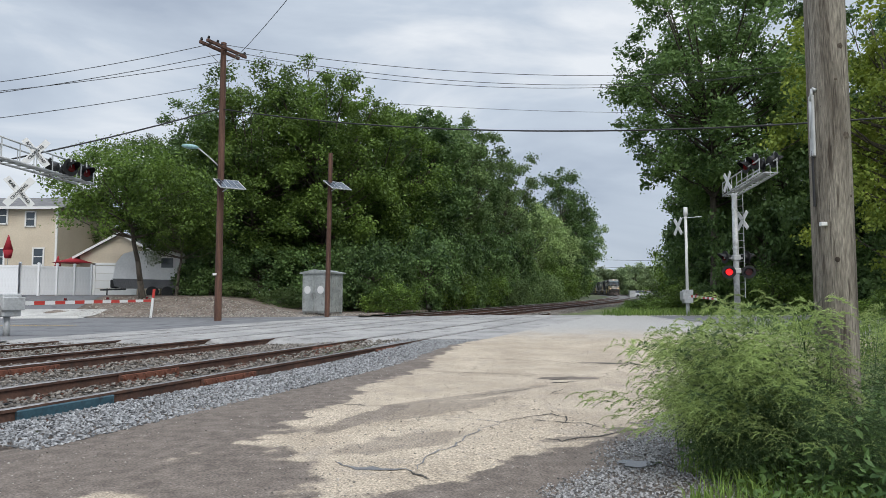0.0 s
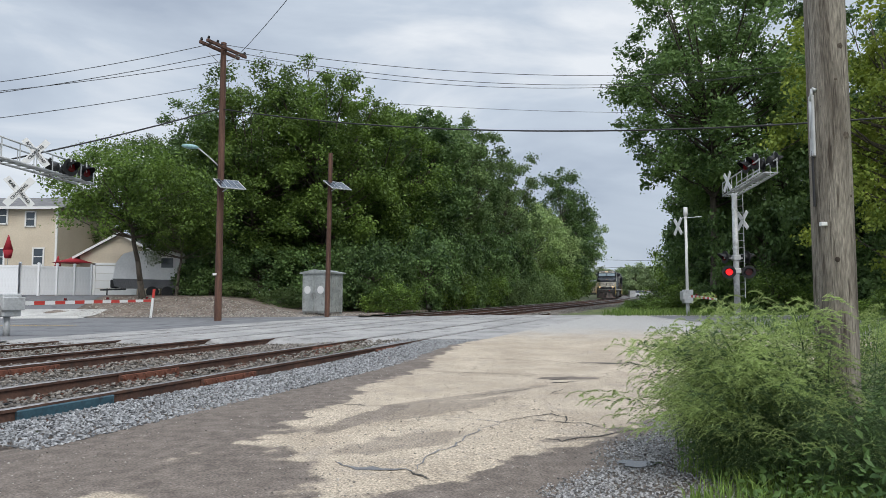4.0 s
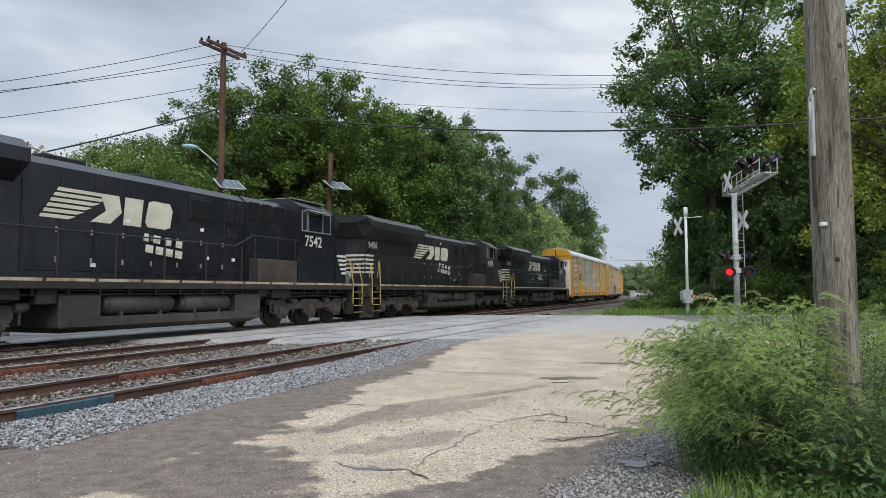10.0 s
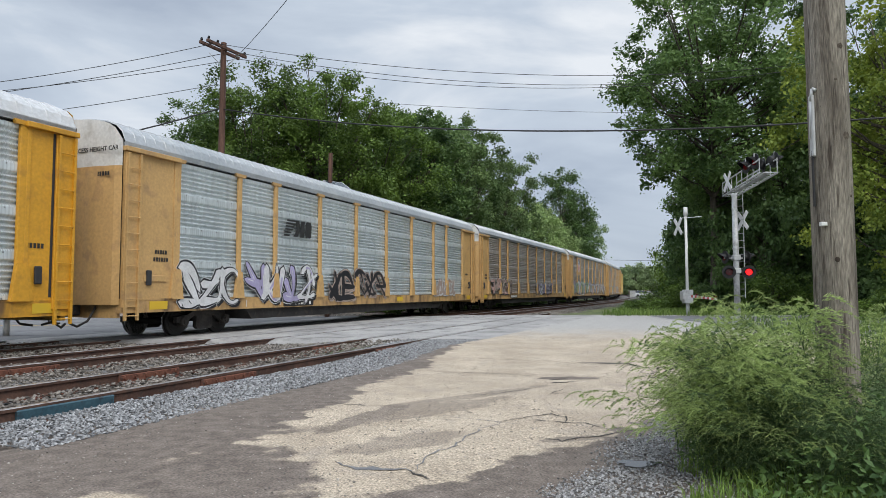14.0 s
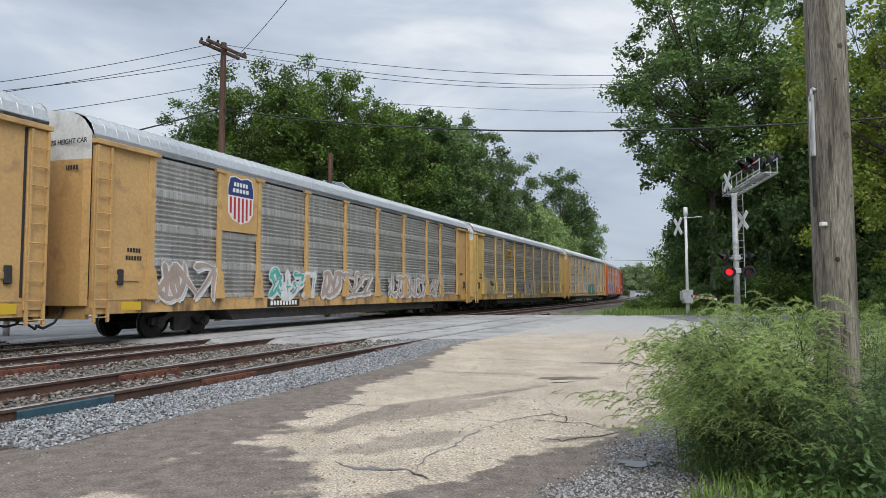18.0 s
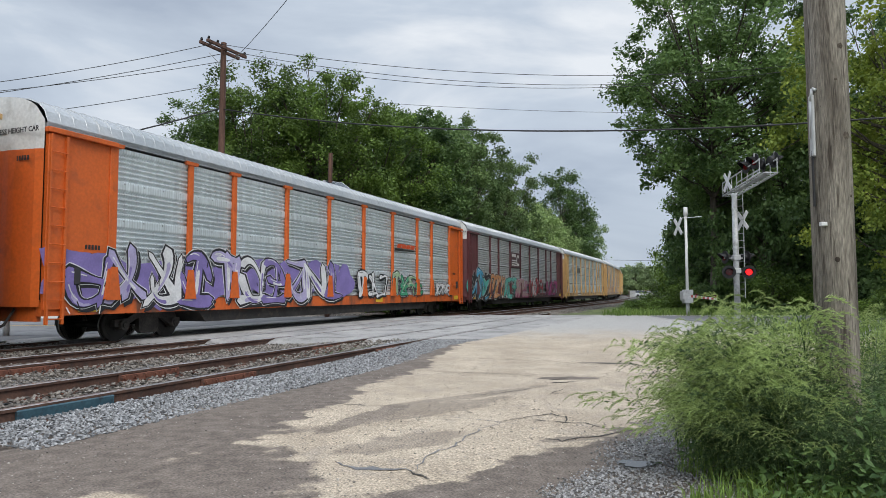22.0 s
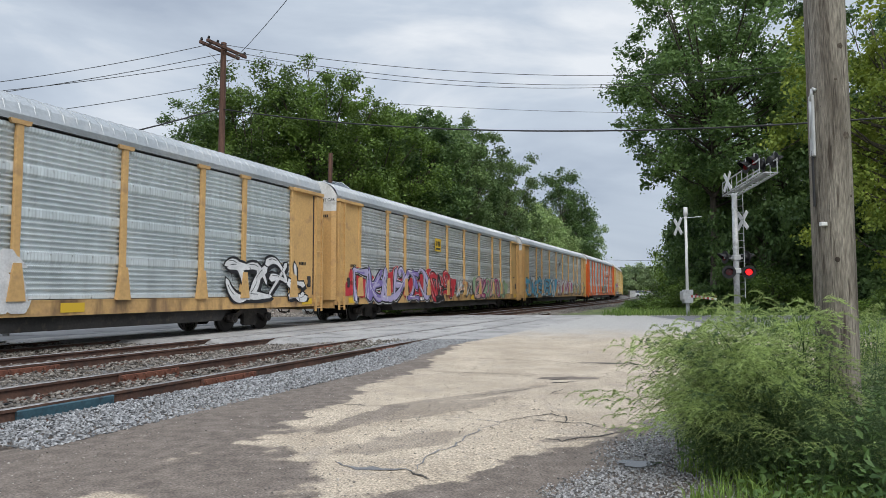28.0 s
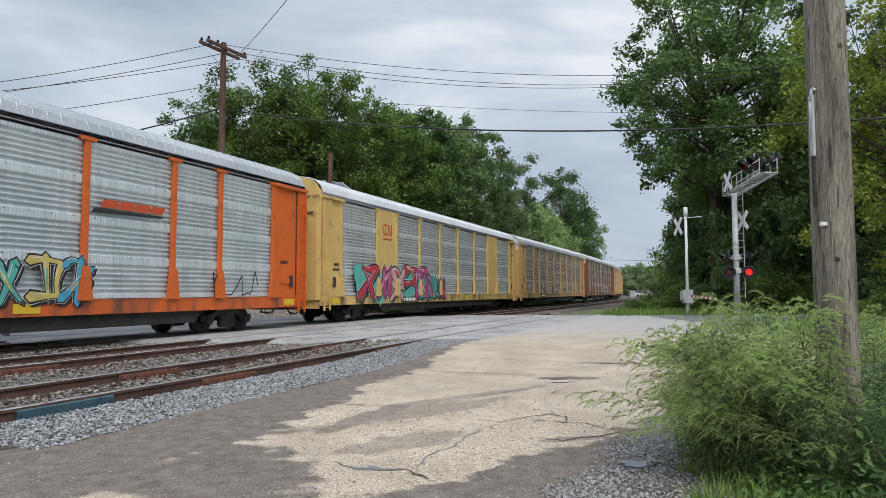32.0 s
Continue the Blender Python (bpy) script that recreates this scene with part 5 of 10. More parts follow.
SC, SG, SM, SD = (S_CLEAN, "clean"), (S_GREY, "grey"), (S_MID, "mid"), (S_DULL, "dull")
WAGONS = [
    dict(label="bright yellow auto rack wagon with shield emblem and silver panels", coat=P_YELLOW, panels=SC, layout="plate", sign=("shield", 0.78, 3.95), sign_at=2, white="low", roof="w",
         sprays=[("tag", 12.3, 1.55, 0.5, 0.4, "k")]),
    dict(label="tan auto rack wagon with silver panels and white graffiti", coat=P_TAN, panels=SC, sign=("stripes_dark", 0.62, 3.55), sign_at=3,
         sprays=[("piece", 10.4, 1.50, 2.5, 1.15, "w", "k", "w"), ("piece", 6.75, 1.55, 4.2, 1.2, "lw", "k", "w"), ("piece", 1.2, 1.55, 4.9, 1.1, "k", "s", "k"), ("piece", -8.8, 1.5, 3.2, 0.8, "s", "w", "s")]),
    dict(label="weathered tan auto rack wagon with brown-stained panels", coat=P_TAN, panels=SD, sprays=[("piece", 9, 1.6, 5.0, 1.0, "us", "k", "w"), ("piece", -4, 1.5, 6.0, 0.9, "wl", "k", "w")]),
    dict(label="weathered tan auto rack wagon with shield emblem and long graffiti", coat=P_TAN, panels=SD, sign=("shield", 0.75, 4.1), sign_at=2,
         sprays=[("piece", 6.0, 1.65, 11.0, 1.25, "lnw", "k", "n", "n"), ("piece", -4.5, 1.6, 9.0, 1.1, "wlw", "k", "w"), ("piece", -10.5, 1.45, 2.6, 0.9, "wl", "k", "w")]),
    dict(label="grey-brown auto rack wagon with shield emblem and pale graffiti", coat=P_TAN, panels=SM, sign=("shield", 0.75, 4.15), sign_at=2,
         sprays=[("piece", 10.5, 1.55, 2.4, 1.0, "s", "w", "s"), ("piece", 5.2, 1.50, 2.7, 0.9, "tw", "w", "w"), ("piece", 1.2, 1.55, 4.0, 0.95, "s", "w", "s"), ("piece", -6.0, 1.5, 7.0, 0.9, "s", "w", "w")]),
    dict(label="brown-stained auto rack wagon with yellow sign and faint graffiti", coat=P_PALE, panels=SD, sign=("yellow_sign", 0.72, 4.0), sign_at=3,
         sprays=[("piece", 10.0, 1.55, 3.4, 1.0, "ys", "s", "y"), ("piece", -0.4, 1.55, 4.6, 1.0, "s", "w", "s"), ("piece", -5.7, 1.5, 2.5, 0.75, "y", "s", "y"), ("tag", -9.9, 1.5, 1.2, 0.5, "k")]),
    dict(label="grey auto rack wagon with bracket emblem and green graffiti", coat=P_TAN, panels=SG, sign=("bracket", 0.85, 4.0), sign_at=4, seams=True,
         sprays=[("piece", -2.5, 1.55, 5.6, 1.05, "g", "k", "t", "l")]),
    dict(label="orange auto rack wagon with silver panels and purple graffiti", coat=P_ORANGE, panels=SC, sign=("swoosh", 0.86, 3.42), sign_at=7,
         sprays=[("piece", 6.9, 1.65, 12.6, 1.45, "plw", "k", "w", "p"), ("piece", -2.2, 1.55, 2.6, 1.0, "w", "k", "k"), ("piece", -5.9, 1.6, 3.4, 1.0, "ng", "k", "w"), ("piece", -10.6, 1.35, 2.2, 0.6, "w", "k", "w")]),
    dict(label="maroon auto rack wagon with grey panels and many-coloured graffiti", coat=P_MAROON, panels=SG, sign=("maroon_sign", 1.3, 3.62), sign_at=4, seams=True,
         sprays=[("piece", 11.2, 1.65, 4.0, 1.7, "kc", "k", "w", "t"), ("piece", 7.7, 1.60, 3.3, 1.5, "o", "k", "w"), ("piece", 4.5, 1.60, 3.3, 1.45, "t", "k", "w"), ("piece", 1.2, 1.5, 3.8, 1.2, "s", "m", "w"),
                 ("piece", -3.3, 1.55, 4.8, 1.35, "rwr", "k", "w"), ("piece", -9.0, 1.5, 4.6, 1.25, "m", "k", "l"), ("tag", 9.5, 3.3, 1.6, 1.5, "w"), ("tag", 8.0, 3.0, 1.6, 1.4, "w")]),
    dict(label="yellow auto rack wagon with striped emblem and dark-seamed panels", coat=P_TAN, panels=SC, sign=("stripes_dark", 0.62, 3.6), sign_at=3, seams=True,
         sprays=[("tag", 12.2, 1.6, 1.0, 0.6, "w"), ("tag", 12.2, 1.45, 0.9, 0.6, "w")]),
    dict(label="tan auto rack wagon with shield emblem and washed-out graffiti", coat=P_TAN, panels=SM, sign=("shield", 0.7, 4.1), sign_at=2, sprays=[("piece", 5.5, 1.45, 11, 0.9, "us", "s", "u"), ("piece", -6, 1.45, 8, 0.8, "sw", "s", "u")]),
    dict(label="silver-panelled auto rack wagon with striped emblem and black scrawl", coat=P_TAN, panels=SC, sign=("stripes_dark", 0.62, 3.6), sign_at=4,
         sprays=[("piece", 12.0, 1.6, 1.7, 1.3, "k", "k", "s"), ("piece", -1.2, 1.5, 0.7, 1.1, "w", "w", "w"), ("piece", -10.3, 1.65, 4.4, 1.2, "w", "k", "k")]),
    dict(label="tan auto rack wagon with yellow sign and purple and red graffiti", coat=P_TAN, panels=SG, sign=("yellow_sign", 0.7, 3.8), sign_at=4,
         sprays=[("piece", 8.3, 1.6, 8.2, 1.5, "lpl", "k", "w", "r"), ("piece", 2.6, 1.5, 3.0, 1.4, "rk", "k", "w", "r"), ("piece", -1.3, 1.45, 2.6, 0.9, "wo", "k", "w"), ("piece", -6.5, 1.5, 6.4, 1.2, "umn", "k", "w", "n")]),
    dict(label="tan auto rack wagon with bracket emblem and sky-blue graffiti", coat=P_TAN, panels=SG, sign=("bracket", 0.85, 3.9), sign_at=5,
         sprays=[("piece", 7.5, 1.65, 10.0, 1.5, "cwc", "k", "w", "c"), ("piece", -2.0, 1.6, 6.5, 1.3, "w", "k", "r", "m"), ("piece", -8.4, 1.55, 5.2, 1.1, "wns", "k", "w"), ("piece", -12.3, 1.5, 1.2, 1.0, "y", "k", "w")]),
    dict(label="orange auto rack wagon with silver panels and small graffiti", coat=P_ORANGE, panels=SC, sign=("swoosh", 0.86, 3.42), sign_at=7,
         sprays=[("tag", 4.2, 1.55, 1.8, 1.0, "k"), ("piece", -2.4, 1.55, 4.2, 1.0, "yct", "k", "w"), ("tag", -9.9, 1.55, 2.2, 0.9, "k"), ("tag", 12.2, 2.2, 0.6, 0.7, "w")]),
    dict(label="faded yellow auto rack wagon with red emblem and pink graffiti", coat=P_PALE, panels=SG, layout="plate", sign=("round_letters", 0.75, 4.1), sign_at=2, white="none", roof="w",
         sprays=[("piece", 7.0, 1.6, 7.2, 1.6, "rmu", "k", "w", "t"), ("piece", 2.6, 1.5, 3.4, 1.1, "tm", "k", "t")]),
    dict(label="weathered auto rack wagon with grey-brown panels", coat=P_TAN, panels=SD, sprays=[("piece", 3, 1.5, 7.0, 0.9, "ws", "k", "w")]),
    dict(label="dull brown auto rack wagon with pale graffiti", coat=P_BROWN, panels=SD, sprays=[("piece", -3, 1.5, 8.0, 0.9, "ws", "k", "w")]),
    dict(label="tan auto rack wagon with grey panels", coat=P_TAN, panels=SG),
    dict(label="weathered tan auto rack wagon", coat=P_TAN, panels=SD),
    dict(label="tan auto rack wagon with silver panels", coat=P_TAN, panels=SC),
    dict(label="tan auto rack wagon with stained panels", coat=P_TAN, panels=SD),
]
WAGON_OBS = [auto_rack(**w) for w in WAGONS]
bt = part("lettering", text_mesh("BUILDING\nAMERICA", 0.37, M_INK), None, WAGON_OBS[0], "black lettering")
bt.matrix_basis = side_place(CAR_L / 2 - 1.45 - 3.2 - 1.0, HALF + 0.026, 2.85, 1)


# ---------------------------------------------------------------- the train: diesel locomotives
M_LOCO = surf("black_locomotive_paint", (0.013, 0.0145, 0.019), (0.021, 0.0225, 0.028), 0.27, 0, 0.8, 9, 0.08, 0.003, (0.028, 0.026, 0.025), 0.3)
M_LOCO_D = surf("dusty_black_paint", (0.018, 0.0185, 0.020), (0.032, 0.031, 0.031), 0.38, 0, 0.9, 9, 0.1, 0.003, (0.026, 0.021, 0.017), 0.35)
for _m in (M_LOCO, M_LOCO_D):
    _m.node_tree.nodes["Principled BSDF"].inputs["Specular IOR Level"].default_value = 0.42
M_TANK = surf("dusty_fuel_tank", (0.040, 0.035, 0.031), (0.066, 0.058, 0.051), 0.65, 0, 0.9, 12, 0.15, 0.004, (0.03, 0.027, 0.024), 0.35)
M_TANKD = surf("dark_grey_fuel_tank", (0.030, 0.0295, 0.030), (0.050, 0.049, 0.048), 0.55, 0, 0.9, 12, 0.15, 0.004, (0.028, 0.026, 0.025), 0.35)
M_SILLDUST = surf("brown_dusted_black_paint", (0.040, 0.033, 0.027), (0.068, 0.054, 0.043), 0.65, 0, 1.5, 14, 0.1, 0.003, (0.026, 0.023, 0.021), 0.3)
M_RAILING = plain("black_handrail", (0.02, 0.02, 0.022), 0.5)
M_SAFETY = surf("yellow_handrail_paint", (0.52, 0.39, 0.10), (0.42, 0.33, 0.12), 0.5, 0, 4, 30, 0.05, 0.002, None, 0.2)
M_CREAM = surf("white_stripe_paint", (0.66, 0.64, 0.58), (0.52, 0.48, 0.40), 0.55, 0, 2.0, 20, 0.05, 0.002, (0.38, 0.33, 0.26), 0.25)
M_RUSTSTRIPE = surf("grimy_reflector_stripe", (0.50, 0.42, 0.30), (0.36, 0.25, 0.15), 0.6, 0, 1.2, 20, 0.05, 0.002, (0.24, 0.14, 0.08), 0.3)
# Windshield colour is raised to carry the bright sky as a painted reflection.
M_GLASS = plain("cab_glass", (0.40, 0.50, 0.55), 0.12, 0.55)
M_GLASSD = plain("dark_cab_glass", (0.02, 0.024, 0.028), 0.08, 0.0)
M_GRILLE = plain("black_grille", (0.008, 0.008, 0.009), 0.7)
M_LAMP = plain("lit_headlamp", (1.0, 0.62, 0.32), 0.3, 0, 1.9)
M_LAMPW = plain("unlit_lens", (0.55, 0.55, 0.52), 0.15, 0.3)
M_STEEL = surf("bare_grey_steel", (0.30, 0.30, 0.30), (0.40, 0.40, 0.39), 0.5, 0.5, 2, 20, 0.1, 0.002, None, 0.3)
M_PLOW = surf("scraped_black_plow", (0.040, 0.034, 0.032), (0.085, 0.060, 0.052), 0.6, 0.1, 1.6, 14, 0.2, 0.004, (0.15, 0.085, 0.065), 0.5)


def loft(bm, sections, mi=0, cap=True):
    """Skin through rings of equal length."""
    rings = [[bm.verts.new(p) for p in s] for s in sections]
    fs = []
    n = len(rings[0])
    for a, b in zip(rings, rings[1:]):
        for i in range(n):
            fs.append(bm.faces.new((a[i], a[(i + 1) % n], b[(i + 1) % n], b[i])))
    if cap:
        fs += [bm.faces.new(rings[0][::-1]), bm.faces.new(rings[-1])]
    bmesh.ops.recalc_face_normals(bm, faces=fs)
    for f in fs:
        f.material_index = mi
    return fs


def loco_truck(parent, x):
    bm = bmesh.new()
    r = 0.53
    for sg in (-1, 1):
        lo, hi = sorted((sg * 0.98, sg * 1.16))
        prism(bm, [(-2.35, 0.72), (-2.30, 0.98), (-1.9, 1.02), (-1.5, 0.86), (-0.9, 0.82), (-0.5, 1.0), (0.5, 1.0), (0.9, 0.82), (1.5, 0.86), (1.9, 1.02), (2.30, 0.98), (2.35, 0.72),
                   (2.15, 0.45), (1.55, 0.45), (1.35, 0.66), (0.50, 0.66), (0.32, 0.42), (-0.32, 0.42), (-0.50, 0.66), (-1.35, 0.66), (-1.55, 0.45), (-2.15, 0.45)], lo, hi)
        for u in (-1.85, 0.0, 1.85):
            a, b = sorted((sg * 1.1, sg * 1.24))
            box(bm, u - 0.21, u + 0.21, a, b, 0.33, 0.73, 0.03)
            rod(bm, (u, sg * 1.2, r), (u, sg * 1.29, r), 0.13, 14)
            rod(bm, (u, sg * 1.29, r), (u, sg * 1.31, r), 0.07, 10)
            for v in (-0.38, 0.38):
                for k in range(4):
                    rod(bm, (u + v, sg * 1.08, 0.52 + 0.075 * k), (u + v, sg * 1.08, 0.565 + 0.075 * k), 0.09, 10)
        for u in (-2.5, -1.15, 1.15, 2.5):
            rod(bm, (u - 0.16, sg * 1.14, 0.93), (u + 0.16, sg * 1.14, 0.93), 0.11, 12)
            rod(bm, (u, sg * 1.14, 0.86), (u, sg * 1.14, 0.55), 0.035, 6)
        pipe(bm, [(-2.2, sg * 1.18, 1.06), (-0.8, sg * 1.18, 1.12), (0.8, sg * 1.18, 1.12), (2.2, sg * 1.18, 1.06)], 0.022, 6)
    box(bm, -2.2, 2.2, -0.9, 0.9, 0.6, 0.85, 0.03)
    t = part("truck", cached("loco_truck", lambda: mesh_of(bm, "truck", M_TRUCK)), None, parent)
    t.matrix_basis = pose(x, 0, 0)
    for u in (-1.85, 0, 1.85):
        w = part("wheelset", cached("loco_wheel", lambda: wheelset_mesh(r)), None, t)
        w.matrix_basis = pose(u, 0, 0)


LONG = 1.06   # the body's length against its drawn sections


def locomotive(label, number, aux_end, dusty, front_lit, stripe, tank_style, emb_x):
    lo = thing("locomotive", label, "locomotive", group="locomotives of the freight train")
    paint_m = M_LOCO_D if dusty else M_LOCO
    dk = "d" if dusty else "c"

    def main_frame():
        bm = bmesh.new()
        box(bm, -9.9, 9.9, -0.75, 0.75, 1.05, 1.5)
        box(bm, -10.0, 9.95, -1.5, 1.5, 1.48, 1.56)
        for sg in (-1, 1):
            a, b = sorted((sg * 1.42, sg * 1.51))
            box(bm, -9.6, 9.3, a, b, 1.36, 1.62)
        for u in np.arange(-8.5, 8.6, 0.85):
            box(bm, u - 0.04, u + 0.04, -1.40, 1.40, 1.2, 1.48)
        for sg in (-1, 1):
            for u, w, z0 in ((4.6, 1.0, 1.06), (-4.9, 0.8, 1.1), (3.6, 0.5, 1.12), (-3.9, 0.5, 1.0)):
                a, b = sorted((sg * 0.95, sg * 1.38))
                box(bm, u - w / 2, u + w / 2, a, b, z0, 1.36, 0.02)
            pipe(bm, [(-9, sg * 1.25, 1.25), (-4, sg * 1.3, 1.22), (4, sg * 1.3, 1.24), (9, sg * 1.25, 1.25)], 0.035, 6)
            pipe(bm, [(-4, sg * 1.36, 1.32), (4, sg * 1.36, 1.32)], 0.025, 6)
        return mesh_of(bm, "frame", M_BLACK)
    part("frame", cached("loco_frame", main_frame), None, lo)

    for sg in (1, -1):
        def side_stripe(sg=sg):
            bm = bmesh.new()
            a, b = sorted((sg * 1.512, sg * 1.518))
            x = -9.3
            while x < 9.2:
                box(bm, x, x + 1.22, a, b, 1.53, 1.60)
                x += 1.32
            return mesh_of(bm, "reflector_stripe", M_RUSTSTRIPE if stripe == "rust" else M_CREAM)
        part("reflector_stripe", cached(("stripe", sg, stripe), side_stripe), None, lo, "pale reflective stripe along the walkway's edge")

    # cab and nose
    def cab():
        bm = bmesh.new()
        def ring(x, hw, top, chin=1.62, ch=0.14):
            return [(x, -hw, chin), (x, hw, chin), (x, hw, top - ch), (x, hw - ch * 1.6, top), (x, -hw + ch * 1.6, top), (x, -hw, top - ch)]
        loft(bm, [ring(7.86, 1.5, 4.38, 1.62, 0.26), ring(7.70, 1.5, 4.62, 1.62, 0.30), ring(5.42, 1.5, 4.70, 1.62, 0.30)])
        return mesh_of(bm, "cab", paint_m)
    part("cab", cached(("cab", dk), cab), None, lo)

    def nose_rings(z0, z1, grow=0.0, follow=True):
        out = []
        for x, hw, top in ((9.42, 0.80, 2.98), (9.36, 0.92, 3.02), (8.62, 1.50, 3.22), (7.84, 1.50, 3.46)):
            hi = min(z1, top) if not follow else z1
            out.append([(x + grow, -hw - grow, z0), (x + grow, hw + grow, z0), (x + grow, hw + grow, hi), (x + grow, -hw - grow, hi)])
        return out

    def nose():
        bm = bmesh.new()
        loft(bm, [[(x, -hw, 1.62), (x, hw, 1.62), (x, hw, top - 0.10), (x, hw - 0.2, top), (x, -hw + 0.2, top), (x, -hw, top - 0.10)]
                  for x, hw, top in ((9.42, 0.80, 3.0), (9.36, 0.92, 3.06), (8.62, 1.50, 3.36), (7.80, 1.50, 3.64))])
        return mesh_of(bm, "nose", paint_m)
    part("nose", cached(("nose", dk), nose), None, lo)

    def nose_stripe(k):
        bm = bmesh.new()
        z1 = 2.74 - 0.17 * k
        z0 = z1 - 0.09
        R = nose_rings(z0, z1, 0.006)
        R[-1] = [(7.95 + 0.09 * k, p[1], p[2]) for p in R[-1]]
        loft(bm, R, cap=False)
        f = bm.faces.new([bm.verts.new(p) for p in R[0]])
        bmesh.ops.recalc_face_normals(bm, faces=bm.faces[:])
        return mesh_of(bm, "nose_stripe", M_CREAM)
    for k in range(5):
        part("nose_stripe", cached(("nose_stripe", k), lambda k=k: nose_stripe(k)), None, lo, "white stripe that wraps round the nose")

    def nose_block():
        bm = bmesh.new()
        box(bm, 9.425, 9.434, -0.42, 0.42, 1.90, 2.75)
        return mesh_of(bm, "nose_emblem", M_CREAM)
    part("nose_emblem", cached("nose_block", nose_block), None, lo, "white block behind a dark emblem")

    def emblem_dark():
        bm = bmesh.new()
        prism(bm, [(-0.16, 1.98), (-0.05, 2.0), (0.02, 2.25), (0.14, 2.0), (0.2, 2.02), (0.12, 2.35), (0.2, 2.5), (0.1, 2.68), (0.0, 2.55), (-0.12, 2.5), (-0.10, 2.2)], 9.436, 9.441, "x")
        return mesh_of(bm, "emblem", M_INK)
    part("emblem", cached("horse", emblem_dark), None, lo)

    def nose_door():
        bm = bmesh.new()
        box(bm, 9.35, 9.46, -0.32, -0.28, 1.7, 2.9)
        box(bm, 9.30, 9.50, 0.18, 0.62, 2.86, 2.93, 0.01)
        box(bm, 8.9, 9.3, -0.35, 0.25, 2.9, 3.06, 0.02)
        return mesh_of(bm, "nose_door_trim", M_GRILLE)
    part("nose_door_trim", cached("nose_door", nose_door), None, lo)

    def windshield(sg):
        bm = bmesh.new()
        a, b = (0.07, 1.30)
        if sg < 0:
            a, b = -0.07, -1.30
        vs = [(7.89, a, 3.80), (7.89, b, 3.74), (7.875, b, 4.18), (7.875, a, 4.20)]
        f = bm.faces.new([bm.verts.new(v) for v in vs])
        r = bmesh.ops.extrude_face_region(bm, geom=[f])
        bmesh.ops.translate(bm, vec=(-0.03, 0, 0), verts=[v for v in r["geom"] if isinstance(v, bmesh.types.BMVert)])
        bmesh.ops.recalc_face_normals(bm, faces=bm.faces[:])
        return mesh_of(bm, "windshield", M_GLASS)
    for sg in (-1, 1):
        part("windshield", cached(("windshield", sg), lambda sg=sg: windshield(sg)), None, lo, "windshield with a pale blue sky reflection in its colour")
        wp = bmesh.new()
        rod(wp, (7.93, sg * 0.66, 4.10), (7.95, sg * 0.5, 3.72), 0.012, 5)
        rod(wp, (7.93, sg * 0.66, 3.50), (7.93, sg * 0.66, 3.60), 0.05, 6)
        part("wiper", cached(("wiper", sg), lambda: mesh_of(wp, "wiper", M_RAILING)), None, lo)

    def visor():
        bm = bmesh.new()
        prism(bm, [(-1.28, 4.24), (1.28, 4.24), (1.2, 4.46), (0.92, 4.60), (-0.92, 4.60), (-1.2, 4.46)], 7.80, 7.885, "x")
        return mesh_of(bm, "cab_brow", M_CREAM)
    if front_lit:
        part("cab_brow", cached("brow", visor), None, lo, "white band above the windshields")
    for sg in (-1, 1):
        def board(sg=sg):
            bm = bmesh.new()
            a, b = sorted((sg * 0.26, sg * 0.86))
            box(bm, 7.84, 7.95, a, b, 4.34, 4.58, 0.02)
            return mesh_of(bm, "number_board", M_INK)
        nb = part("number_board", cached(("board", sg), board), None, lo)
        bb = part("board_marking", cached("board_bars", lambda: number_bars(0.46, 0.15, 4, M_INKW)), None, nb)
        bb.matrix_basis = Matrix.Translation((7.952, sg * 0.56, 4.46)) @ Matrix(((0, 0, 1, 0), (1, 0, 0, 0), (0, 1, 0, 0), (0, 0, 0, 1)))
        hb = bmesh.new()
        rod(hb, (7.88, sg * 0.11, 4.46), (7.97, sg * 0.11, 4.46), 0.066, 16)
        part("headlight", mesh_of(hb, "headlight", M_LAMP if front_lit else M_LAMPW), None, lo, "round headlight")
        db = bmesh.new()
        rod(db, (9.55, sg * 1.02, 1.92), (9.72, sg * 1.02, 1.92), 0.13, 16)
        rod(db, (9.72, sg * 1.02, 1.92), (9.73, sg * 1.02, 1.92), 0.105, 16, mi=1)
        box(db, 9.5, 9.65, sg * 1.02 - 0.05, sg * 1.02 + 0.05, 1.56, 1.85)
        part("ditch_light", mesh_of(db, "ditch_light", [M_STEEL, M_LAMP if front_lit else M_LAMPW]), None, lo, "round ditch light")

    # side windows, door line, louvres
    for sg in (1, -1):
        for x0, x1, gm in ((6.95, 7.45, M_GLASSD), (6.0, 6.90, M_GLASSD), (5.62, 5.88, M_GLASSD)):
            bm = bmesh.new()
            a, b = sorted((sg * 1.495, sg * 1.515))
            box(bm, x0, x1, a, b, 3.55, 4.22)
            g = part("cab_window", cached(("cabwin", sg, x0), lambda bm=bm, gm=gm: mesh_of(bm, "cab_window", gm)), None, lo, "dark side window")
            fb = bmesh.new()
            a, b = sorted((sg * 1.50, sg * 1.535))
            for u0, u1, v0, v1 in ((x0 - 0.03, x0, 3.52, 4.25), (x1, x1 + 0.03, 3.52, 4.25), (x0 - 0.03, x1 + 0.03, 3.49, 3.53), (x0 - 0.03, x1 + 0.03, 4.22, 4.26)):
                box(fb, u0, u1, a, b, v0, v1)
            part("window_frame", cached(("cabwinf", sg, x0), lambda fb=fb: mesh_of(fb, "window_frame", M_STEEL)), None, g)
        sb = bmesh.new()
        a, b = sorted((sg * 1.5, sg * 1.86))
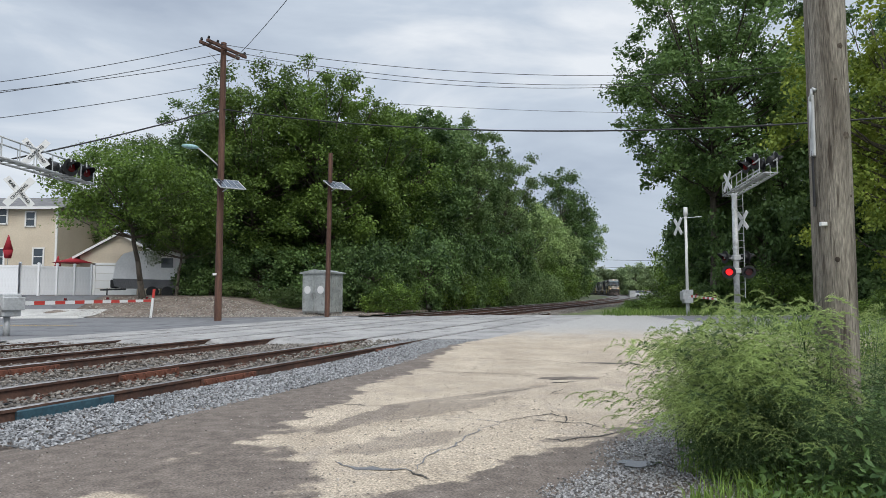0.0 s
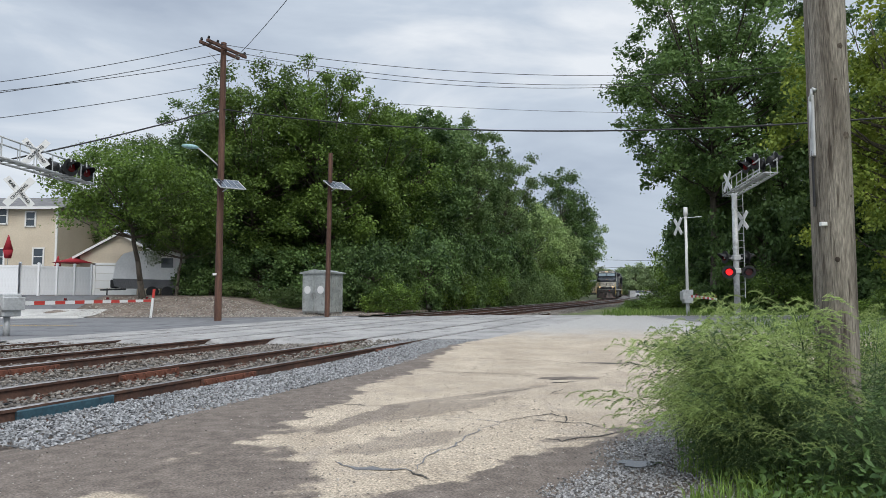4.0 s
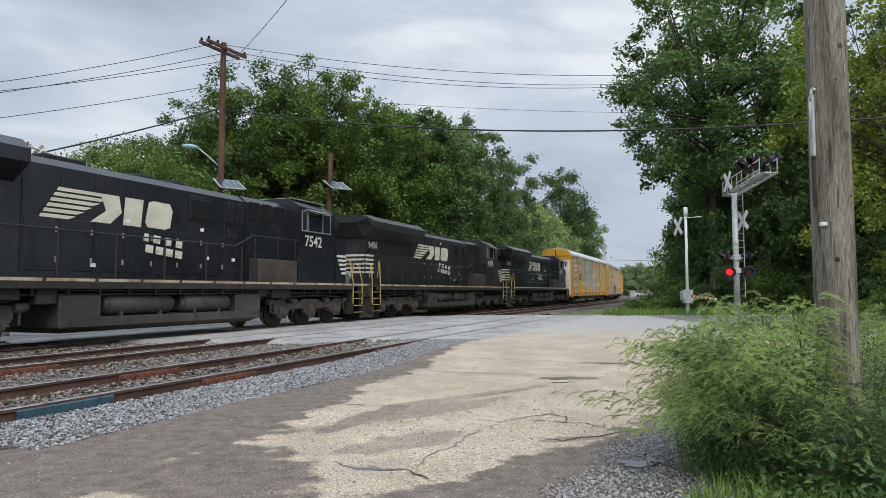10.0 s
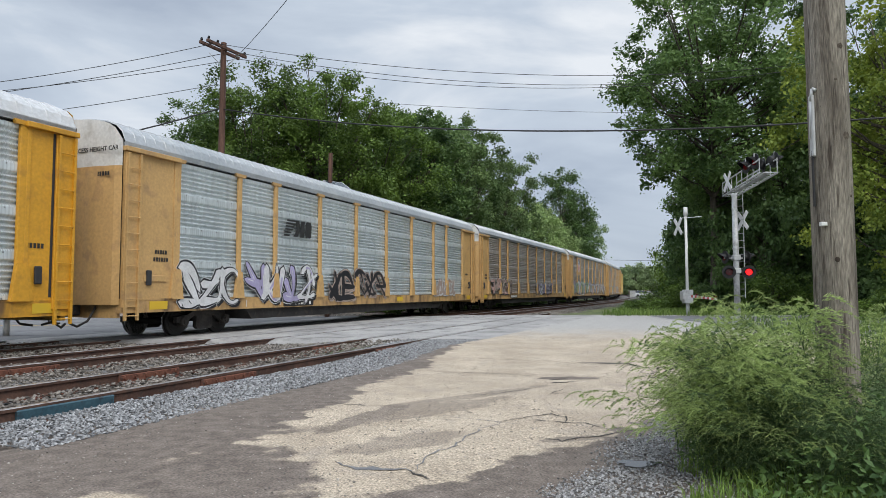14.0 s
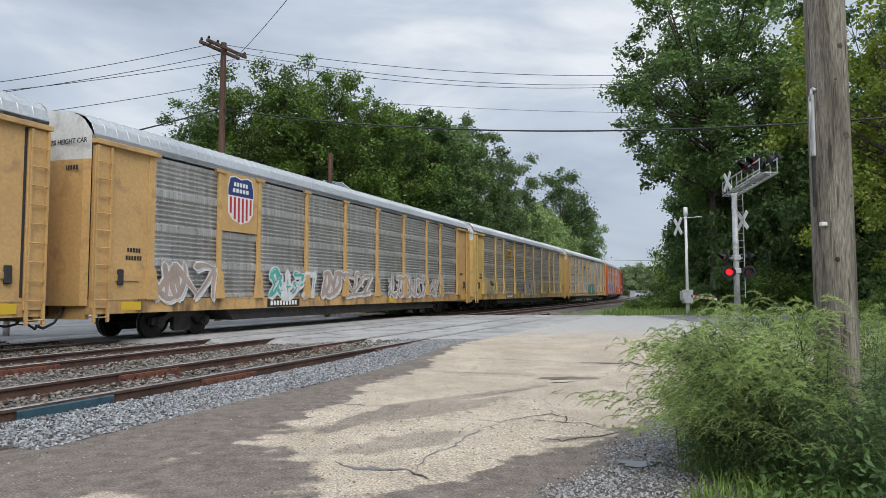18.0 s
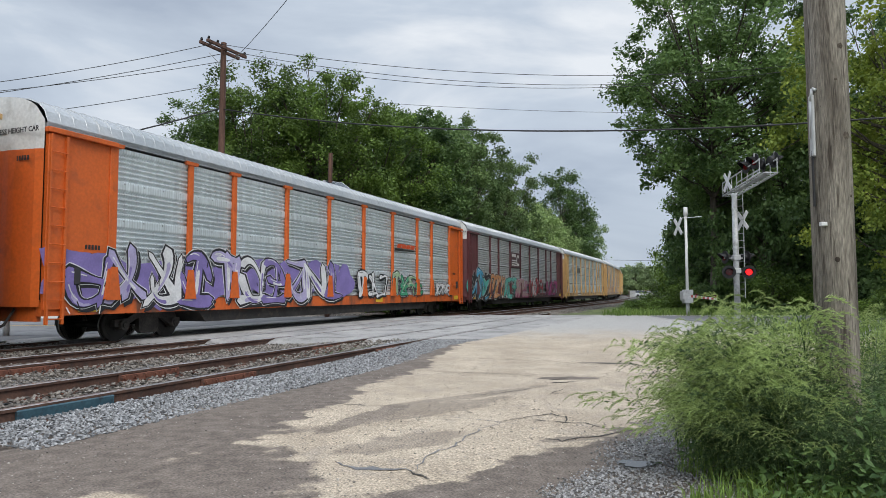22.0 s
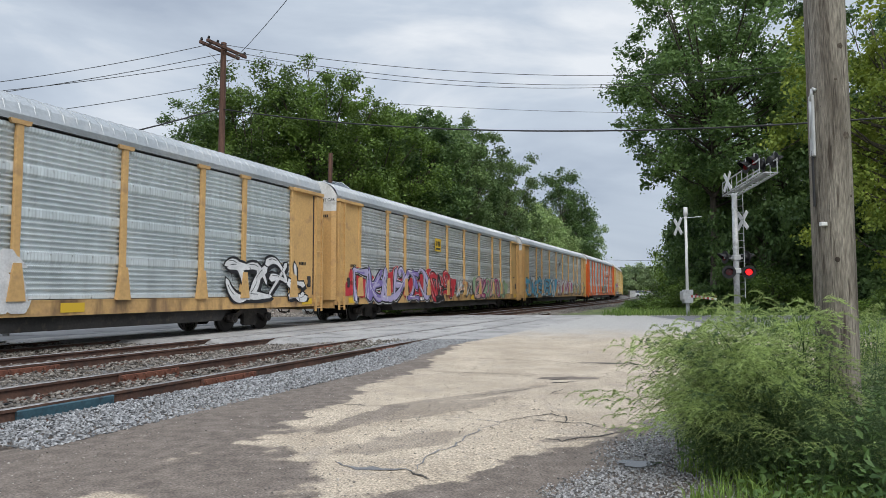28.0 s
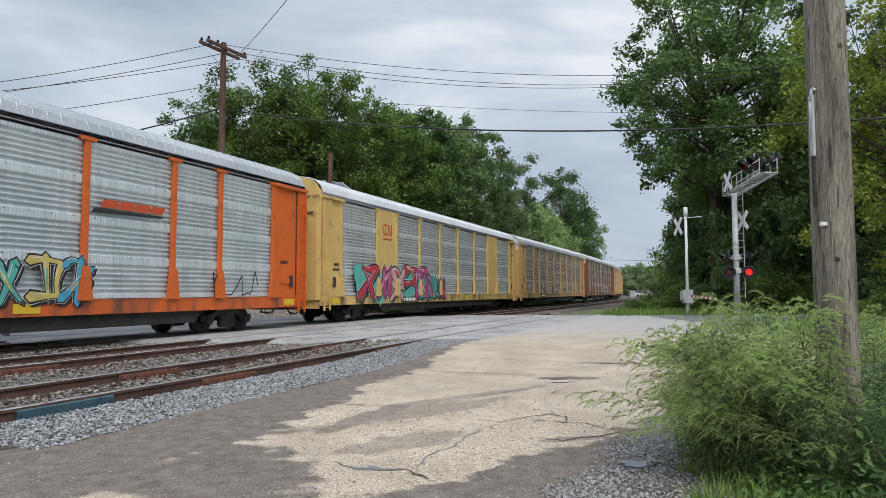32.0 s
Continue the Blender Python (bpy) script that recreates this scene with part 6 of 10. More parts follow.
        v = box(sb, 5.8, 7.0, a, b, 4.30, 4.33)
        for p in v:
            if abs(p.co.y) > 1.7:
                p.co.z -= 0.10
        part("sunshade", cached(("shade", sg), lambda sb=sb: mesh_of(sb, "sunshade", M_STEEL)), None, lo, "grey metal sunshade over the side window")
        mb = bmesh.new()
        pipe(mb, [(7.5, sg * 1.5, 4.0), (7.55, sg * 1.72, 3.98)], 0.012, 5)
        box(mb, 7.5, 7.54, sg * 1.72 - 0.08, sg * 1.72 + 0.08, 3.72, 4.1)
        part("mirror", cached(("mirror", sg), lambda mb=mb: mesh_of(mb, "mirror", M_GRILLE)), None, lo)
        tx = part("road_number", cached(("num", number), lambda: text_mesh(number, 0.56, M_CREAM)), None, lo, "white road number")
        tx.matrix_basis = side_place(6.35, 1.505, 3.13, sg)
        lb = bmesh.new()
        a, b = sorted((sg * 1.49, sg * 1.512))
        for z in np.arange(1.95, 2.5, 0.07):
            box(lb, 6.2, 6.75, a, b, z, z + 0.035)
        box(lb, 5.3, 7.7, a, b, 2.74, 2.76)
        part("louvre", cached(("louvre", sg), lambda lb=lb: mesh_of(lb, "louvre", M_GRILLE)), None, lo)

    # equipment cabin behind the cab
    def aux():
        bm = bmesh.new()
        if aux_end < 2:
            box(bm, aux_end, 5.42, -1.46, 1.46, 1.6, 3.60, 0.03)
            box(bm, aux_end, 5.42, -1.40, 1.40, 3.60, 4.42, 0.05)
        else:
            loft(bm, [[(x, -1.06, 1.56), (x, 1.06, 1.56), (x, 1.06, 4.25), (x, 0.8, 4.47), (x, -0.8, 4.47), (x, -1.06, 4.25)] for x in (aux_end, 5.42)])
        return mesh_of(bm, "equipment_cabin", paint_m)
    part("equipment_cabin", cached(("aux", aux_end, dk), aux), None, lo)
    if aux_end > 2:
        def battery_box():
            bm = bmesh.new()
            box(bm, aux_end + 0.2, 5.41, -1.47, 1.47, 1.58, 2.38, 0.03)
            for k in range(3):
                box(bm, 3.6 + 0.62 * k, 4.1 + 0.62 * k, -1.48, 1.48, 1.75, 2.2)
            return mesh_of(bm, "battery_box", M_SILLDUST)
        part("battery_box", cached("battery_box", battery_box), None, lo, "brown-dusted box beside the walkway")
        if number == "7542":
            rp = bmesh.new()
            box(rp, 5.5, 7.66, -1.12, 1.12, 4.69, 4.725, 0.01)
            part("cab_roof", rp, M_STEEL, lo, "pale grey cab roof")
    for sg in (1, -1):
        def grilles(sg=sg):
            bm = bmesh.new()
            side = 1.40 if aux_end < 2 else 1.06
            a, b = sorted((sg * (side - 0.005), sg * (side + 0.025)))
            w = (5.3 - aux_end - 0.2) / 3
            for k in range(3):
                x0 = aux_end + 0.15 + k * w
                for z in np.arange(3.72, 4.28, 0.075):
                    box(bm, x0, x0 + w - 0.14, a, b, z, z + 0.04)
            return mesh_of(bm, "intake_grille", M_GRILLE)
        part("intake_grille", cached(("grille", sg, aux_end), grilles), None, lo, "black louvred air intake")
        def toprail(sg=sg):
            bm = bmesh.new()
            if aux_end > 2:
                pipe(bm, [(aux_end - 0.2, sg * 1.44, 3.12), (5.42, sg * 1.47, 3.12)], 0.022, 6)
                for u in (aux_end, 4.3, 5.3):
                    rod(bm, (u, sg * 1.44, 2.36 if u > aux_end else 1.56), (u, sg * 1.44, 3.12), 0.02, 5)
                return mesh_of(bm, "grab_rail", M_RAILING)
            pipe(bm, [(aux_end + 0.1, sg * 1.45, 4.40), (5.3, sg * 1.45, 4.52)], 0.02, 5)
            pipe(bm, [(aux_end + 0.1, sg * 1.47, 4.08), (5.3, sg * 1.47, 4.08)], 0.02, 5)
            for u in np.linspace(aux_end + 0.1, 5.3, 5):
                rod(bm, (u, sg * 1.46, 3.62), (u, sg * 1.46, 4.46), 0.018, 5)
            for u in np.linspace(aux_end + 0.3, 5.2, 4):
                box(bm, u - 0.01, u + 0.01, min(sg * 1.46, sg * 1.475), max(sg * 1.46, sg * 1.475), 1.7, 3.5)
            return mesh_of(bm, "grab_rail", M_RAILING)
        part("grab_rail", cached(("toprail", sg, aux_end), toprail), None, lo)

    # engine hood
    def hood():
        bm = bmesh.new()
        w = 1.02
        loft(bm, [[(x, -w, 1.56), (x, w, 1.56), (x, w, 4.25), (x, w - 0.25, 4.45), (x, -w + 0.25, 4.45), (x, -w, 4.25)] for x in (aux_end + 0.02, -4.6)])
        return mesh_of(bm, "engine_hood", paint_m)
    part("engine_hood", cached(("hood", aux_end, dk), hood), None, lo)
    def hood_seam():
        bm = bmesh.new()
        box(bm, -0.012, 0.012, 0.0, 0.014, 1.7, 4.12)
        return mesh_of(bm, "hood_seam", M_GRILLE)
    for sg in (1, -1):
        for u in np.arange(-4.3, aux_end - 0.2, 0.92):
            d = part("hood_seam", cached("hood_seam", hood_seam), None, lo)
            d.matrix_basis = pose(u, sg * 1.02, 0, 0, 0, 0 if sg > 0 else 180)
    def access_door():
        bm = bmesh.new()
        box(bm, -0.40, 0.40, -0.01, 0.018, 1.78, 3.02, 0.008)
        box(bm, -0.33, 0.33, 0.018, 0.024, 1.86, 2.94, 0.004)
        return mesh_of(bm, "access_door", paint_m)

    def latch():
        bm = bmesh.new()
        box(bm, -0.03, 0.03, 0.024, 0.05, -0.07, 0.07, 0.006)
        return mesh_of(bm, "latch", M_STEEL)

    def notice():
        bm = bmesh.new()
        box(bm, -0.075, 0.075, 0.02, 0.026, -0.05, 0.05)
        return mesh_of(bm, "notice", M_INKW)
    n_rng = random.Random(len(label) + int(aux_end * 10))
    for sg in (1, -1):
        turn = 0 if sg > 0 else 180
        for u in np.arange(-3.84, aux_end - 0.6, 0.92):
            d = part("access_door", cached(("access", dk), access_door), None, lo)
            d.matrix_basis = pose(u, sg * 1.02, 0, 0, 0, turn)
            for z in (2.05, 2.75):
                h = part("latch", cached("latch", latch), None, d)
                h.matrix_basis = pose(-0.36, 0, z)
        for _ in range(5):
            q = part("notice", cached("notice", notice), None, lo, "small white notice")
            q.matrix_basis = pose(n_rng.uniform(-4.2, aux_end - 0.3), sg * 1.026, n_rng.choice((3.15, 2.3, 1.95, 4.0)), 0, 0, turn)
        if aux_end > 2:
            for x0, x1 in ((0.62, 1.55), (2.1, 2.6), (2.72, 3.06)):
                def intake(x0=x0, x1=x1):
                    bm = bmesh.new()
                    a, b = sorted((sg * 1.01, sg * 1.05))
                    box(bm, x0, x1, a, b, 3.42, 4.14, 0.01)
                    box(bm, x0 + 0.05, x1 - 0.05, a - 0.012 * (sg < 0), b + 0.012 * (sg > 0), 3.48, 4.08, 0.004, mi=1)
                    for z in np.arange(3.5, 4.05, 0.07):
                        box(bm, x0 + 0.06, x1 - 0.06, a - 0.03 * (sg < 0), b + 0.03 * (sg > 0), z, z + 0.02, mi=1)
                    return mesh_of(bm, "intake_box", [paint_m, M_GRILLE])
                part("intake_box", cached(("intake_box", sg, x0, dk), intake), None, lo, "black louvred air intake box")
    def roof_fan():
        bm = bmesh.new()
        rod(bm, (0, 0, 0), (0, 0, 0.16), 0.52, 20)
        rod(bm, (0, 0, 0.16), (0, 0, 0.19), 0.40, 20)
        return mesh_of(bm, "roof_fan", M_GRILLE)
    for u in (-0.4, 0.8):
        fn = part("roof_fan", cached("roof_fan", roof_fan), None, lo)
        fn.matrix_basis = pose(u, 0, 4.44)

    def roof_pipe():
        bm = bmesh.new()
        pipe(bm, [(-4.2, 0.62, 4.50), (-1.2, 0.62, 4.50), (-0.9, 0.62, 4.62), (1.4, 0.62, 4.62)], 0.05, 8)
        for u in (-3.6, -2.4, -1.5, -0.2, 1.0):
            rod(bm, (u, 0.62, 4.40), (u, 0.62, 4.62), 0.035, 6)
        return mesh_of(bm, "roof_pipe", M_TRUCKD)
    part("roof_pipe", cached("roof_pipe", roof_pipe), None, lo)

    def stack():
        bm = bmesh.new()
        box(bm, -3.4, -2.2, -0.4, 0.4, 4.44, 4.66, 0.04)
        return mesh_of(bm, "exhaust_stack", M_GRILLE)
    part("exhaust_stack", cached("stack", stack), None, lo)
    # radiator end with its overhanging wings
    def radiator():
        bm = bmesh.new()
        w = 1.02
        box(bm, -9.75, -4.6, -w, w, 1.56, 4.0)
        return mesh_of(bm, "radiator_cabin", paint_m)
    part("radiator_cabin", cached(("rad", dk), radiator), None, lo)
    def wing():
        bm = bmesh.new()
        prof = [(-1.02, 3.72), (1.02, 3.72), (1.55, 4.12), (1.55, 4.42), (1.25, 4.66), (-1.25, 4.66), (-1.55, 4.42), (-1.55, 4.12)]
        loft(bm, [[(x, y, z) for y, z in prof] for x in (-4.5, -9.9)] + [[(-10.35, 0.9 * y, 4.66 - (4.66 - z) * 0.35) for y, z in prof]])
        return mesh_of(bm, "radiator_wing", paint_m)
    part("radiator_wing", cached(("wing", dk), wing), None, lo, "overhanging radiator roof")
    def rgrille(sg):
        bm = bmesh.new()
        for x0 in (-9.5, -7.9, -6.3):
            a, b = sorted((sg * 1.015, sg * 1.035))
            box(bm, x0, x0 + 1.4, a, b, 3.1, 3.66)
        return mesh_of(bm, "radiator_grille", M_GRILLE)
    for sg in (1, -1):
        part("radiator_grille", cached(("rgrille", sg), lambda sg=sg: rgrille(sg)), None, lo)
        def door():
            bm = bmesh.new()
            box(bm, -0.30, 0.30, -0.012, 0.028, 1.72, 2.95, 0.01)
            for z in (1.95, 2.3, 2.65):
                box(bm, -0.2, -0.02, 0.02, 0.036, z, z + 0.24)
            box(bm, 0.12, 0.24, 0.02, 0.036, 1.85, 2.85)
            return mesh_of(bm, "hood_door", paint_m)
        for u in (-5.2, -5.9, -6.6, -7.3, -8.0, -8.7):
            d = part("hood_door", cached(("hdoor", dk), door), None, lo)
            d.matrix_basis = pose(u, sg * 1.02, 0, 0, 0, 0 if sg > 0 else 180)
        em = part("emblem", cached(("emblem", "stripes_light"), lambda: emblem("stripes_light")), None, lo, "white striped emblem")
        em.matrix_basis = side_place(emb_x, 1.036, 3.42, sg) @ Matrix.Diagonal((1.62 if number == "9456" else 1.36, 0.78, 1, 1))
        for zz, n in ((2.78, 7), (2.48, 8)):
            w = part("lettering", cached(("rrbars", n), lambda n=n: bars_mesh([(-0.62 + (i + 0.1) * 1.3 / n + 0.03 * (n == 7), -0.62 + (i + 0.85) * 1.3 / n, -0.11, 0.11) for i in range(n)], M_CREAM)), None, lo, "row of white letter blocks")
            w.matrix_basis = side_place(emb_x, 1.036, zz, sg) @ Matrix(((1.9, 0.25, 0, 0.75), (0, 0.95, 0, 0), (0, 0, 1, 0), (0, 0, 0, 1)))
        rn = part("rear_number", cached(("rnum", number), lambda: text_mesh(number, 0.42, M_CREAM)), None, lo, "white road number")
        rn.matrix_basis = side_place(-9.1, 1.04, 3.38, sg)
        for k in range(5):
            sb = bmesh.new()
            a, b = sorted((sg * 1.025, sg * 1.034))
            box(sb, -9.75, -8.55 + 0.05 * k, a, b, 2.86 - 0.19 * k, 2.95 - 0.19 * k)
            part("hood_stripe", cached(("hstripe", sg, k), lambda sb=sb: mesh_of(sb, "hood_stripe", M_CREAM)), None, lo, "white stripe at the hood's end")
        # walkway handrail
        def handrail(sg=sg):
            bm = bmesh.new()
            y = sg * 1.46
            end = aux_end - 0.15
            pipe(bm, [(-9.55, y, 1.56), (-9.6, y, 2.65), (-9.3, y, 2.72), (end - 0.8, y, 2.72), (end, y, 3.1 if aux_end > 2 else 2.72)], 0.022, 6)
            for u in np.arange(-8.4, end, 1.55):
                rod(bm, (u, y, 1.5), (u, y, 2.72), 0.026, 6)
            return mesh_of(bm, "handrail", M_RAILING)
        part("handrail", cached(("handrail", sg, aux_end), handrail), None, lo)
        # end steps with yellow rails
        for e in (1, -1):
            def steps_mesh(sg=sg, e=e):
                bm = bmesh.new()
                x = e * 9.62
                a, b = sorted((sg * 1.02, sg * 1.5))
                box(bm, x - 0.37, x - 0.35, a, b, 0.35, 1.5)
                box(bm, x + 0.35, x + 0.37, a, b, 0.35, 1.5)
                a, b = sorted((sg * 1.0, sg * 1.03))
                box(bm, x - 0.36, x + 0.36, a, b, 0.35, 1.5)
                return mesh_of(bm, "step_well", M_BLACK)
            sw = part("step_well", cached(("steps", sg, e), steps_mesh), None, lo, "black step well")
            for k in range(4):
                def tread(sg=sg, e=e, k=k):
                    bm = bmesh.new()
                    a, b = sorted((sg * 1.02, sg * 1.52))
                    box(bm, e * 9.62 - 0.34, e * 9.62 + 0.34, a, b, 0.40 + 0.28 * k, 0.43 + 0.28 * k)
                    a, b = sorted((sg * 1.52, sg * 1.53))
                    box(bm, e * 9.62 - 0.34, e * 9.62 + 0.34, a, b, 0.405 + 0.28 * k, 0.43 + 0.28 * k, mi=1)
                    return mesh_of(bm, "step", [M_BLACK, M_SAFETY])
                part("step", cached(("tread", sg, e, k), tread), None, sw, "yellow-edged step")
            def grab(sg=sg, e=e):
                bm = bmesh.new()
                y = sg * 1.5
                for x, top in ((e * 9.24, 2.6), (e * 9.98, 2.4)):
                    pipe(bm, [(x, y, 0.75), (x, y, 1.7), (x - e * 0.12, y - sg * 0.1, top), (x - e * 0.3, y - sg * 0.25, top + 0.05), (x - e * 0.3, y - sg * 0.3, 1.9)], 0.022, 6)
                return mesh_of(bm, "step_rail", M_SAFETY)
            part("step_rail", cached(("steprail", sg, e), grab), None, lo, "yellow bent handrail")

    # ends: plow, coupler, hoses, rail across
    for e in (1, -1):
        def plow(e=e):
            bm = bmesh.new()
            ring = lambda y, x0, x1: [(e * x0, y, 1.02), (e * (x0 + 0.05), y, 1.02), (e * x1, y, 0.14), (e * (x1 - 0.06), y, 0.14)]
            loft(bm, [ring(-1.5, 9.73, 9.90), ring(-0.55, 10.00, 10.30), ring(0.0, 10.08, 10.53), ring(0.55, 10.00, 10.30), ring(1.5, 9.73, 9.90)])
            return mesh_of(bm, "plow", M_PLOW if front_lit and e > 0 else M_BLACK)
        part("plow", cached(("plow", e, front_lit), plow), None, lo, "scraped black snow plow")
        def gear(e=e):
            bm = bmesh.new()
            a, b = sorted((e * 9.78, e * 10.03))
            box(bm, a, b, -1.45, 1.45, 1.02, 1.56, 0.03)
            a, b = sorted((e * 9.98, e * 11.05))
            box(bm, a, b, -0.16, 0.16, 0.70, 1.0, 0.04)
            a, b = sorted((e * 10.80, e * 11.20))
            box(bm, a, b, -0.2, 0.26, 0.66, 1.04, 0.06)
            for y in (-0.8, -0.62, 0.6, 0.78):
                pipe(bm, [(e * 10.03, y, 1.2), (e * 10.20, y * 0.9, 0.85), (e * 10.30, y * 0.75, 0.66)], 0.028, 6)
            for c0, c1, dz in ((-0.95, 0.0, 0.42), (0.0, 0.95, 0.42)):
                pipe(bm, [(e * (10.1 + 0.22 * math.sin(math.pi * k / 10)), c0 + (c1 - c0) * k / 10, 1.40 - dz * math.sin(math.pi * k / 10)) for k in range(11)], 0.02, 6, 1)
            for y in (-1.2, -1.05, 1.0, 1.15):
                pipe(bm, [(e * 10.05, y, 1.3), (e * 10.2, y, 1.0), (e * 10.28, y * 0.95, 0.8)], 0.025, 6)
            box(bm, min(e * 10.02, e * 10.12), max(e * 10.02, e * 10.12), -1.1, -0.5, 1.08, 1.4, 0.02)
            box(bm, min(e * 10.02, e * 10.12), max(e * 10.02, e * 10.12), 0.7, 1.2, 1.08, 1.36, 0.02)
            rod(bm, (e * 10.04, 0.55, 1.42), (e * 10.10, 0.55, 1.42), 0.07, 12, mi=2)
            pipe(bm, [(e * 10.00, -1.0, 1.56), (e * 10.00, -1.0, 2.55), (e * 10.00, -0.35, 2.55)], 0.022, 6)
            pipe(bm, [(e * 10.00, 1.0, 1.56), (e * 10.00, 1.0, 2.55), (e * 10.00, 0.35, 2.55)], 0.022, 6)
            for y in (-0.35, 0.35):
                rod(bm, (e * 10.00, y, 1.56), (e * 10.00, y, 2.55), 0.022, 6)
            a, b = sorted((e * 9.78, e * 10.04))
            box(bm, a, b, -1.3, 1.3, 1.56, 1.62, mi=3)
            return mesh_of(bm, "coupler_gear", [M_BLACK, plain("dark_jumper_cable", (0.06, 0.052, 0.05), 0.6), C_RED, M_STEEL])
        part("coupler_gear", cached(("gear", e), gear), None, lo, "coupler, hoses and cable on the end sill")
    def rear():
        bm = bmesh.new()
        for y in (-0.09, 0.09):
            rod(bm, (-9.75, y + 0.55, 3.4), (-9.83, y + 0.55, 3.4), 0.085, 14)
        for y in (-0.09, 0.09):
            rod(bm, (-9.75, 0.55, 3.5 + y * 2), (-9.84, 0.55, 3.5 + y * 2), 0.085, 14)
        return mesh_of(bm, "rear_lights", M_LAMPW)
    part("rear_lights", cached("rear", rear), None, lo, "round rear lights")
    rb = bmesh.new()
    for k in range(5):
        box(rb, -9.76, -9.752, -0.98, 0.98, 2.86 - 0.19 * k, 2.95 - 0.19 * k)
    part("rear_stripes", cached("rstripes", lambda: mesh_of(rb, "rear_stripes", M_CREAM)), None, lo, "white stripes across the hood's end")

    # fuel tank and reservoirs
    def tank():
        bm = bmesh.new()
        if tank_style == "plain":
            prism(bm, [(-1.42, 0.62), (-1.3, 0.34), (1.3, 0.34), (1.42, 0.62), (1.42, 1.18), (-1.42, 1.18)], -3.3, 3.4, "x")
        else:
            prism(bm, [(-1.0, 0.30), (1.0, 0.30), (1.42, 0.45), (1.42, 0.66), (1.0, 0.70), (-1.0, 0.70), (-1.42, 0.66), (-1.42, 0.45)], -3.3, 3.4, "x")
            for x0, x1 in ((-3.6, -2.5), (2.3, 3.5)):
                box(bm, x0, x1, -1.4, 1.4, 0.42, 1.22, 0.04)
        return mesh_of(bm, "fuel_tank", M_TANKD if tank_style == "plain" else M_TANK)
    part("fuel_tank", cached(("tank", tank_style), tank), None, lo, "dusty dark fuel tank")
    if tank_style != "plain":
        for sg in (1, -1):
            for x0, x1 in ((-2.35, -0.1), (0.15, 2.15)):
                rb2 = bmesh.new()
                y = sg * 1.12
                rod(rb2, (x0 + 0.12, y, 0.96), (x1 - 0.12, y, 0.96), 0.26, 18)
                rod(rb2, (x0, y, 0.96), (x0 + 0.12, y, 0.96), 0.18, 18, 0.26)
                rod(rb2, (x1 - 0.12, y, 0.96), (x1, y, 0.96), 0.26, 18, 0.18)
                for u in (x0 + 0.5, x1 - 0.5):
                    box(rb2, u - 0.04, u + 0.04, min(y - 0.2, y + 0.2), max(y - 0.2, y + 0.2), 0.66, 0.8)
                part("air_reservoir", cached(("res", sg, x0), lambda rb2=rb2: mesh_of(rb2, "air_reservoir", M_TANK)), None, lo, "dusty round air reservoir")
    bl = bmesh.new()
    rod(bl, (3.75, 1.2, 0.86), (3.75, 1.2, 1.16), 0.17, 14, 0.07)
    part("bell", cached("bell", lambda: mesh_of(bl, "bell", M_STEEL)), None, lo)
    hn = bmesh.new()
    for y in (-0.1, 0.1, 0.3):
        rod(hn, (1.2, y, 4.58), (1.55, y, 4.58), 0.03, 8, 0.08)
    rod(hn, (1.25, 0.1, 4.44), (1.25, 0.1, 4.58), 0.03, 6)
    part("horn", cached("horn", lambda: mesh_of(hn, "horn", M_RAILING)), None, lo)
    for u in (-7.1, 7.1):
        loco_truck(lo, u)
    for ob in lo.children:
        if ob.name.split(".")[0] != "truck":
            ob.matrix_basis = Matrix.Diagonal((LONG, 1, 1, 1)) @ ob.matrix_basis
    return lo


LOCO_OBS = [
    locomotive("leading black diesel locomotive with white-striped nose and lit headlights", "4432", 1.6, False, True, "white", "plain", -2.2),
    locomotive("black diesel locomotive coupled backwards with grey cab roof", "7542", 3.1, False, False, "rust", "round", -1.75),
    locomotive("dusty black diesel locomotive coupled backwards", "9456", 3.1, True, False, "rust", "round", -2.2),
    locomotive("black diesel locomotive coupled next to the yellow wagon", "8150", 3.1, False, False, "white", "round", -1.6),
]


# ---------------------------------------------------------------- trees and weeds
L_MAPLE = leafy("maple_leaves", (0.024, 0.052, 0.011), (0.185, 0.285, 0.055), 0.5, 0.25)
L_DARK = leafy("dark_leaves", (0.024, 0.054, 0.020), (0.155, 0.25, 0.075), 0.5, 0.25)
L_LOCUST = leafy("locust_leaves", (0.050, 0.092, 0.032), (0.225, 0.32, 0.115))
L_RIGHT = leafy("fresh_green_leaves", (0.034, 0.072, 0.024), (0.215, 0.335, 0.10), 0.5, 0.3)
# Lightened green: the haze of distance is mixed into the leaf colour.
L_FAR = leafy("distant_leaves", (0.150, 0.206, 0.106), (0.288, 0.362, 0.175))
L_YELLOW = leafy("yellowing_leaves", (0.085, 0.137, 0.024), (0.30, 0.35, 0.06))
L_WILLOW = leafy("pale_willow_leaves", (0.16, 0.24, 0.085), (0.40, 0.52, 0.20))
M_BARK = surf("grey_brown_bark", (0.055, 0.044, 0.034), (0.11, 0.09, 0.07), 0.9, 0, 2, 14, 0.8, 0.02, (0.04, 0.035, 0.028), 0.5, 0, (3, 3, 0.6))


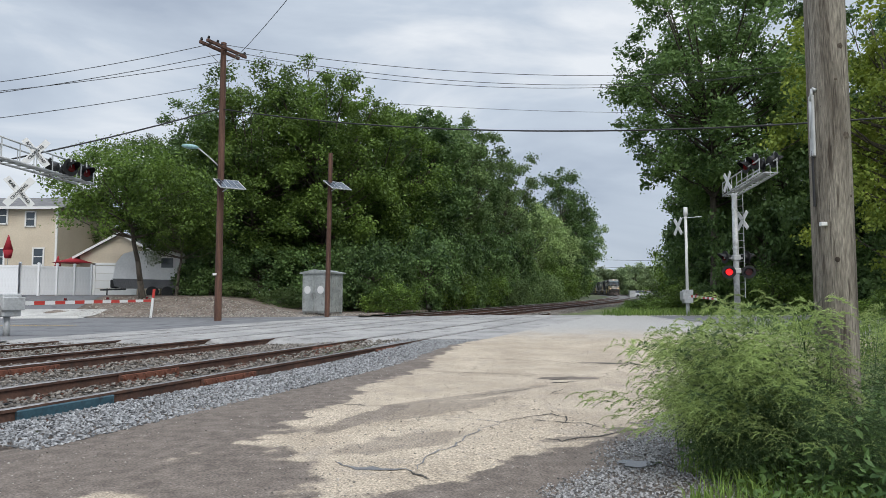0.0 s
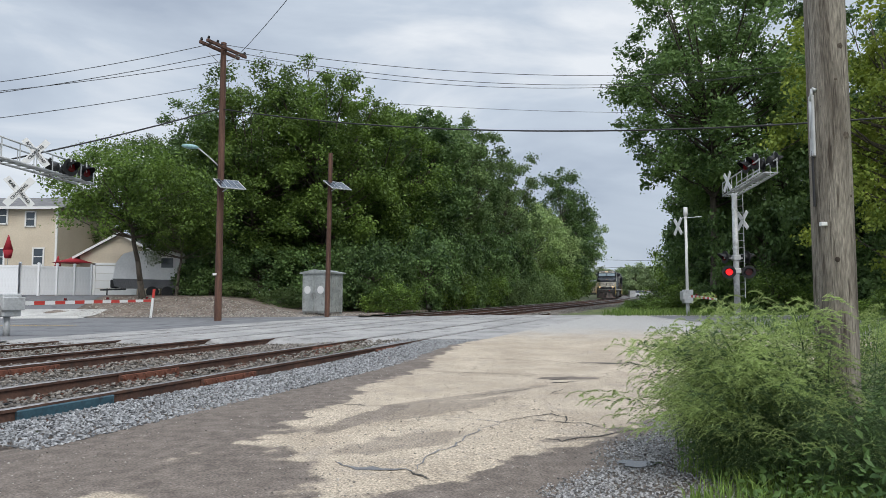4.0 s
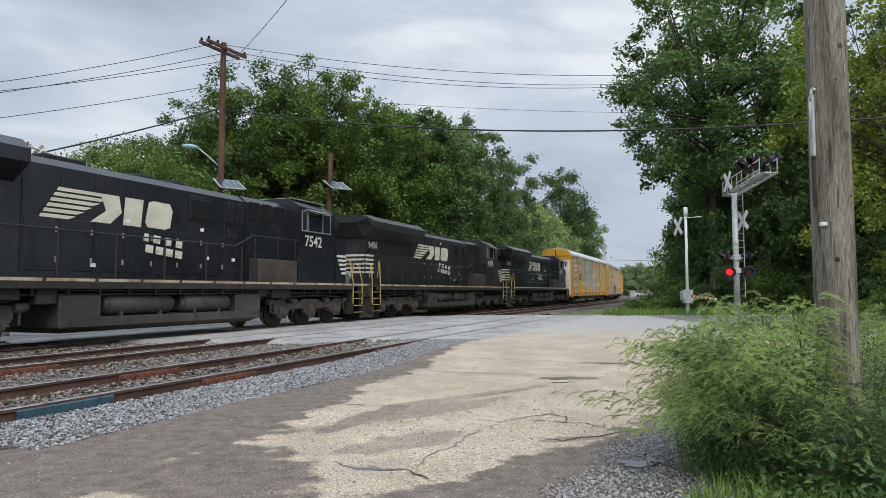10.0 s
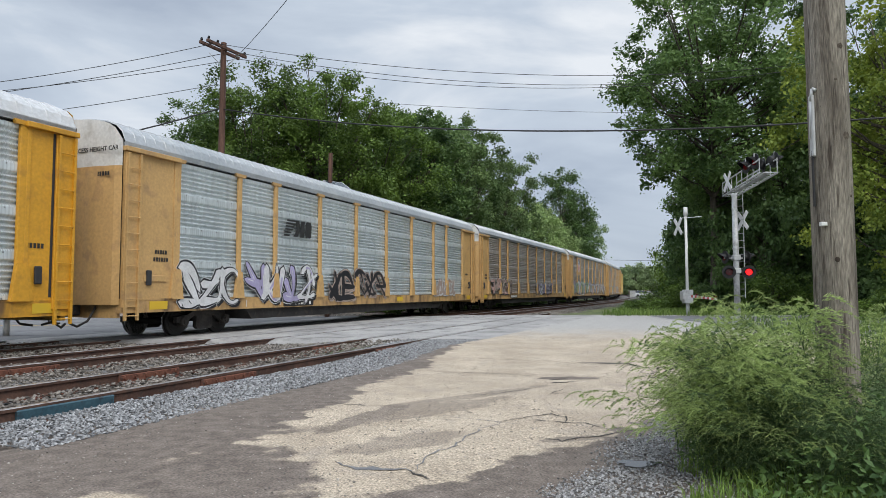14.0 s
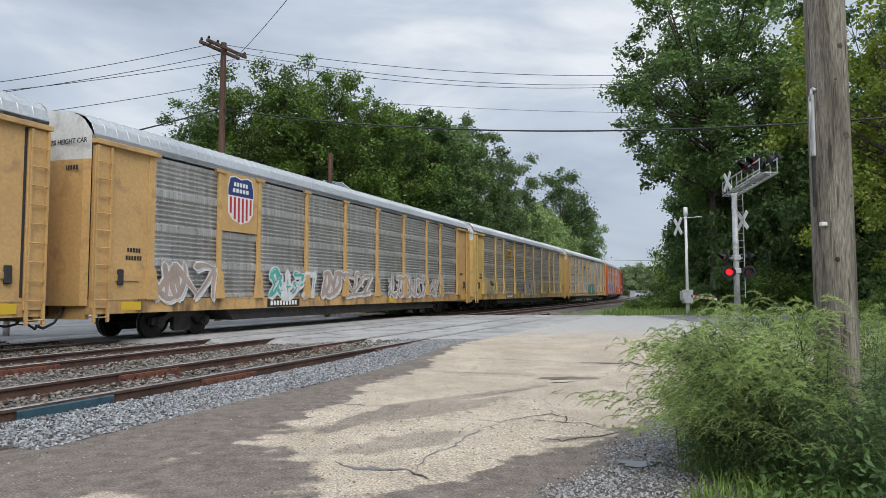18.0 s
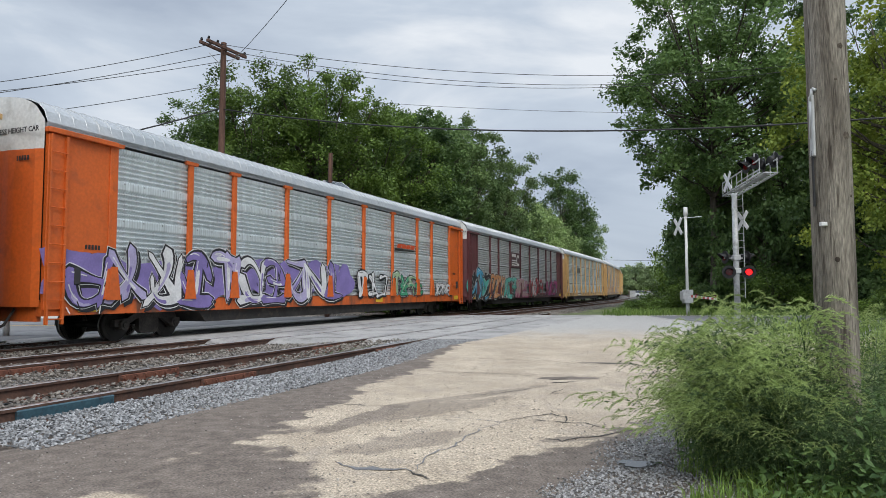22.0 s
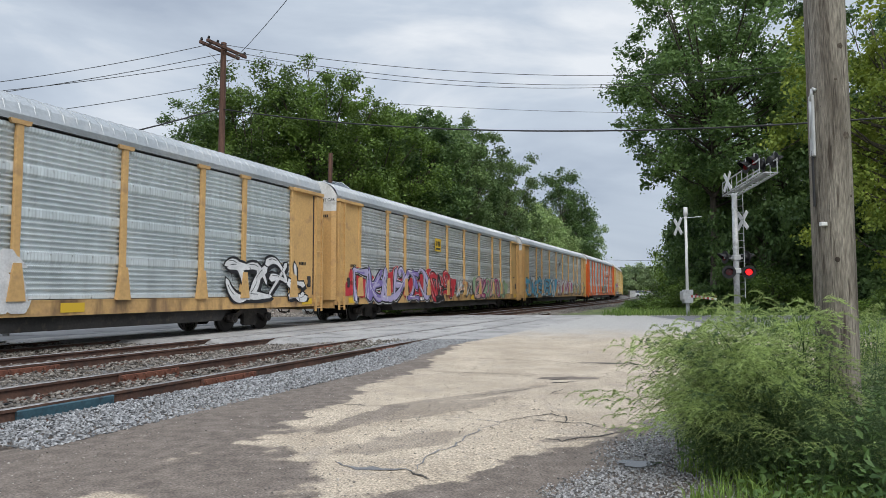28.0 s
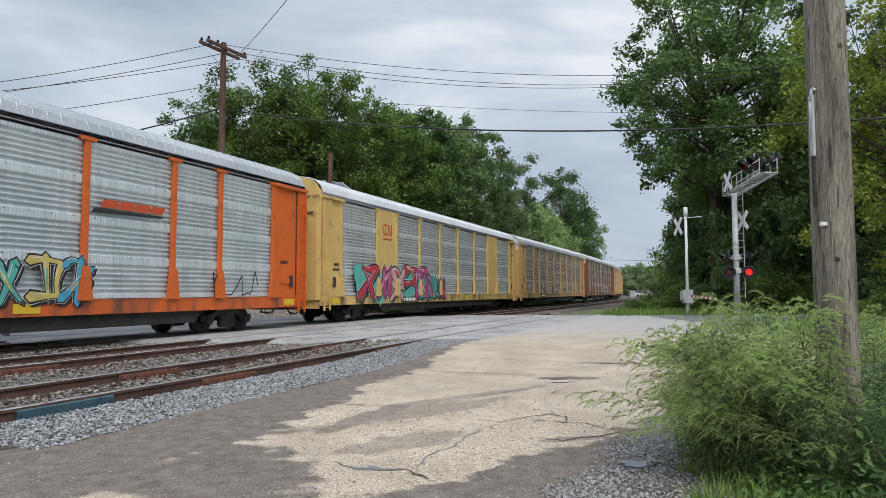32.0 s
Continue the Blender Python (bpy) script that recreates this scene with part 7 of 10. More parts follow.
def leaf_arrays(rng, centres, normals, size, aspect=0.62, tilt=0.85):
    """Pointed four-cornered leaves, slightly folded, at the centres."""
    n = len(centres)
    nn = normals + rng.normal(0, tilt, (n, 3))
    nn /= np.linalg.norm(nn, axis=1, keepdims=True) + 1e-9
    a = np.cross(nn, rng.normal(0, 1, (n, 3)))
    a /= np.linalg.norm(a, axis=1, keepdims=True) + 1e-9
    b = np.cross(nn, a)
    s = (size * rng.uniform(0.6, 1.35, n))[:, None]
    V = np.stack([centres - a * s * 0.5, centres + b * s * 0.5 * aspect + nn * s * 0.07, centres + a * s * 0.5, centres - b * s * 0.5 * aspect + nn * s * 0.07], 1).reshape(-1, 3)
    F = np.arange(4 * n).reshape(n, 4)
    return V, F


def tree_meshes(seed, h, width, bare, leaf, count, material, clumps=26, open_=0.0, lean=0.0, vase=0.0, fat=1.0):
    """Trunk with limbs, and a crown: clumps over the whole crown, each of several sprays of leaves, with gaps between."""
    rng = np.random.default_rng(seed)
    r = random.Random(seed)
    clumps = int(clumps * 1.5)
    cz, rz, rx = (h + bare) / 2, (h - bare) / 2, width / 2
    cl = []
    turn = rng.uniform(0, 6.28)
    for i in range(clumps):
        u = 1 - 2 * (i + 0.5) / clumps
        a = turn + i * 2.39996 + rng.normal(0, 0.25)
        d = np.array([math.cos(a) * math.sqrt(1 - u * u), math.sin(a) * math.sqrt(1 - u * u), u]) + rng.normal(0, 0.10, 3)
        lump = 1 + 0.13 * math.sin(3 * a + seed) * math.cos(2.5 * u + seed)
        f = (rng.uniform(0.35, 0.7) if i % 4 == 0 else rng.uniform(0.74, 1.0)) * lump
        p = d * f * np.array([rx, rx, rz])
        p[:2] *= 1.0 + vase * p[2] / rz
        cl.append((p, width * 0.80 / math.sqrt(clumps) * rng.uniform(0.6, 1.35) * fat * (1 - 0.2 * open_)))
    w = np.array([c[1] ** 2 for c in cl])
    num = (w / w.sum() * count).astype(int)
    P, N = [], []
    for (c, rad), k in zip(cl, num):
        m = 6 + int(3 * rng.uniform())
        sd = rng.normal(0, 1, (m, 3)) + np.array([0, 0, 0.25]) + 0.5 * c / (np.linalg.norm(c) + 1e-6)
        sd /= np.linalg.norm(sd, axis=1, keepdims=True)
        pick = rng.integers(0, m, k)
        reach = rng.uniform(0.35, 1.1, m)
        d = sd[pick]
        p = c + d * (reach[pick] * rad)[:, None] + rng.normal(0, 1, (k, 3)) * rad * np.array([0.40, 0.40, 0.28])
        P.append(p)
        N.append(d * 0.6 + np.array([0, 0, 0.75]))
    P, N = np.concatenate(P), np.concatenate(N)
    P[:, 0] += lean * (P[:, 2] + rz)
    P[:, 2] += cz
    P[:, 2] -= 0.05 * (np.abs(P[:, 0]) + np.abs(P[:, 1]))
    V, F = leaf_arrays(rng, P, N, leaf)
    crown = raw("crown", V, F, material)
    bm = bmesh.new()
    base_r = min(0.022 * h, 0.27)
    axis = [Vector((0, 0, -0.4))]
    for k in range(1, 7):
        z = k / 6 * (bare + rz * 1.1)
        axis.append(Vector((lean * z + r.uniform(-0.03, 0.03) * z ** 0.7, r.uniform(-0.03, 0.03) * z ** 0.7, z)))
    for k in range(6):
        rod(bm, axis[k], axis[k + 1], base_r * (1 - 0.13 * k) * (1.25 if k == 0 else 1), 10, base_r * (1 - 0.13 * (k + 1)))
    for c, rad in cl[::2]:
        tip = Vector((c[0] + lean * (c[2] + rz), c[1], c[2] + cz - 0.3 * rad))
        zs = max(bare * 0.85, min(tip.z - 0.35 * (abs(c[0]) + abs(c[1])), axis[5].z))
        t = zs / axis[6].z
        k = min(5, int(t * 6))
        st = axis[k].lerp(axis[k + 1], min(1, max(0, (zs - axis[k].z) / max(0.1, axis[k + 1].z - axis[k].z))))
        mid = st.lerp(tip, 0.5) + Vector((0, 0, -0.06 * (tip - st).length))
        rod(bm, st, mid, base_r * 0.34, 6, base_r * 0.22)
        rod(bm, mid, tip, base_r * 0.22, 5, base_r * 0.07)
        for _ in range(2):
            e = tip + Vector((r.uniform(-1, 1), r.uniform(-1, 1), r.uniform(-0.3, 0.9))) * rad * 0.7
            rod(bm, mid.lerp(tip, 0.7), e, base_r * 0.1, 4, base_r * 0.03)
    return mesh_of(bm, "trunk", M_BARK), crown


def plant_tree(meshes, x, y, label, turn=0.0, size=1.0, tall=1.0, group="", name="tree", dz=0.0):
    t = thing(name, label, "tree" if name == "tree" else "shrub", Matrix.Translation((x, y, float(ground_z(x, y)) - 0.1 + dz)) @ Matrix.Rotation(turn, 4, "Z"), group)
    t.scale = (size, size, size * tall)
    part("trunk", meshes[0], None, t)
    part("crown", meshes[1], None, t)
    return t


BIG = [tree_meshes(11, 17.5, 11.5, 2.0, 0.21, 60000, L_MAPLE, 120, 0, 0, 0, 1.2), tree_meshes(12, 17.0, 10.0, 1.5, 0.21, 56000, L_MAPLE, 120, 0, 0, 0, 1.2), tree_meshes(13, 17.0, 10.5, 1.5, 0.21, 52000, L_DARK, 110, 0, 0, 0, 1.2)]
DEEP = tree_meshes(26, 17.0, 11.0, 2.0, 0.42, 13000, L_DARK, 60)
SMALL = tree_meshes(14, 8.9, 9.2, 4.3, 0.18, 26000, L_MAPLE, 60, 0.3, -0.20, 0, 1.1)
LOC = [tree_meshes(15, 20.0, 9.5, 3.0, 0.27, 26000, L_LOCUST, 60, 0.5, 0, 0.15, 1.05), tree_meshes(16, 20.0, 9.0, 3.0, 0.28, 36000, L_DARK, 80, 0.2, 0, 0, 1.2)]
TALL = tree_meshes(17, 27.0, 11.0, 8.0, 0.42, 16000, L_DARK, 60, 0.2, 0, 0, 1.35)
WILLOW = tree_meshes(18, 15.0, 11.0, 1.0, 0.36, 16000, L_WILLOW, 60, 0.2)
FAR = tree_meshes(19, 13.0, 14.0, 0.5, 0.7, 12000, L_FAR, 40, 0.2)
SHRUB = [tree_meshes(20, 4.2, 5.0, 0.2, 0.20, 8500, L_DARK, 40, 0.2), tree_meshes(21, 3.0, 4.6, 0.0, 0.17, 7500, L_MAPLE, 40, 0.3), tree_meshes(22, 2.2, 4.2, 0.0, 0.15, 6000, L_LOCUST, 34, 0.4)]
RIGHT = tree_meshes(23, 21.5, 11.6, 6.5, 0.24, 48000, L_RIGHT, 130, 0.2, 0.0, 0.08, 1.15)
RIGHT2 = tree_meshes(24, 19.0, 11.0, 2.0, 0.26, 34000, L_RIGHT, 85, 0.2)
NEARTREE = tree_meshes(25, 15.0, 9.0, 2.0, 0.19, 32000, L_YELLOW, 80, 0.3)

WOOD = "trees along the railway"
plant_tree(SMALL, -17.7, 40.2, "low spreading maple with a dark crooked trunk", 0.0, 0.96, 1.06)
plant_tree(SMALL, -16.2, 41.2, "young maple with a thin leaning trunk", 2.6, 0.55, 1.2)
for m, x, y, turn, sz, tl, lb in (
        (BIG[2], -17.4, 50, 0.3, 0.98, 0.86, "round-crowned leafy tree behind the parked trailer"),
        (BIG[0], -13.6, 48.5, 1.2, 0.95, 0.94, "large dense maple with deep green leaves"),
        (BIG[1], -8.9, 50.0, 2.2, 1.04, 1.03, "large dense tree with a domed leafy crown"),
        (DEEP, -12.5, 57, 4.0, 1.0, 1.0, "tall leafy tree in the second row"),
        (BIG[1], -6.0, 56.0, 0.9, 0.98, 1.08, "tall leafy tree in the second row"),
        (DEEP, -16.5, 68, 2.0, 1.0, 0.8, "leafy tree deep in the wood"), (DEEP, -8.0, 68, 3.0, 1.0, 0.85, "leafy tree deep in the wood"), (DEEP, -25, 70, 1.0, 1.0, 0.8, "leafy tree deep in the wood"),
        (BIG[0], -25.3, 60, 5.0, 0.8, 0.95, "leafy tree behind the garage"),
        (LOC[1], -2.6, 60, 0.0, 1.0, 0.92, "slender dark green tree by the railway"),
        (LOC[0], 0.2, 67, 1.5, 0.95, 1.04, "feathery locust tree by the railway"),
        (LOC[1], -4.5, 72, 2.5, 1.1, 0.95, "slender dark green tree by the railway"),
        (LOC[0], 3.2, 76, 3.6, 1.0, 1.03, "feathery locust tree by the railway"),
        (LOC[1], 1.0, 84, 4.1, 1.15, 1.0, "slender dark green tree by the railway"),
        (LOC[0], 7.6, 88, 5.3, 0.96, 1.02, "tall open-branched locust tree"),
        (WILLOW, 13.0, 100, 0.2, 0.9, 1.05, "pale green rounded tree by the line"),
        (WILLOW, 17.8, 114, 2.6, 1.0, 1.0, "pale green rounded tree by the line"),
        (LOC[1], 9.5, 108, 2.0, 1.05, 0.9, "slender dark green tree by the railway"),
        (TALL, 25.2, 142, 0.0, 1.0, 1.02, "very tall tree that tops the others"),
        (TALL, 31.5, 160, 2.0, 1.0, 0.82, "tall dark tree near the bend"),
        (WILLOW, 35.0, 176, 1.0, 1.1, 1.3, "rounded tree near the bend"),
        (WILLOW, 35.5, 196, 3.0, 1.1, 1.15, "rounded tree near the bend"),
        (WILLOW, 40.0, 222, 4.0, 1.0, 1.0, "rounded tree near the bend")):
    plant_tree(m, x, y, lb, turn, sz, tl, WOOD)
for i, (k, x, y, sz, tl) in enumerate(((0, -4.6, 45.0, 0.95, 1.15), (1, -3.2, 42.6, 0.75, 0.95), (0, -1.2, 48.5, 1.0, 1.3), (1, 0.2, 52, 1.0, 1.1), (0, 1.2, 57, 1.0, 1.5), (1, 3.6, 61, 1.0, 1.0), (0, 4.4, 66, 1.1, 1.6),
                                      (2, 6.6, 69.5, 1.1, 1.2), (2, 8.2, 74, 1.1, 1.2), (0, 7.4, 78, 1.2, 1.7), (2, 11.0, 81, 1.2, 1.2), (2, 13.4, 88, 1.3, 1.3), (1, 15.8, 95, 1.4, 1.3), (1, 18.2, 104, 1.4, 1.3),
                                      (0, 21.0, 117, 1.5, 1.3), (1, 25.0, 132, 1.6, 1.3), (0, 28.0, 148, 1.6, 1.4), (1, 32.0, 166, 1.6, 1.5), (0, 36.5, 190, 1.6, 1.5), (0, -9.2, 46.5, 1.0, 1.0), (0, -12.5, 46.0, 1.0, 0.9),
                                      (0, -15.4, 47.2, 1.0, 0.9), (0, -14.0, 54, 1.3, 1.6), (0, -8.5, 57, 1.3, 1.7), (0, -3.2, 58, 1.3, 1.7), (0, -19, 55, 1.3, 1.3), (0, -6.0, 48.5, 1.0, 1.3), (2, -10.2, 43.5, 0.8, 0.7), (2, -13.4, 43.2, 0.8, 0.7), (0, -14.6, 42.6, 0.75, 0.95))):
    plant_tree(SHRUB[k], x, y, ("dark leafy shrub under the trees", "bright green vine-covered shrub", "low pale green shrub beside the track")[k], i * 1.7, sz, tl, "shrubs along the railway", "shrub")
for i, (m, x, y, sz, tl, lb) in enumerate((
        (RIGHT, 17.2, 43, 1.08, 0.95, "towering tree with open branches and a pale trunk"), (RIGHT2, 23.2, 46, 1.0, 1.05, "dark dense tree behind the signals"), (RIGHT2, 29.5, 44, 1.0, 1.1, "dark dense tree behind the signals"),
        (RIGHT2, 24.0, 57, 0.9, 0.9, "dark dense tree behind the signals"), (LOC[1], 26.2, 64, 0.9, 0.85, "dark tree at the wood's edge"), (LOC[1], 30.6, 78, 0.9, 0.75, "dark tree at the wood's edge"),
        (WILLOW, 38.5, 100, 1.0, 1.0, "leafy tree at the wood's edge"), (WILLOW, 46.0, 118, 1.0, 0.95, "leafy tree at the wood's edge"), (NEARTREE, 20.5, 29.5, 1.0, 1.1, "tall tree with yellowing leaves"),
        (NEARTREE, 25.5, 33, 1.0, 1.1, "tall tree with yellowing leaves"))):
    plant_tree(m, x, y, lb, i * 2.1, sz, tl, "trees across the street")
for i, (k, x, y, sz, tl) in enumerate(((0, 18.4, 46.5, 1.0, 1.2), (0, 20.6, 52, 1.2, 1.4), (0, 21.5, 50, 1.3, 1.3), (0, 25.0, 51, 1.3, 1.3), (0, 28.5, 49, 1.3, 1.3), (0, 32.0, 47, 1.3, 1.3), (0, 19.0, 40.0, 1.1, 1.5), (0, 22.5, 41.0, 1.2, 1.7), (0, 20.0, 50, 1.2, 1.5), (0, 25.5, 39, 1.2, 1.7), (1, 18.0, 37.0, 0.8, 1.0), (0, 22.6, 55, 1.4, 1.5),
                                      (0, 25.8, 64, 1.5, 1.5), (1, 14.2, 41.8, 0.75, 0.8), (1, 12.0, 40.2, 0.5, 0.6), (2, 12.6, 44.5, 0.5, 0.5), (2, 14.0, 47.5, 0.6, 0.6), (0, 28.5, 74, 1.5, 1.6), (1, 33.0, 92, 1.8, 1.4), (0, 22.0, 31.5, 1.0, 1.0), (1, 19.0, 27.5, 0.8, 0.7),
                                      (2, 18.6, 55, 0.8, 0.5), (0, 24, 60, 1.3, 1.5), (0, 28, 60, 1.3, 1.4), (0, 32, 58, 1.3, 1.4), (0, 36, 56, 1.3, 1.4), (0, 40, 54, 1.3, 1.4), (0, 26.5, 55, 1.3, 1.2), (0, 16.8, 41.2, 0.6, 0.7))):
    plant_tree(SHRUB[k], x, y, ("dark leafy shrub in the undergrowth", "bright green vine-covered shrub", "low pale green shrub in the verge")[k], i * 1.3, sz, tl, "shrubs across the street", "shrub")
for i, (x, y, sz) in enumerate(((70, 330, 1.0), (82, 345, 1.1), (95, 335, 1.15), (108, 350, 1.1), (58, 360, 1.1), (122, 380, 1.2), (45, 380, 1.0), (140, 370, 1.2), (30, 400, 1.2), (88, 372, 1.15), (101, 378, 1.2), (113, 365, 1.1))):
    plant_tree(FAR, x, y, "pale green tree far down the line with haze in its leaf colour", i * 0.9, sz, 0.9 + 0.06 * (i % 3), "distant trees")

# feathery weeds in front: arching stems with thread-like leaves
# Tips grow paler; the stem green is darkened to paint the bush's shaded inside.
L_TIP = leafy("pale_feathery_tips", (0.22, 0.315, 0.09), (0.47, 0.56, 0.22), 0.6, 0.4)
L_STEM_SHADED = leafy("dark_feathery_leaves", (0.034, 0.068, 0.028), (0.125, 0.19, 0.078), 0.6, 0.3)
L_GRASS = leafy("lush_grass_blades", (0.085, 0.16, 0.035), (0.27, 0.38, 0.09), 0.5, 0.35)
L_BROAD = leafy("broad_weed_leaves", (0.035, 0.075, 0.022), (0.13, 0.21, 0.06), 0.5, 0.3)


def weed_stem(seed, bend, twigs=26, per=60, pale=0.52):
    """One arching stem, a metre and a half long, with drooping plumes of thread-like leaflets."""
    rng = np.random.default_rng(seed)
    L = 1.5
    out = np.array([bend, 0.10 * rng.normal(), 0.0])
    t = np.linspace(0, 1, 14)
    path = np.outer(t, [0, 0, L]) * (1 - 0.20 * t[:, None]) + np.outer(t ** 2.0, out) * L
    path[:, 2] -= 0.30 * L * t ** 3 * abs(bend)
    V, F, M = [], [], []
    nv = 0
    for k in range(13):
        w = 0.0055 * (1 - 0.8 * t[k])
        for d in (np.array([w, 0, 0]), np.array([0, w, 0])):
            V += [path[k] - d, path[k] + d, path[k + 1] + d * 0.85, path[k + 1] - d * 0.85]
            F.append([nv, nv + 1, nv + 2, nv + 3])
            M.append(1)
            nv += 4
    for i in range(twigs):
        u = 0.16 + 0.84 * (i + rng.uniform(0, 0.9)) / twigs
        p0 = np.array([np.interp(u, t, path[:, j]) for j in range(3)])
        a = rng.uniform(0, 2 * math.pi)
        ln = L * (0.25 * (1.12 - u) ** 0.6 + 0.06) * rng.uniform(0.7, 1.2)
        d0 = np.array([math.cos(a), math.sin(a), 0.75]) + out * 0.9
        d0 /= np.linalg.norm(d0)
        v = rng.uniform(0.05, 1.0, per) ** 0.8
        c = p0 + np.outer(v * ln, d0) - np.outer((v ** 2.2) * ln * 0.62, [0, 0, 1])
        d = d0[None, :] - np.outer(v, [0, 0, 0.75]) + rng.normal(0, 0.26, (per, 3))
        d /= np.linalg.norm(d, axis=1, keepdims=True)
        s = rng.uniform(0.020, 0.046, per)[:, None] * (1.15 - 0.4 * v[:, None])
        side = np.cross(d, rng.normal(0, 1, (per, 3)))
        side /= np.linalg.norm(side, axis=1, keepdims=True) + 1e-9
        wv = side * rng.uniform(0.0013, 0.0026, per)[:, None]
        q = np.stack([c - wv * 0.6, c + d * s * 0.5 + wv, c + d * s, c + d * s * 0.5 - wv], 1)
        V += list(q.reshape(-1, 3))
        F += (nv + np.arange(4 * per).reshape(per, 4)).tolist()
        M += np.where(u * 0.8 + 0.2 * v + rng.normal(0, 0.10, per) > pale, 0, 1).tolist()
        nv += 4 * per
    return raw("stem", V, F, [L_TIP, L_STEM_SHADED], False, M)


# The second set is nearly all dark, painted shade for low and inner clumps.
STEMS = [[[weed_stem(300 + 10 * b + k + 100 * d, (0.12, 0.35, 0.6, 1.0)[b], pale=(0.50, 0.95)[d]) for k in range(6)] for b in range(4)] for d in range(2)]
SWAY = []
rng_w = random.Random(77)
# Last value of each row: share of stems from the shade-coloured set.
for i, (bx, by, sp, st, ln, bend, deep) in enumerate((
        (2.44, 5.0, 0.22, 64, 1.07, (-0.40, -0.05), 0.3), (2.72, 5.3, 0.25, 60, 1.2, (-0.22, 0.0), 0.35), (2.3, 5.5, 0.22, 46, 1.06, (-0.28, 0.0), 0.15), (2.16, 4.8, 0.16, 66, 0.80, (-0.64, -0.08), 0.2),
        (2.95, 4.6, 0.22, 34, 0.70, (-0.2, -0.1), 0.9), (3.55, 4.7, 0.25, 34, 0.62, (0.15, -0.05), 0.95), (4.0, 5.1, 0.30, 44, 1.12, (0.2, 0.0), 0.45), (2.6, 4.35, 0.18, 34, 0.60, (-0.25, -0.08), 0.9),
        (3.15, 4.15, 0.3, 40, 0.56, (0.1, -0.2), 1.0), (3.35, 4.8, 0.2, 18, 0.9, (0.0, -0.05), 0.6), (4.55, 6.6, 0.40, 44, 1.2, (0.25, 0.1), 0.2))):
    gz = float(ground_z(bx, by))
    base = Matrix.Translation((bx, by, gz))
    w = thing("weed_bush", "feathery green weeds with pale drooping tips", "weeds", base, "feathery weeds by the pole")
    for k in range(st):
        ax, ay = bend[0] + rng_w.gauss(0, 0.15), bend[1] + rng_w.gauss(0, 0.22)
        b = math.hypot(ax, ay)
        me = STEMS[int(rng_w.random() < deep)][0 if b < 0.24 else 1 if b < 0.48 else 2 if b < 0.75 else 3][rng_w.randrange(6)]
        q = part("stem", me, None, w)
        sc = ln * rng_w.uniform(0.55, 1.0)
        q.matrix_basis = Matrix.Translation((rng_w.gauss(0, sp), rng_w.gauss(0, sp * 0.8), -0.02)) @ Matrix.Rotation(math.atan2(ay, ax) + rng_w.gauss(0, 0.25), 4, "Z") @ Matrix.Diagonal((sc, sc, sc, 1))
    SWAY.append((w, base, 1.6, i * 1.1))


def blades(name, rng, n, xs, ys, lo, hi, width, material, keep=None):
    x, y = rng.uniform(*xs, n), rng.uniform(*ys, n)
    if keep is not None:
        ok = keep(x, y)
        x, y = x[ok], y[ok]
    n = len(x)
    z = lot_z(x, y) - 0.02
    h = rng.uniform(lo, hi, n)
    a = rng.uniform(0, 2 * math.pi, n)
    lean = h * rng.uniform(0.15, 0.8, n)
    d = np.stack([np.cos(a), np.sin(a), 0 * a], 1)
    s = np.stack([-np.sin(a), np.cos(a), 0 * a], 1) * (width * rng.uniform(0.6, 1.3, n))[:, None]
    b = np.stack([x, y, z], 1)
    m = b + d * (lean * 0.35)[:, None] + np.stack([0 * h, 0 * h, h * 0.65], 1)
    t = b + d * lean[:, None] + np.stack([0 * h, 0 * h, h * 0.85], 1)
    V = np.stack([b - s, b + s, m + s * 0.8, m - s * 0.8, t], 1).reshape(-1, 3)
    i5 = 5 * np.arange(n)[:, None]
    F = np.concatenate([np.concatenate([i5, i5 + 1, i5 + 2], 1), np.concatenate([i5, i5 + 2, i5 + 3], 1), np.concatenate([i5 + 3, i5 + 2, i5 + 4], 1)])
    return raw(name, V, F, material)


rng_g = np.random.default_rng(5)
verge = lambda x, y: x > 1.55 + 0.28 * (y - 4.0) + 0.15 * np.sin(7 * y)
tagged(new("grass", blades("grass", rng_g, 17000, (1.4, 6.0), (2.6, 6.5), 0.06, 0.24, 0.0042, L_GRASS, verge)), "lush green grass at the foot of the weeds", "grass", kind="stuff")
tagged(new("far_grass", blades("far_grass", rng_g, 16000, (5.5, 30.0), (33.5, 52.0), 0.15, 0.42, 0.02, L_GRASS, lambda x, y: line_sq(x, y)[1] > 10.2)), "tall grass on the verge beyond the street", "grass", kind="stuff")
tagged(new("verge_weeds", blades("verge_weeds", rng_g, 9000, (6.0, 26.0), (9.0, 24.0), 0.2, 0.7, 0.012, L_GRASS, lambda x, y: x > 6.5 + 0.25 * (y - 9))), "rough weeds along the lot's edge", "weeds", kind="stuff")
# broad leaves low among the weeds
n_b = 5200
bx, by = rng_g.uniform(1.9, 5.2, n_b), rng_g.uniform(3.6, 5.6, n_b)
bz = lot_z(bx, by) + rng_g.uniform(0.03, 0.62, n_b) * np.clip((bx - 1.7) / 1.0, 0.2, 1)
Vb, Fb = leaf_arrays(rng_g, np.stack([bx, by, bz], 1), np.tile([0, -0.3, 1.0], (n_b, 1)), 0.062, 0.5, 0.7)
tagged(new("broadleaf_weeds", raw("broadleaf_weeds", Vb, Fb, L_BROAD)), "low broad-leaved weeds under the feathery stems", "weeds", kind="stuff")
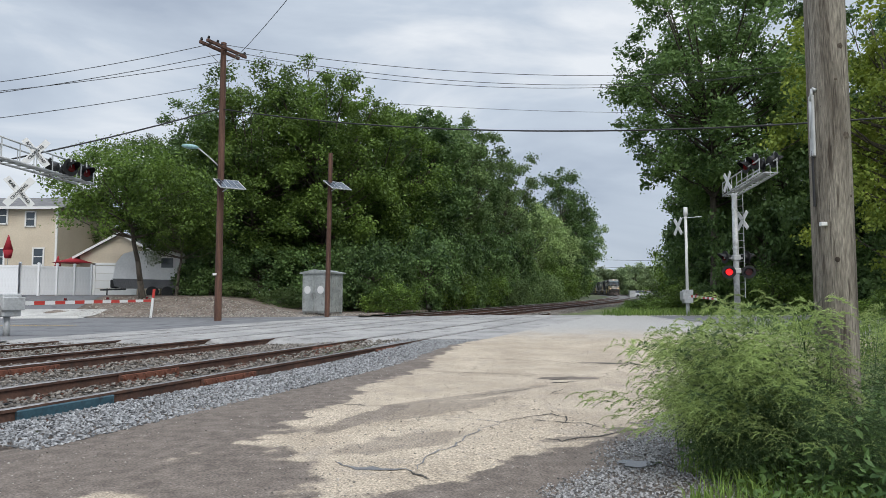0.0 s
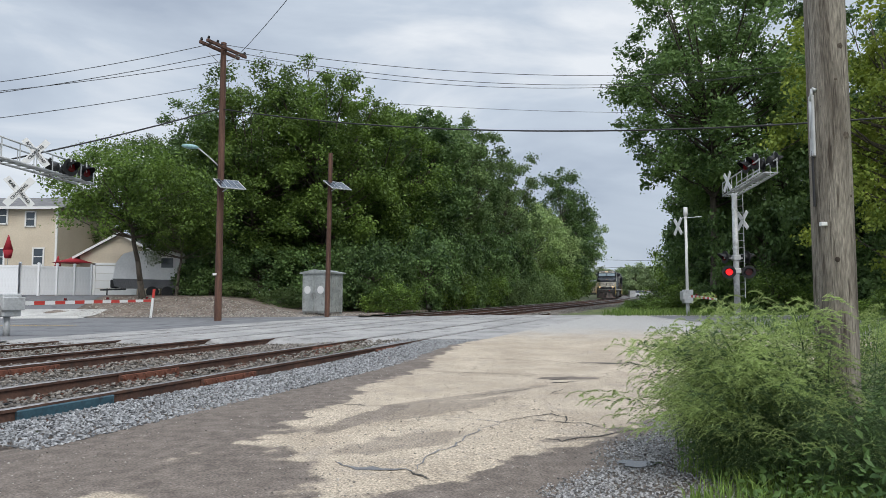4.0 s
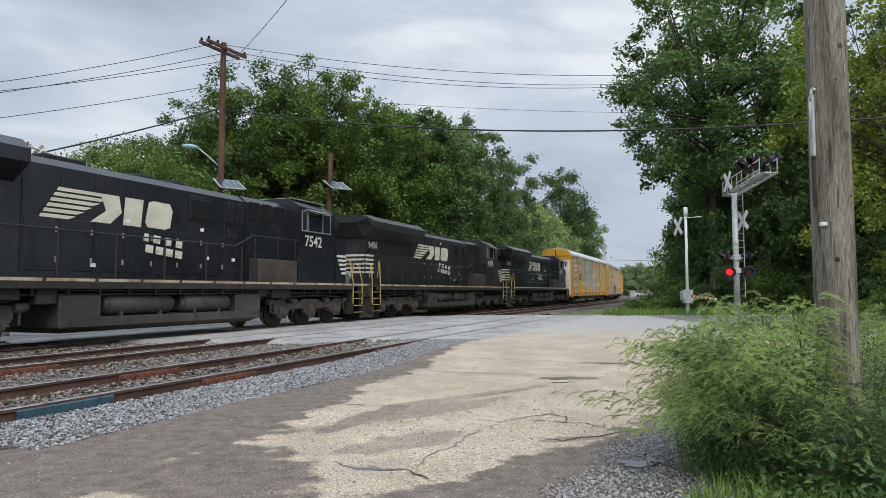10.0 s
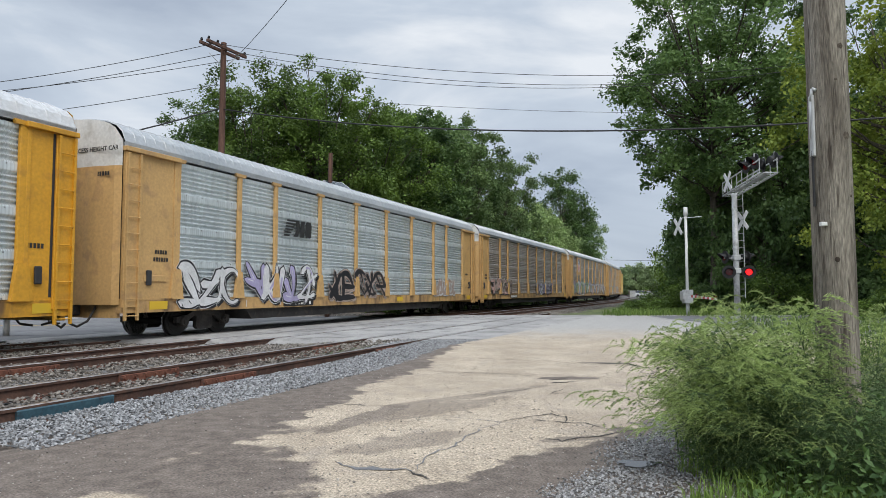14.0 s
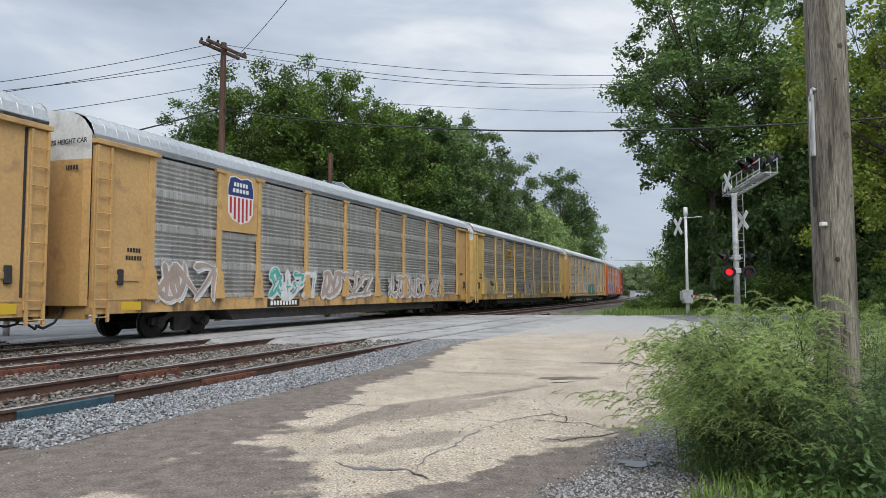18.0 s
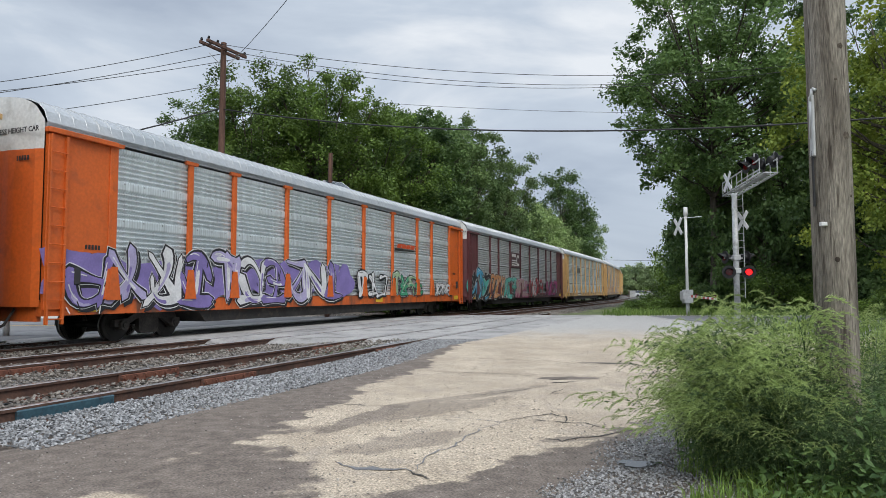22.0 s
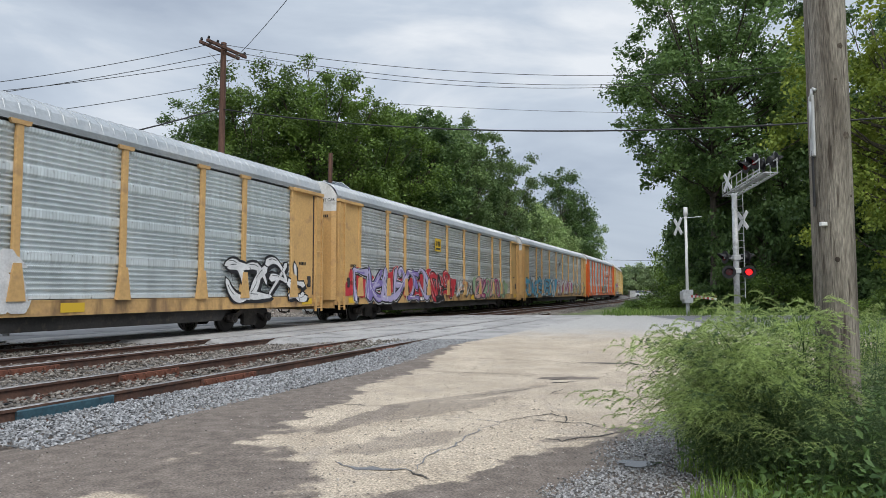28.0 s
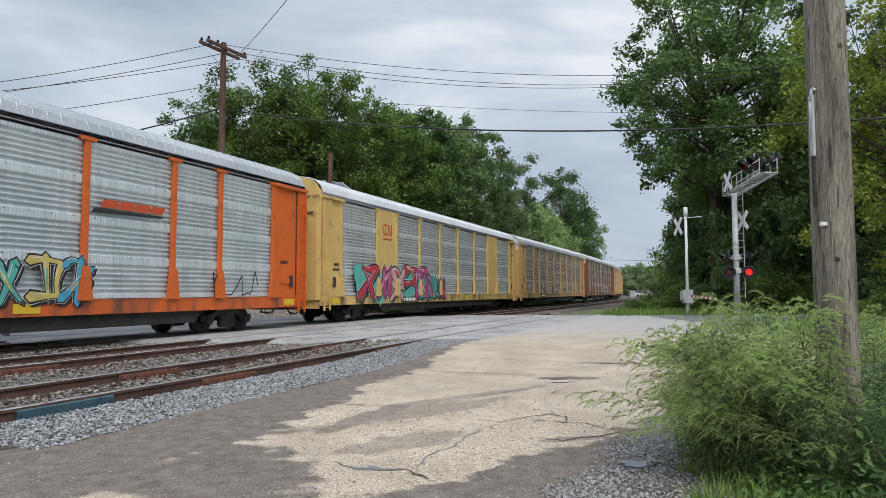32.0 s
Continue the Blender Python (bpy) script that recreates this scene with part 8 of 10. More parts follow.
verge_mesh = sheet("verge", steps((1.2, 40, 0.6)), steps((-8, 18, 0.6)), 0.05, M_GRASSY, 0.05, lambda x, y: x > 1.9 + 0.30 * (y - 4.0) + 0.02 * y * y)
tagged(new("verge", verge_mesh), "grassy soil beside the lot", "verge", kind="structure")
tagged(new("verge_far", sheet("verge_far", steps((4, 60, 1.0)), steps((34.6, 130, 1.5)), 0.04, M_GRASSY, 0.08, lambda x, y: line_sq(x, y)[1] > 8.4)), "grassy verge beyond the street", "verge", kind="structure")


# ---------------------------------------------------------------- poles, wires, signals
M_POLE = surf("weathered_pole_wood", (0.145, 0.125, 0.10), (0.30, 0.268, 0.22), 0.9, 0, 1.6, 22, 1.0, 0.014, (0.07, 0.055, 0.042), 0.8, 0, (5, 5, 0.55))
M_POLE_RED = surf("red_brown_pole_wood", (0.075, 0.038, 0.027), (0.135, 0.07, 0.048), 0.9, 0, 1.3, 14, 0.6, 0.01, (0.07, 0.04, 0.03), 0.5, 0, (6, 6, 0.3))
M_SILVER = surf("aluminium_paint", (0.42, 0.43, 0.43), (0.52, 0.53, 0.53), 0.5, 0.2, 1.5, 14, 0.1, 0.003, (0.33, 0.33, 0.32), 0.25)
M_HOOD = plain("black_signal_hood", (0.012, 0.012, 0.013), 0.6)
M_REDLENS = plain("dark_red_lens", (0.10, 0.006, 0.008), 0.25)
M_REDLIT = plain("lit_red_lens", (1.0, 0.012, 0.015), 0.3, 0, 1.5)
M_SIGNW = plain("white_sign_sheet", (0.70, 0.70, 0.69), 0.5)
M_REDTAPE = plain("red_reflective_tape", (0.48, 0.045, 0.035), 0.5)
M_WIRE = plain("dark_wire", (0.02, 0.02, 0.022), 0.6)
M_CELL = plain("blue_grey_solar_cells", (0.03, 0.042, 0.062), 0.2)


def wood_pole(name, label, x, y, top, r0, r1, material, lean=(0, 0), seg=24, rings=40):
    base = float(ground_z(x, y)) - 0.3
    t = thing(name, label, "utility pole", Matrix.Translation((x, y, base)))
    V, F = [], []
    h = top - base
    for k in range(rings + 1):
        z = h * k / rings
        for j in range(seg):
            a = 2 * math.pi * j / seg
            r = (r0 + (r1 - r0) * k / rings) * (1 + 0.022 * noise.noise((math.cos(a) * 1.5, math.sin(a) * 1.5, z * 0.6 + x)))
            V.append((r * math.cos(a) + lean[0] * z, r * math.sin(a) + lean[1] * z, z))
    for k in range(rings):
        for j in range(seg):
            a, b = k * seg + j, k * seg + (j + 1) % seg
            F.append((a, b, b + seg, a + seg))
    p = part("shaft", raw("shaft", V, F, material, True), None, t)
    cb = bmesh.new()
    rod(cb, (lean[0] * h, lean[1] * h, h - 0.02), (lean[0] * h, lean[1] * h, h + 0.02), r1, seg)
    part("pole_top", cb, material, t)
    return t


# near pole with its cable guard and tag
np_ = wood_pole("utility_pole", "weathered grey-brown wooden utility pole among weeds", 3.15, 5.42, 10.5, 0.178, 0.168, M_POLE, (0, 0), 48, 140)
cg = bmesh.new()
zb = float(ground_z(3.15, 5.42)) - 0.3
pipe(cg, [(-0.160, -0.09, 2.98 - zb), (-0.185, -0.07, 3.0 - zb), (-0.19, -0.05, 2.9 - zb), (-0.185, -0.04, 2.6 - zb)], 0.014, 8)
box(cg, -0.195, -0.165, -0.075, -0.01, 2.45 - zb, 2.95 - zb, 0.008)
part("cable_guard", cg, M_SILVER, np_, "grey metal cable guard")
dc = bmesh.new()
pipe(dc, [(-0.185, -0.04, 2.50 - zb), (-0.182, -0.04, 2.05 - zb)], 0.012, 6)
part("cable", dc, M_WIRE, np_)
tg = bmesh.new()
box(tg, -0.182, -0.125, -0.14, -0.10, 1.885 - zb, 1.915 - zb, 0.003)
part("tag", tg, M_SIGNW, np_, "small pale tag")
np_.location.x, np_.scale = 3.128, (0.865, 0.865, 1)
# knots in the wood, and long drying checks
M_KNOT = surf("dark_knot_wood", (0.055, 0.042, 0.032), (0.12, 0.098, 0.075), 0.95, 0, 9, 60, 0.8, 0.006, None, 0.5)
for u, z, r in ((0.03, 3.32, 0.034), (0.06, 2.60, 0.042), (-0.06, 1.62, 0.026), (0.09, 2.12, 0.02), (-0.02, 3.05, 0.018)):
    kb = bmesh.new()
    v = -math.sqrt(0.172 ** 2 - u * u)
    d = Vector((u, v, 0)).normalized()
    for k, rr in enumerate((1.0, 0.72, 0.4)):
        rod(kb, Vector((u, v, z - zb)) - d * 0.03, Vector((u, v, z - zb)) + d * (0.003 + 0.004 * k), r * rr, 14, r * rr * 0.8)
    part("knot", kb, M_KNOT, np_)
ck_rng = random.Random(8)
for k in range(26):
    a = ck_rng.uniform(-2.9, -0.25)
    z0, ln = ck_rng.uniform(0.4, 3.9), ck_rng.uniform(0.25, 0.9)
    w = ck_rng.uniform(0.006, 0.016)
    V, F = [], []
    for j in range(9):
        b, ww = a + ck_rng.gauss(0, 0.008), w * math.sin(math.pi * (j + 0.3) / 8.6)
        for c in (b - ww, b, b + ww):
            V.append((0.181 * math.cos(c), 0.181 * math.sin(c), z0 + ln * j / 8))
    for j in range(8):
        F += [(3 * j, 3 * j + 1, 3 * j + 4, 3 * j + 3), (3 * j + 1, 3 * j + 2, 3 * j + 5, 3 * j + 4)]
    part("drying_check", raw("drying_check", V, F, M_KNOT), None, np_)

p1 = wood_pole("utility_pole", "red-brown wooden utility pole with crossarms and a street light", -10.25, 31.0, 13.05, 0.165, 0.13, M_POLE_RED, (0.0, 0.0))
z1 = float(ground_z(-10.25, 31.0)) - 0.3


def p1_at(z):
    return z - z1


ab = bmesh.new()
box(ab, -1.25, 1.25, -0.06, 0.06, -0.07, 0.07, 0.01)
for k in (-0.22, 0.22):
    arm = part("crossarm", cached("crossarm", lambda: mesh_of(ab, "crossarm", M_POLE_RED)), None, p1)
    arm.matrix_basis = pose(0, 0, p1_at(12.75), 0, 0, 64) @ pose(0, k, 0)
for k in range(6):
    ib = bmesh.new()
    for z, r in ((0.07, 0.045), (0.12, 0.06), (0.17, 0.045)):
        rod(ib, (0, 0, z), (0, 0, z + 0.05), r, 8)
    u = part("insulator", cached("insul", lambda: mesh_of(ib, "insulator", M_HOOD)), None, p1)
    u.matrix_basis = pose(0, 0, p1_at(12.75), 0, 0, 64) @ pose((-1.15, -0.6, 1.15)[k % 3], -0.22 if k < 3 else 0.22, 0)
bb_ = bmesh.new()
for sg in (-1, 1):
    rod(bb_, (sg * 0.75, 0.2, p1_at(12.68)), (0, 0.16, p1_at(11.9)), 0.02, 5)
part("arm_brace", bb_, M_SILVER, p1)
lb_ = bmesh.new()
pipe(lb_, [(-0.1, -0.05, p1_at(7.25)), (-0.45, -0.2, p1_at(7.6)), (-0.9, -0.3, p1_at(7.98)), (-1.15, -0.35, p1_at(8.08))], 0.03, 8)
part("lamp_arm", lb_, M_SILVER, p1)
lh = bmesh.new()
lo_ = bmesh.ops.create_uvsphere(lh, u_segments=16, v_segments=8, radius=0.5)
bmesh.ops.scale(lh, vec=(0.75, 0.32, 0.22), verts=lo_["verts"])
bmesh.ops.transform(lh, matrix=pose(-1.3, -0.4, p1_at(8.08), 0, 4, 17), verts=lo_["verts"])
part("lamp_head", lh, surf("grey_green_lamp_housing", (0.24, 0.42, 0.42), (0.32, 0.50, 0.49), 0.5), p1, "pale green street lamp head", True)
cbx = bmesh.new()
box(cbx, -0.2, -0.05, -0.25, -0.1, p1_at(2.2), p1_at(2.3), 0.01)
part("tag", cbx, M_SIGNW, p1)

p2 = wood_pole("utility_pole", "slender red-brown wooden pole with a solar panel", -5.95, 34.9, 8.65, 0.135, 0.11, M_POLE_RED, (0.012, 0.0))


def solar(parent, x, y, z, w, d):
    s = part("solar_panel", solar_mesh(w, d), None, parent, "tilted solar panel with a pale frame")
    s.matrix_basis = pose(x, y, z, 26, 0, 36)
    br = bmesh.new()
    rod(br, (0, 0, z - 0.35), (x, y, z - 0.12), 0.025, 6)
    rod(br, (0, 0, z - 0.1), (x, y, z - 0.05), 0.025, 6)
    part("bracket", br, M_SILVER, parent)


def solar_mesh(w, d):
    bm = bmesh.new()
    box(bm, -w / 2, w / 2, -d / 2, d / 2, -0.02, 0.02, 0, None, 0)
    for i in range(4):
        for j in range(3):
            box(bm, -w / 2 + 0.04 + i * (w - 0.08) / 4 + 0.01, -w / 2 + 0.04 + (i + 1) * (w - 0.08) / 4 - 0.01, -d / 2 + 0.04 + j * (d - 0.08) / 3 + 0.01, -d / 2 + 0.04 + (j + 1) * (d - 0.08) / 3 - 0.01, 0.016, 0.024, 0, None, 1)
    return mesh_of(bm, "solar_panel", [M_SILVER, M_CELL])


solar(p1, 0.52, -0.35, p1_at(6.35), 1.17, 1.24)
solar(p2, 0.5, -0.2, 6.95 - (float(ground_z(-5.95, 34.9)) - 0.3), 1.1, 1.2)


def wire(label, a, b, sag, r, n=22):
    a, b = Vector(a), Vector(b)
    pts = []
    for i in range(n + 1):
        t = i / n
        p = a.lerp(b, t)
        p.z -= 4 * sag * t * (1 - t)
        pts.append(p)
    cu = bpy.data.curves.new("wire", "CURVE")
    cu.dimensions, cu.bevel_depth, cu.bevel_resolution = "3D", r, 1
    sp = cu.splines.new("POLY")
    sp.points.add(n)
    for q, p in zip(sp.points, pts):
        q.co = (*p, 1)
    cu.materials.append(M_WIRE)
    ob = new("overhead_wire", cu)
    tagged(ob, label, "overhead wire", "overhead wires")


wire("thin overhead wire above the street", (-10.62, 30.4, 12.8), (-21.24, 24.0, 8.37), 0.25, 0.014)
wire("thin overhead wire above the street", (-10.4, 31.0, 12.54), (-21.21, 24.0, 7.92), 0.2, 0.014)
wire("thin overhead wire above the street", (-9.95, 31.6, 12.49), (-22.99, 26.0, 8.75), 0.2, 0.014)
wire("thin overhead wire above the street", (-10.53, 31.0, 11.09), (-21.18, 24.0, 7.05), 0.15, 0.014)
wire("thick black cable above the street", (-10.4, 31.0, 9.94), (-19.3, 22.0, 4.78), 0.2, 0.035)
wire("thin overhead wire above the crossing", (-10.63, 30.4, 12.86), (18.97, 34.0, 13.15), 1.05, 0.013)
wire("thin overhead wire above the crossing", (-10.14, 31.0, 12.71), (18.97, 34.0, 12.92), 1.25, 0.013)
wire("thin overhead wire above the crossing", (-9.84, 31.6, 12.54), (19.53, 35.0, 13.32), 1.3, 0.013)
wire("thick black cable above the crossing", (-10.34, 31.0, 9.94), (14.49, 20.0, 6.72), 0.75, 0.03)
wire("thin overhead wire far behind the crossing", (-7.32, 60.0, 18.65), (31.29, 60.0, 17.77), 0.5, 0.016)
for h in (11.4, 9.2):
    wire("thin overhead wire far down the line", (34.0, 200.0, h + 0.6), (78.0, 200.0, h), 0.4, 0.045)
wire("thin overhead wire that climbs towards the viewer", (-9.95, 31.6, 12.49), (-3.2, 17.0, 9.97), 0.1, 0.012)

FLASH = []


def flasher(parent, m, lit_rows=None, lit=None):
    """A flashing light head: black disc, red lens, hood. Its z points the way it shines."""
    bm = bmesh.new()
    rod(bm, (0, 0, -0.02), (0, 0, 0.0), 0.30, 28)
    rod(bm, (0, 0, -0.26), (0, 0, -0.02), 0.13, 16, 0.19)
    head = part("flashing_light", cached("flash_head", lambda: mesh_of(bm, "flashing_light", M_HOOD)), None, parent, "black-hooded railway flashing light")
    head.matrix_basis = m
    hb = bmesh.new()
    n = 14
    rings = [[], []]
    for k in range(n + 1):
        a = math.radians(-25 + 230 * k / n)
        for i, (z, r) in enumerate(((0.0, 0.19), (0.34, 0.175))):
            zz = z if i == 0 else 0.10 + 0.24 * max(0.0, math.sin(a)) ** 0.6
            rings[i].append(hb.verts.new((r * math.cos(a), r * math.sin(a), zz)))
    for k in range(n):
        hb.faces.new((rings[0][k], rings[0][k + 1], rings[1][k + 1], rings[1][k]))
    bmesh.ops.solidify(hb, geom=hb.faces[:], thickness=0.012)
    part("hood", cached("flash_hood", lambda: mesh_of(hb, "hood", M_HOOD)), None, head)
    lb = bmesh.new()
    rod(lb, (0, 0, 0.0), (0, 0, 0.025), 0.155, 24)
    part("lens", cached("flash_lens", lambda: mesh_of(lb, "lens", M_REDLENS)), None, head, "dark red lens")
    if lit is not None:
        gb = bmesh.new()
        rod(gb, (0, 0, 0.0), (0, 0, 0.012), 0.150, 24)
        g = part("lamp_disc", cached("flash_lit", lambda: mesh_of(gb, "lamp_disc", M_REDLIT)), None, head, "glowing red lamp disc")
        FLASH.append((g, pose(0, 0, 0.028), lit))
    return head


def aim(x, y, z, heading, down=0):
    """Pose of a light head at (x, y, z) that shines to the compass heading (degrees from +y towards +x)."""
    return Matrix.Translation((x, y, z)) @ Matrix.Rotation(-radians(heading), 4, "Z") @ Matrix.Rotation(radians(-90 - down), 4, "X") @ Matrix.Rotation(math.pi, 4, "Z")


def crossbuck(parent, m, words=True, size=0.85):
    cb = part("crossbuck", crossbuck_mesh(size), None, parent, "white crossbuck sign")
    cb.matrix_basis = m
    if words:
        for txt, rot in (("RAIL      ROAD", -50), ("CROSSING", 50)):
            t = part("crossbuck_lettering", cached(("xb", txt), lambda txt=txt: text_mesh(txt, 0.125, M_INK)), None, cb, "black sign lettering")
            t.matrix_basis = pose(0, 0, 0.024, 0, 0, rot)
    return cb


def crossbuck_mesh(size):
    bm = bmesh.new()
    for a in (-50, 50):
        box(bm, -0.61 * size, 0.61 * size, -0.115 * size, 0.115 * size, -0.01 if a < 0 else 0.0, 0.008 if a < 0 else 0.018, 0, pose(0, 0, 0, 0, 0, a))
    return mesh_of(bm, "crossbuck", M_SIGNW)


def facing(x, y, z, heading):
    """Pose of an upright sign: x to its reader's right, y up, z towards the reader, who stands to that heading from it."""
    return Matrix.Translation((x, y, z)) @ Matrix.Rotation(-radians(heading), 4, "Z") @ Matrix.Rotation(math.pi, 4, "Z") @ Matrix.Rotation(radians(90), 4, "X")


def cantilever(label, x, y, arm_to, mast_top, heads, bucks):
    z0 = float(ground_z(x, y))
    c = thing("crossing_signal", label, "crossing signal", Matrix.Translation((x, y, z0)), "crossing signals")
    ax, ay = arm_to[0] - x, arm_to[1] - y
    L = math.hypot(ax, ay)
    turn = Matrix.Rotation(math.atan2(ay, ax), 4, "Z")
    zt = mast_top - z0
    mb = bmesh.new()
    rod(mb, (0, 0, 0), (0, 0, zt), 0.14, 18, 0.12)
    rod(mb, (0, 0, 0), (0, 0, 0.06), 0.28, 16)
    rod(mb, (0, 0, zt * 0.55), (0, 0, zt * 0.56), 0.15, 16)
    part("mast", mb, M_SILVER, c)
    tb = bmesh.new()
    for s in (-0.32, 0.32):
        for z in (0.0, 0.62):
            rod(tb, (-0.8, s, zt + z), (L, s, zt + z * (0.85 if True else 1)), 0.042 if z == 0 else 0.03, 8)
        n = 7
        for i in range(n + 1):
            u = -0.8 + (L + 0.8) * i / n
            rod(tb, (u, s, zt), (u, s, zt + 0.58), 0.018, 5)
    for i in range(14):
        u = -0.8 + (L + 0.8) * i / 13
        rod(tb, (u, -0.32, zt), (u, 0.32, zt), 0.016, 5)
    box(tb, 0.3, L, -0.12, 0.12, zt + 0.02, zt + 0.05)
    bmesh.ops.transform(tb, matrix=turn, verts=tb.verts[:])
    part("cantilever_truss", tb, M_SILVER, c, "aluminium truss walkway arm")
    lb = bmesh.new()
    for s in (-0.17, 0.17):
        rod(lb, (0.24, s - 0.1, 0.9), (0.24, s - 0.1, zt + 0.4), 0.018, 5)
    for k in range(int((zt - 0.9) / 0.32)):
        rod(lb, (0.24, -0.27, 1.0 + 0.32 * k), (0.24, 0.07, 1.0 + 0.32 * k), 0.012, 5)
    bmesh.ops.transform(lb, matrix=Matrix.Rotation(math.atan2(ay, ax) + 2.4, 4, "Z"), verts=lb.verts[:])
    part("ladder", lb, M_SILVER, c)
    for (hx, hy, hz, head, lit) in heads:
        flasher(c, Matrix.Translation((-x, -y, -z0)) @ aim(hx, hy, hz, head), lit=lit)
        ab2 = bmesh.new()
        rod(ab2, (hx - x, hy - y, hz - z0), (hx - x, hy - y, hz - z0 + (0.32 if hz > 4 else 0.0) + 0.01), 0.03, 6)
        part("light_bracket", ab2, M_SILVER, c)
    jb = bmesh.new()
    for hz in sorted({round(h[2], 1) for h in heads if h[2] < 4}):
        rod(jb, (-0.55, 0, hz - z0), (0.55, 0, hz - z0), 0.035, 8)
        box(jb, -0.16, 0.16, -0.16, 0.16, hz - z0 - 0.1, hz - z0 + 0.14, 0.02)
    if jb.verts:
        part("light_arm", jb, M_SILVER, c)
    else:
        jb.free()
    for bx, by, bz, head, words in bucks:
        crossbuck(c, Matrix.Translation((-x, -y, -z0)) @ facing(bx, by, bz, head), words)
    return c


cantilever("aluminium cantilever crossing signal with flashing red lights", 13.5, 31.2, (12.5, 25.8), 6.0,
           [(13.08, 31.0, 2.36, 196, True), (13.98, 31.0, 2.36, 196, False), (13.02, 31.3, 3.05, 262, None), (14.05, 31.3, 3.05, 82, None),
            (12.35, 26.6, 6.6, 262, None), (13.0, 26.3, 6.6, 82, None), (12.45, 27.6, 6.6, 262, None), (13.1, 27.4, 6.6, 100, None)],
           [(12.95, 30.6, 6.45, 268, False), (13.85, 31.2, 4.75, 75, False)])
cantilever("aluminium cantilever crossing signal beside the street", -13.35, 19.8, (-13.1, 24.6), 5.38,
           [(-12.75, 23.0, 5.68, 108, None), (-13.4, 22.9, 5.68, 260, None), (-12.75, 24.0, 5.68, 112, None), (-13.5, 23.9, 5.68, 262, None)],
           [(-13.0, 21.4, 5.86, 150, True), (-12.41, 19.7, 4.34, 150, True)])
# gate of the street's far side: lowered arm with red and white bands


def gate(label, x, y, tip, banded, post_top=None):
    z0 = float(ground_z(x, y))
    g = thing("crossing_gate", label, "crossing gate", Matrix.Translation((x, y, z0)), "crossing gates")
    dx, dy, dz = tip[0] - x, tip[1] - y, tip[2] - z0 - 1.0
    L = math.sqrt(dx * dx + dy * dy)
    m = Matrix.Rotation(math.atan2(dy, dx), 4, "Z") @ Matrix.Rotation(-math.atan2(dz, L), 4, "Y")
    n = int(L / 0.41)
    for k in range(n):
        bm = bmesh.new()
        box(bm, 0.5 + k * (L - 0.5) / n, 0.5 + (k + 1) * (L - 0.5) / n, -0.02, 0.02, 0.94, 1.06 - 0.03 * k / n)
        a = part("arm_band", bm, M_REDTAPE if k % 2 else M_SIGNW, g, "red arm band" if k % 2 else "white arm band")
        a.matrix_basis = m
    for u in (0.35, 0.65, 0.97):
        bm = bmesh.new()
        rod(bm, (L * u, 0, 1.06), (L * u, 0, 1.14), 0.05, 10)
        a = part("arm_lamp", bm, M_REDLENS, g)
        a.matrix_basis = m
    bm = bmesh.new()
    box(bm, -0.3, 0.3, -0.22, 0.22, 0.62, 1.3, 0.03)
    box(bm, -0.36, 0.36, -0.3, -0.2, 0.8, 1.2, 0.02)
    rod(bm, (0, 0, 0), (0, 0, 0.62), 0.09, 12)
    box(bm, -1.0, -0.2, -0.06, 0.06, 0.9, 1.1, 0.01)
    box(bm, -1.15, -0.8, -0.14, 0.14, 0.75, 1.22, 0.02)
    q = part("gate_mechanism", bm, M_SILVER, g, "grey gate mechanism box with counterweight")
    q.matrix_basis = Matrix.Rotation(math.atan2(dy, dx), 4, "Z")
    if post_top:
        pb = bmesh.new()
        rod(pb, (0, 0, 0), (0, 0, post_top - z0), 0.075, 14, 0.065)
        rod(pb, (0, 0, post_top - z0 - 0.45), (0, 0, post_top - z0), 0.10, 12)
        rod(pb, (-0.2, -0.05, post_top - z0 - 0.55), (0.75, -0.2, post_top - z0 - 0.5), 0.02, 6)
        part("mast", pb, M_SIGNW, g, "white mast")
        crossbuck(g, facing(-0.45, -0.15, post_top - z0 - 1.0, 258), False, 0.85)
    return g


gate("white crossing gate mast with a lowered striped arm", 12.3, 34.2, (11.5, 28.6, 1.15), True, 5.75)
gate("lowered red and white crossing gate arm", -13.0, 20.3, (-11.05, 25.7, 1.12), True)
mp_ = thing("marker_post", "white marker post with a red top", "marker post", Matrix.Translation((-15.2, 35.4, float(ground_z(-15.2, 35.4)))))
pb_ = bmesh.new()
box(pb_, -0.06, 0.06, -0.03, 0.03, 0, 1.05, 0.01, pose(0, 0, 0, 0, 6, 0))
part("post", pb_, M_SIGNW, mp_)
pb_ = bmesh.new()
box(pb_, -0.062, 0.062, -0.032, 0.032, 1.05, 1.5, 0.01, pose(0, 0, 0, 0, 6, 0))
part("post_top", pb_, M_REDTAPE, mp_, "red top")

# signal cabinet
M_CABINET = surf("dull_aluminium_cabinet", (0.33, 0.35, 0.34), (0.43, 0.45, 0.44), 0.5, 0.35, 1.2, 10, 0.1, 0.003, (0.28, 0.29, 0.28), 0.25)
cz0 = float(ground_z(-6.75, 38.4))
cab_ = thing("signal_cabinet", "grey aluminium railway signal cabinet on legs", "cabinet", Matrix.Translation((-6.8, 38.4, cz0)) @ Matrix.Rotation(radians(-27), 4, "Z"))
bm = bmesh.new()
box(bm, -0.85, 0.85, -0.75, 0.75, 0.18, 2.35, 0.02)
part("body", bm, M_CABINET, cab_)
bm = bmesh.new()
prism(bm, [(-0.98, 2.35), (0.98, 2.35), (0.98, 2.42), (0.0, 2.58), (-0.98, 2.42)], -0.85, 0.85)
part("roof", bm, M_CABINET, cab_)
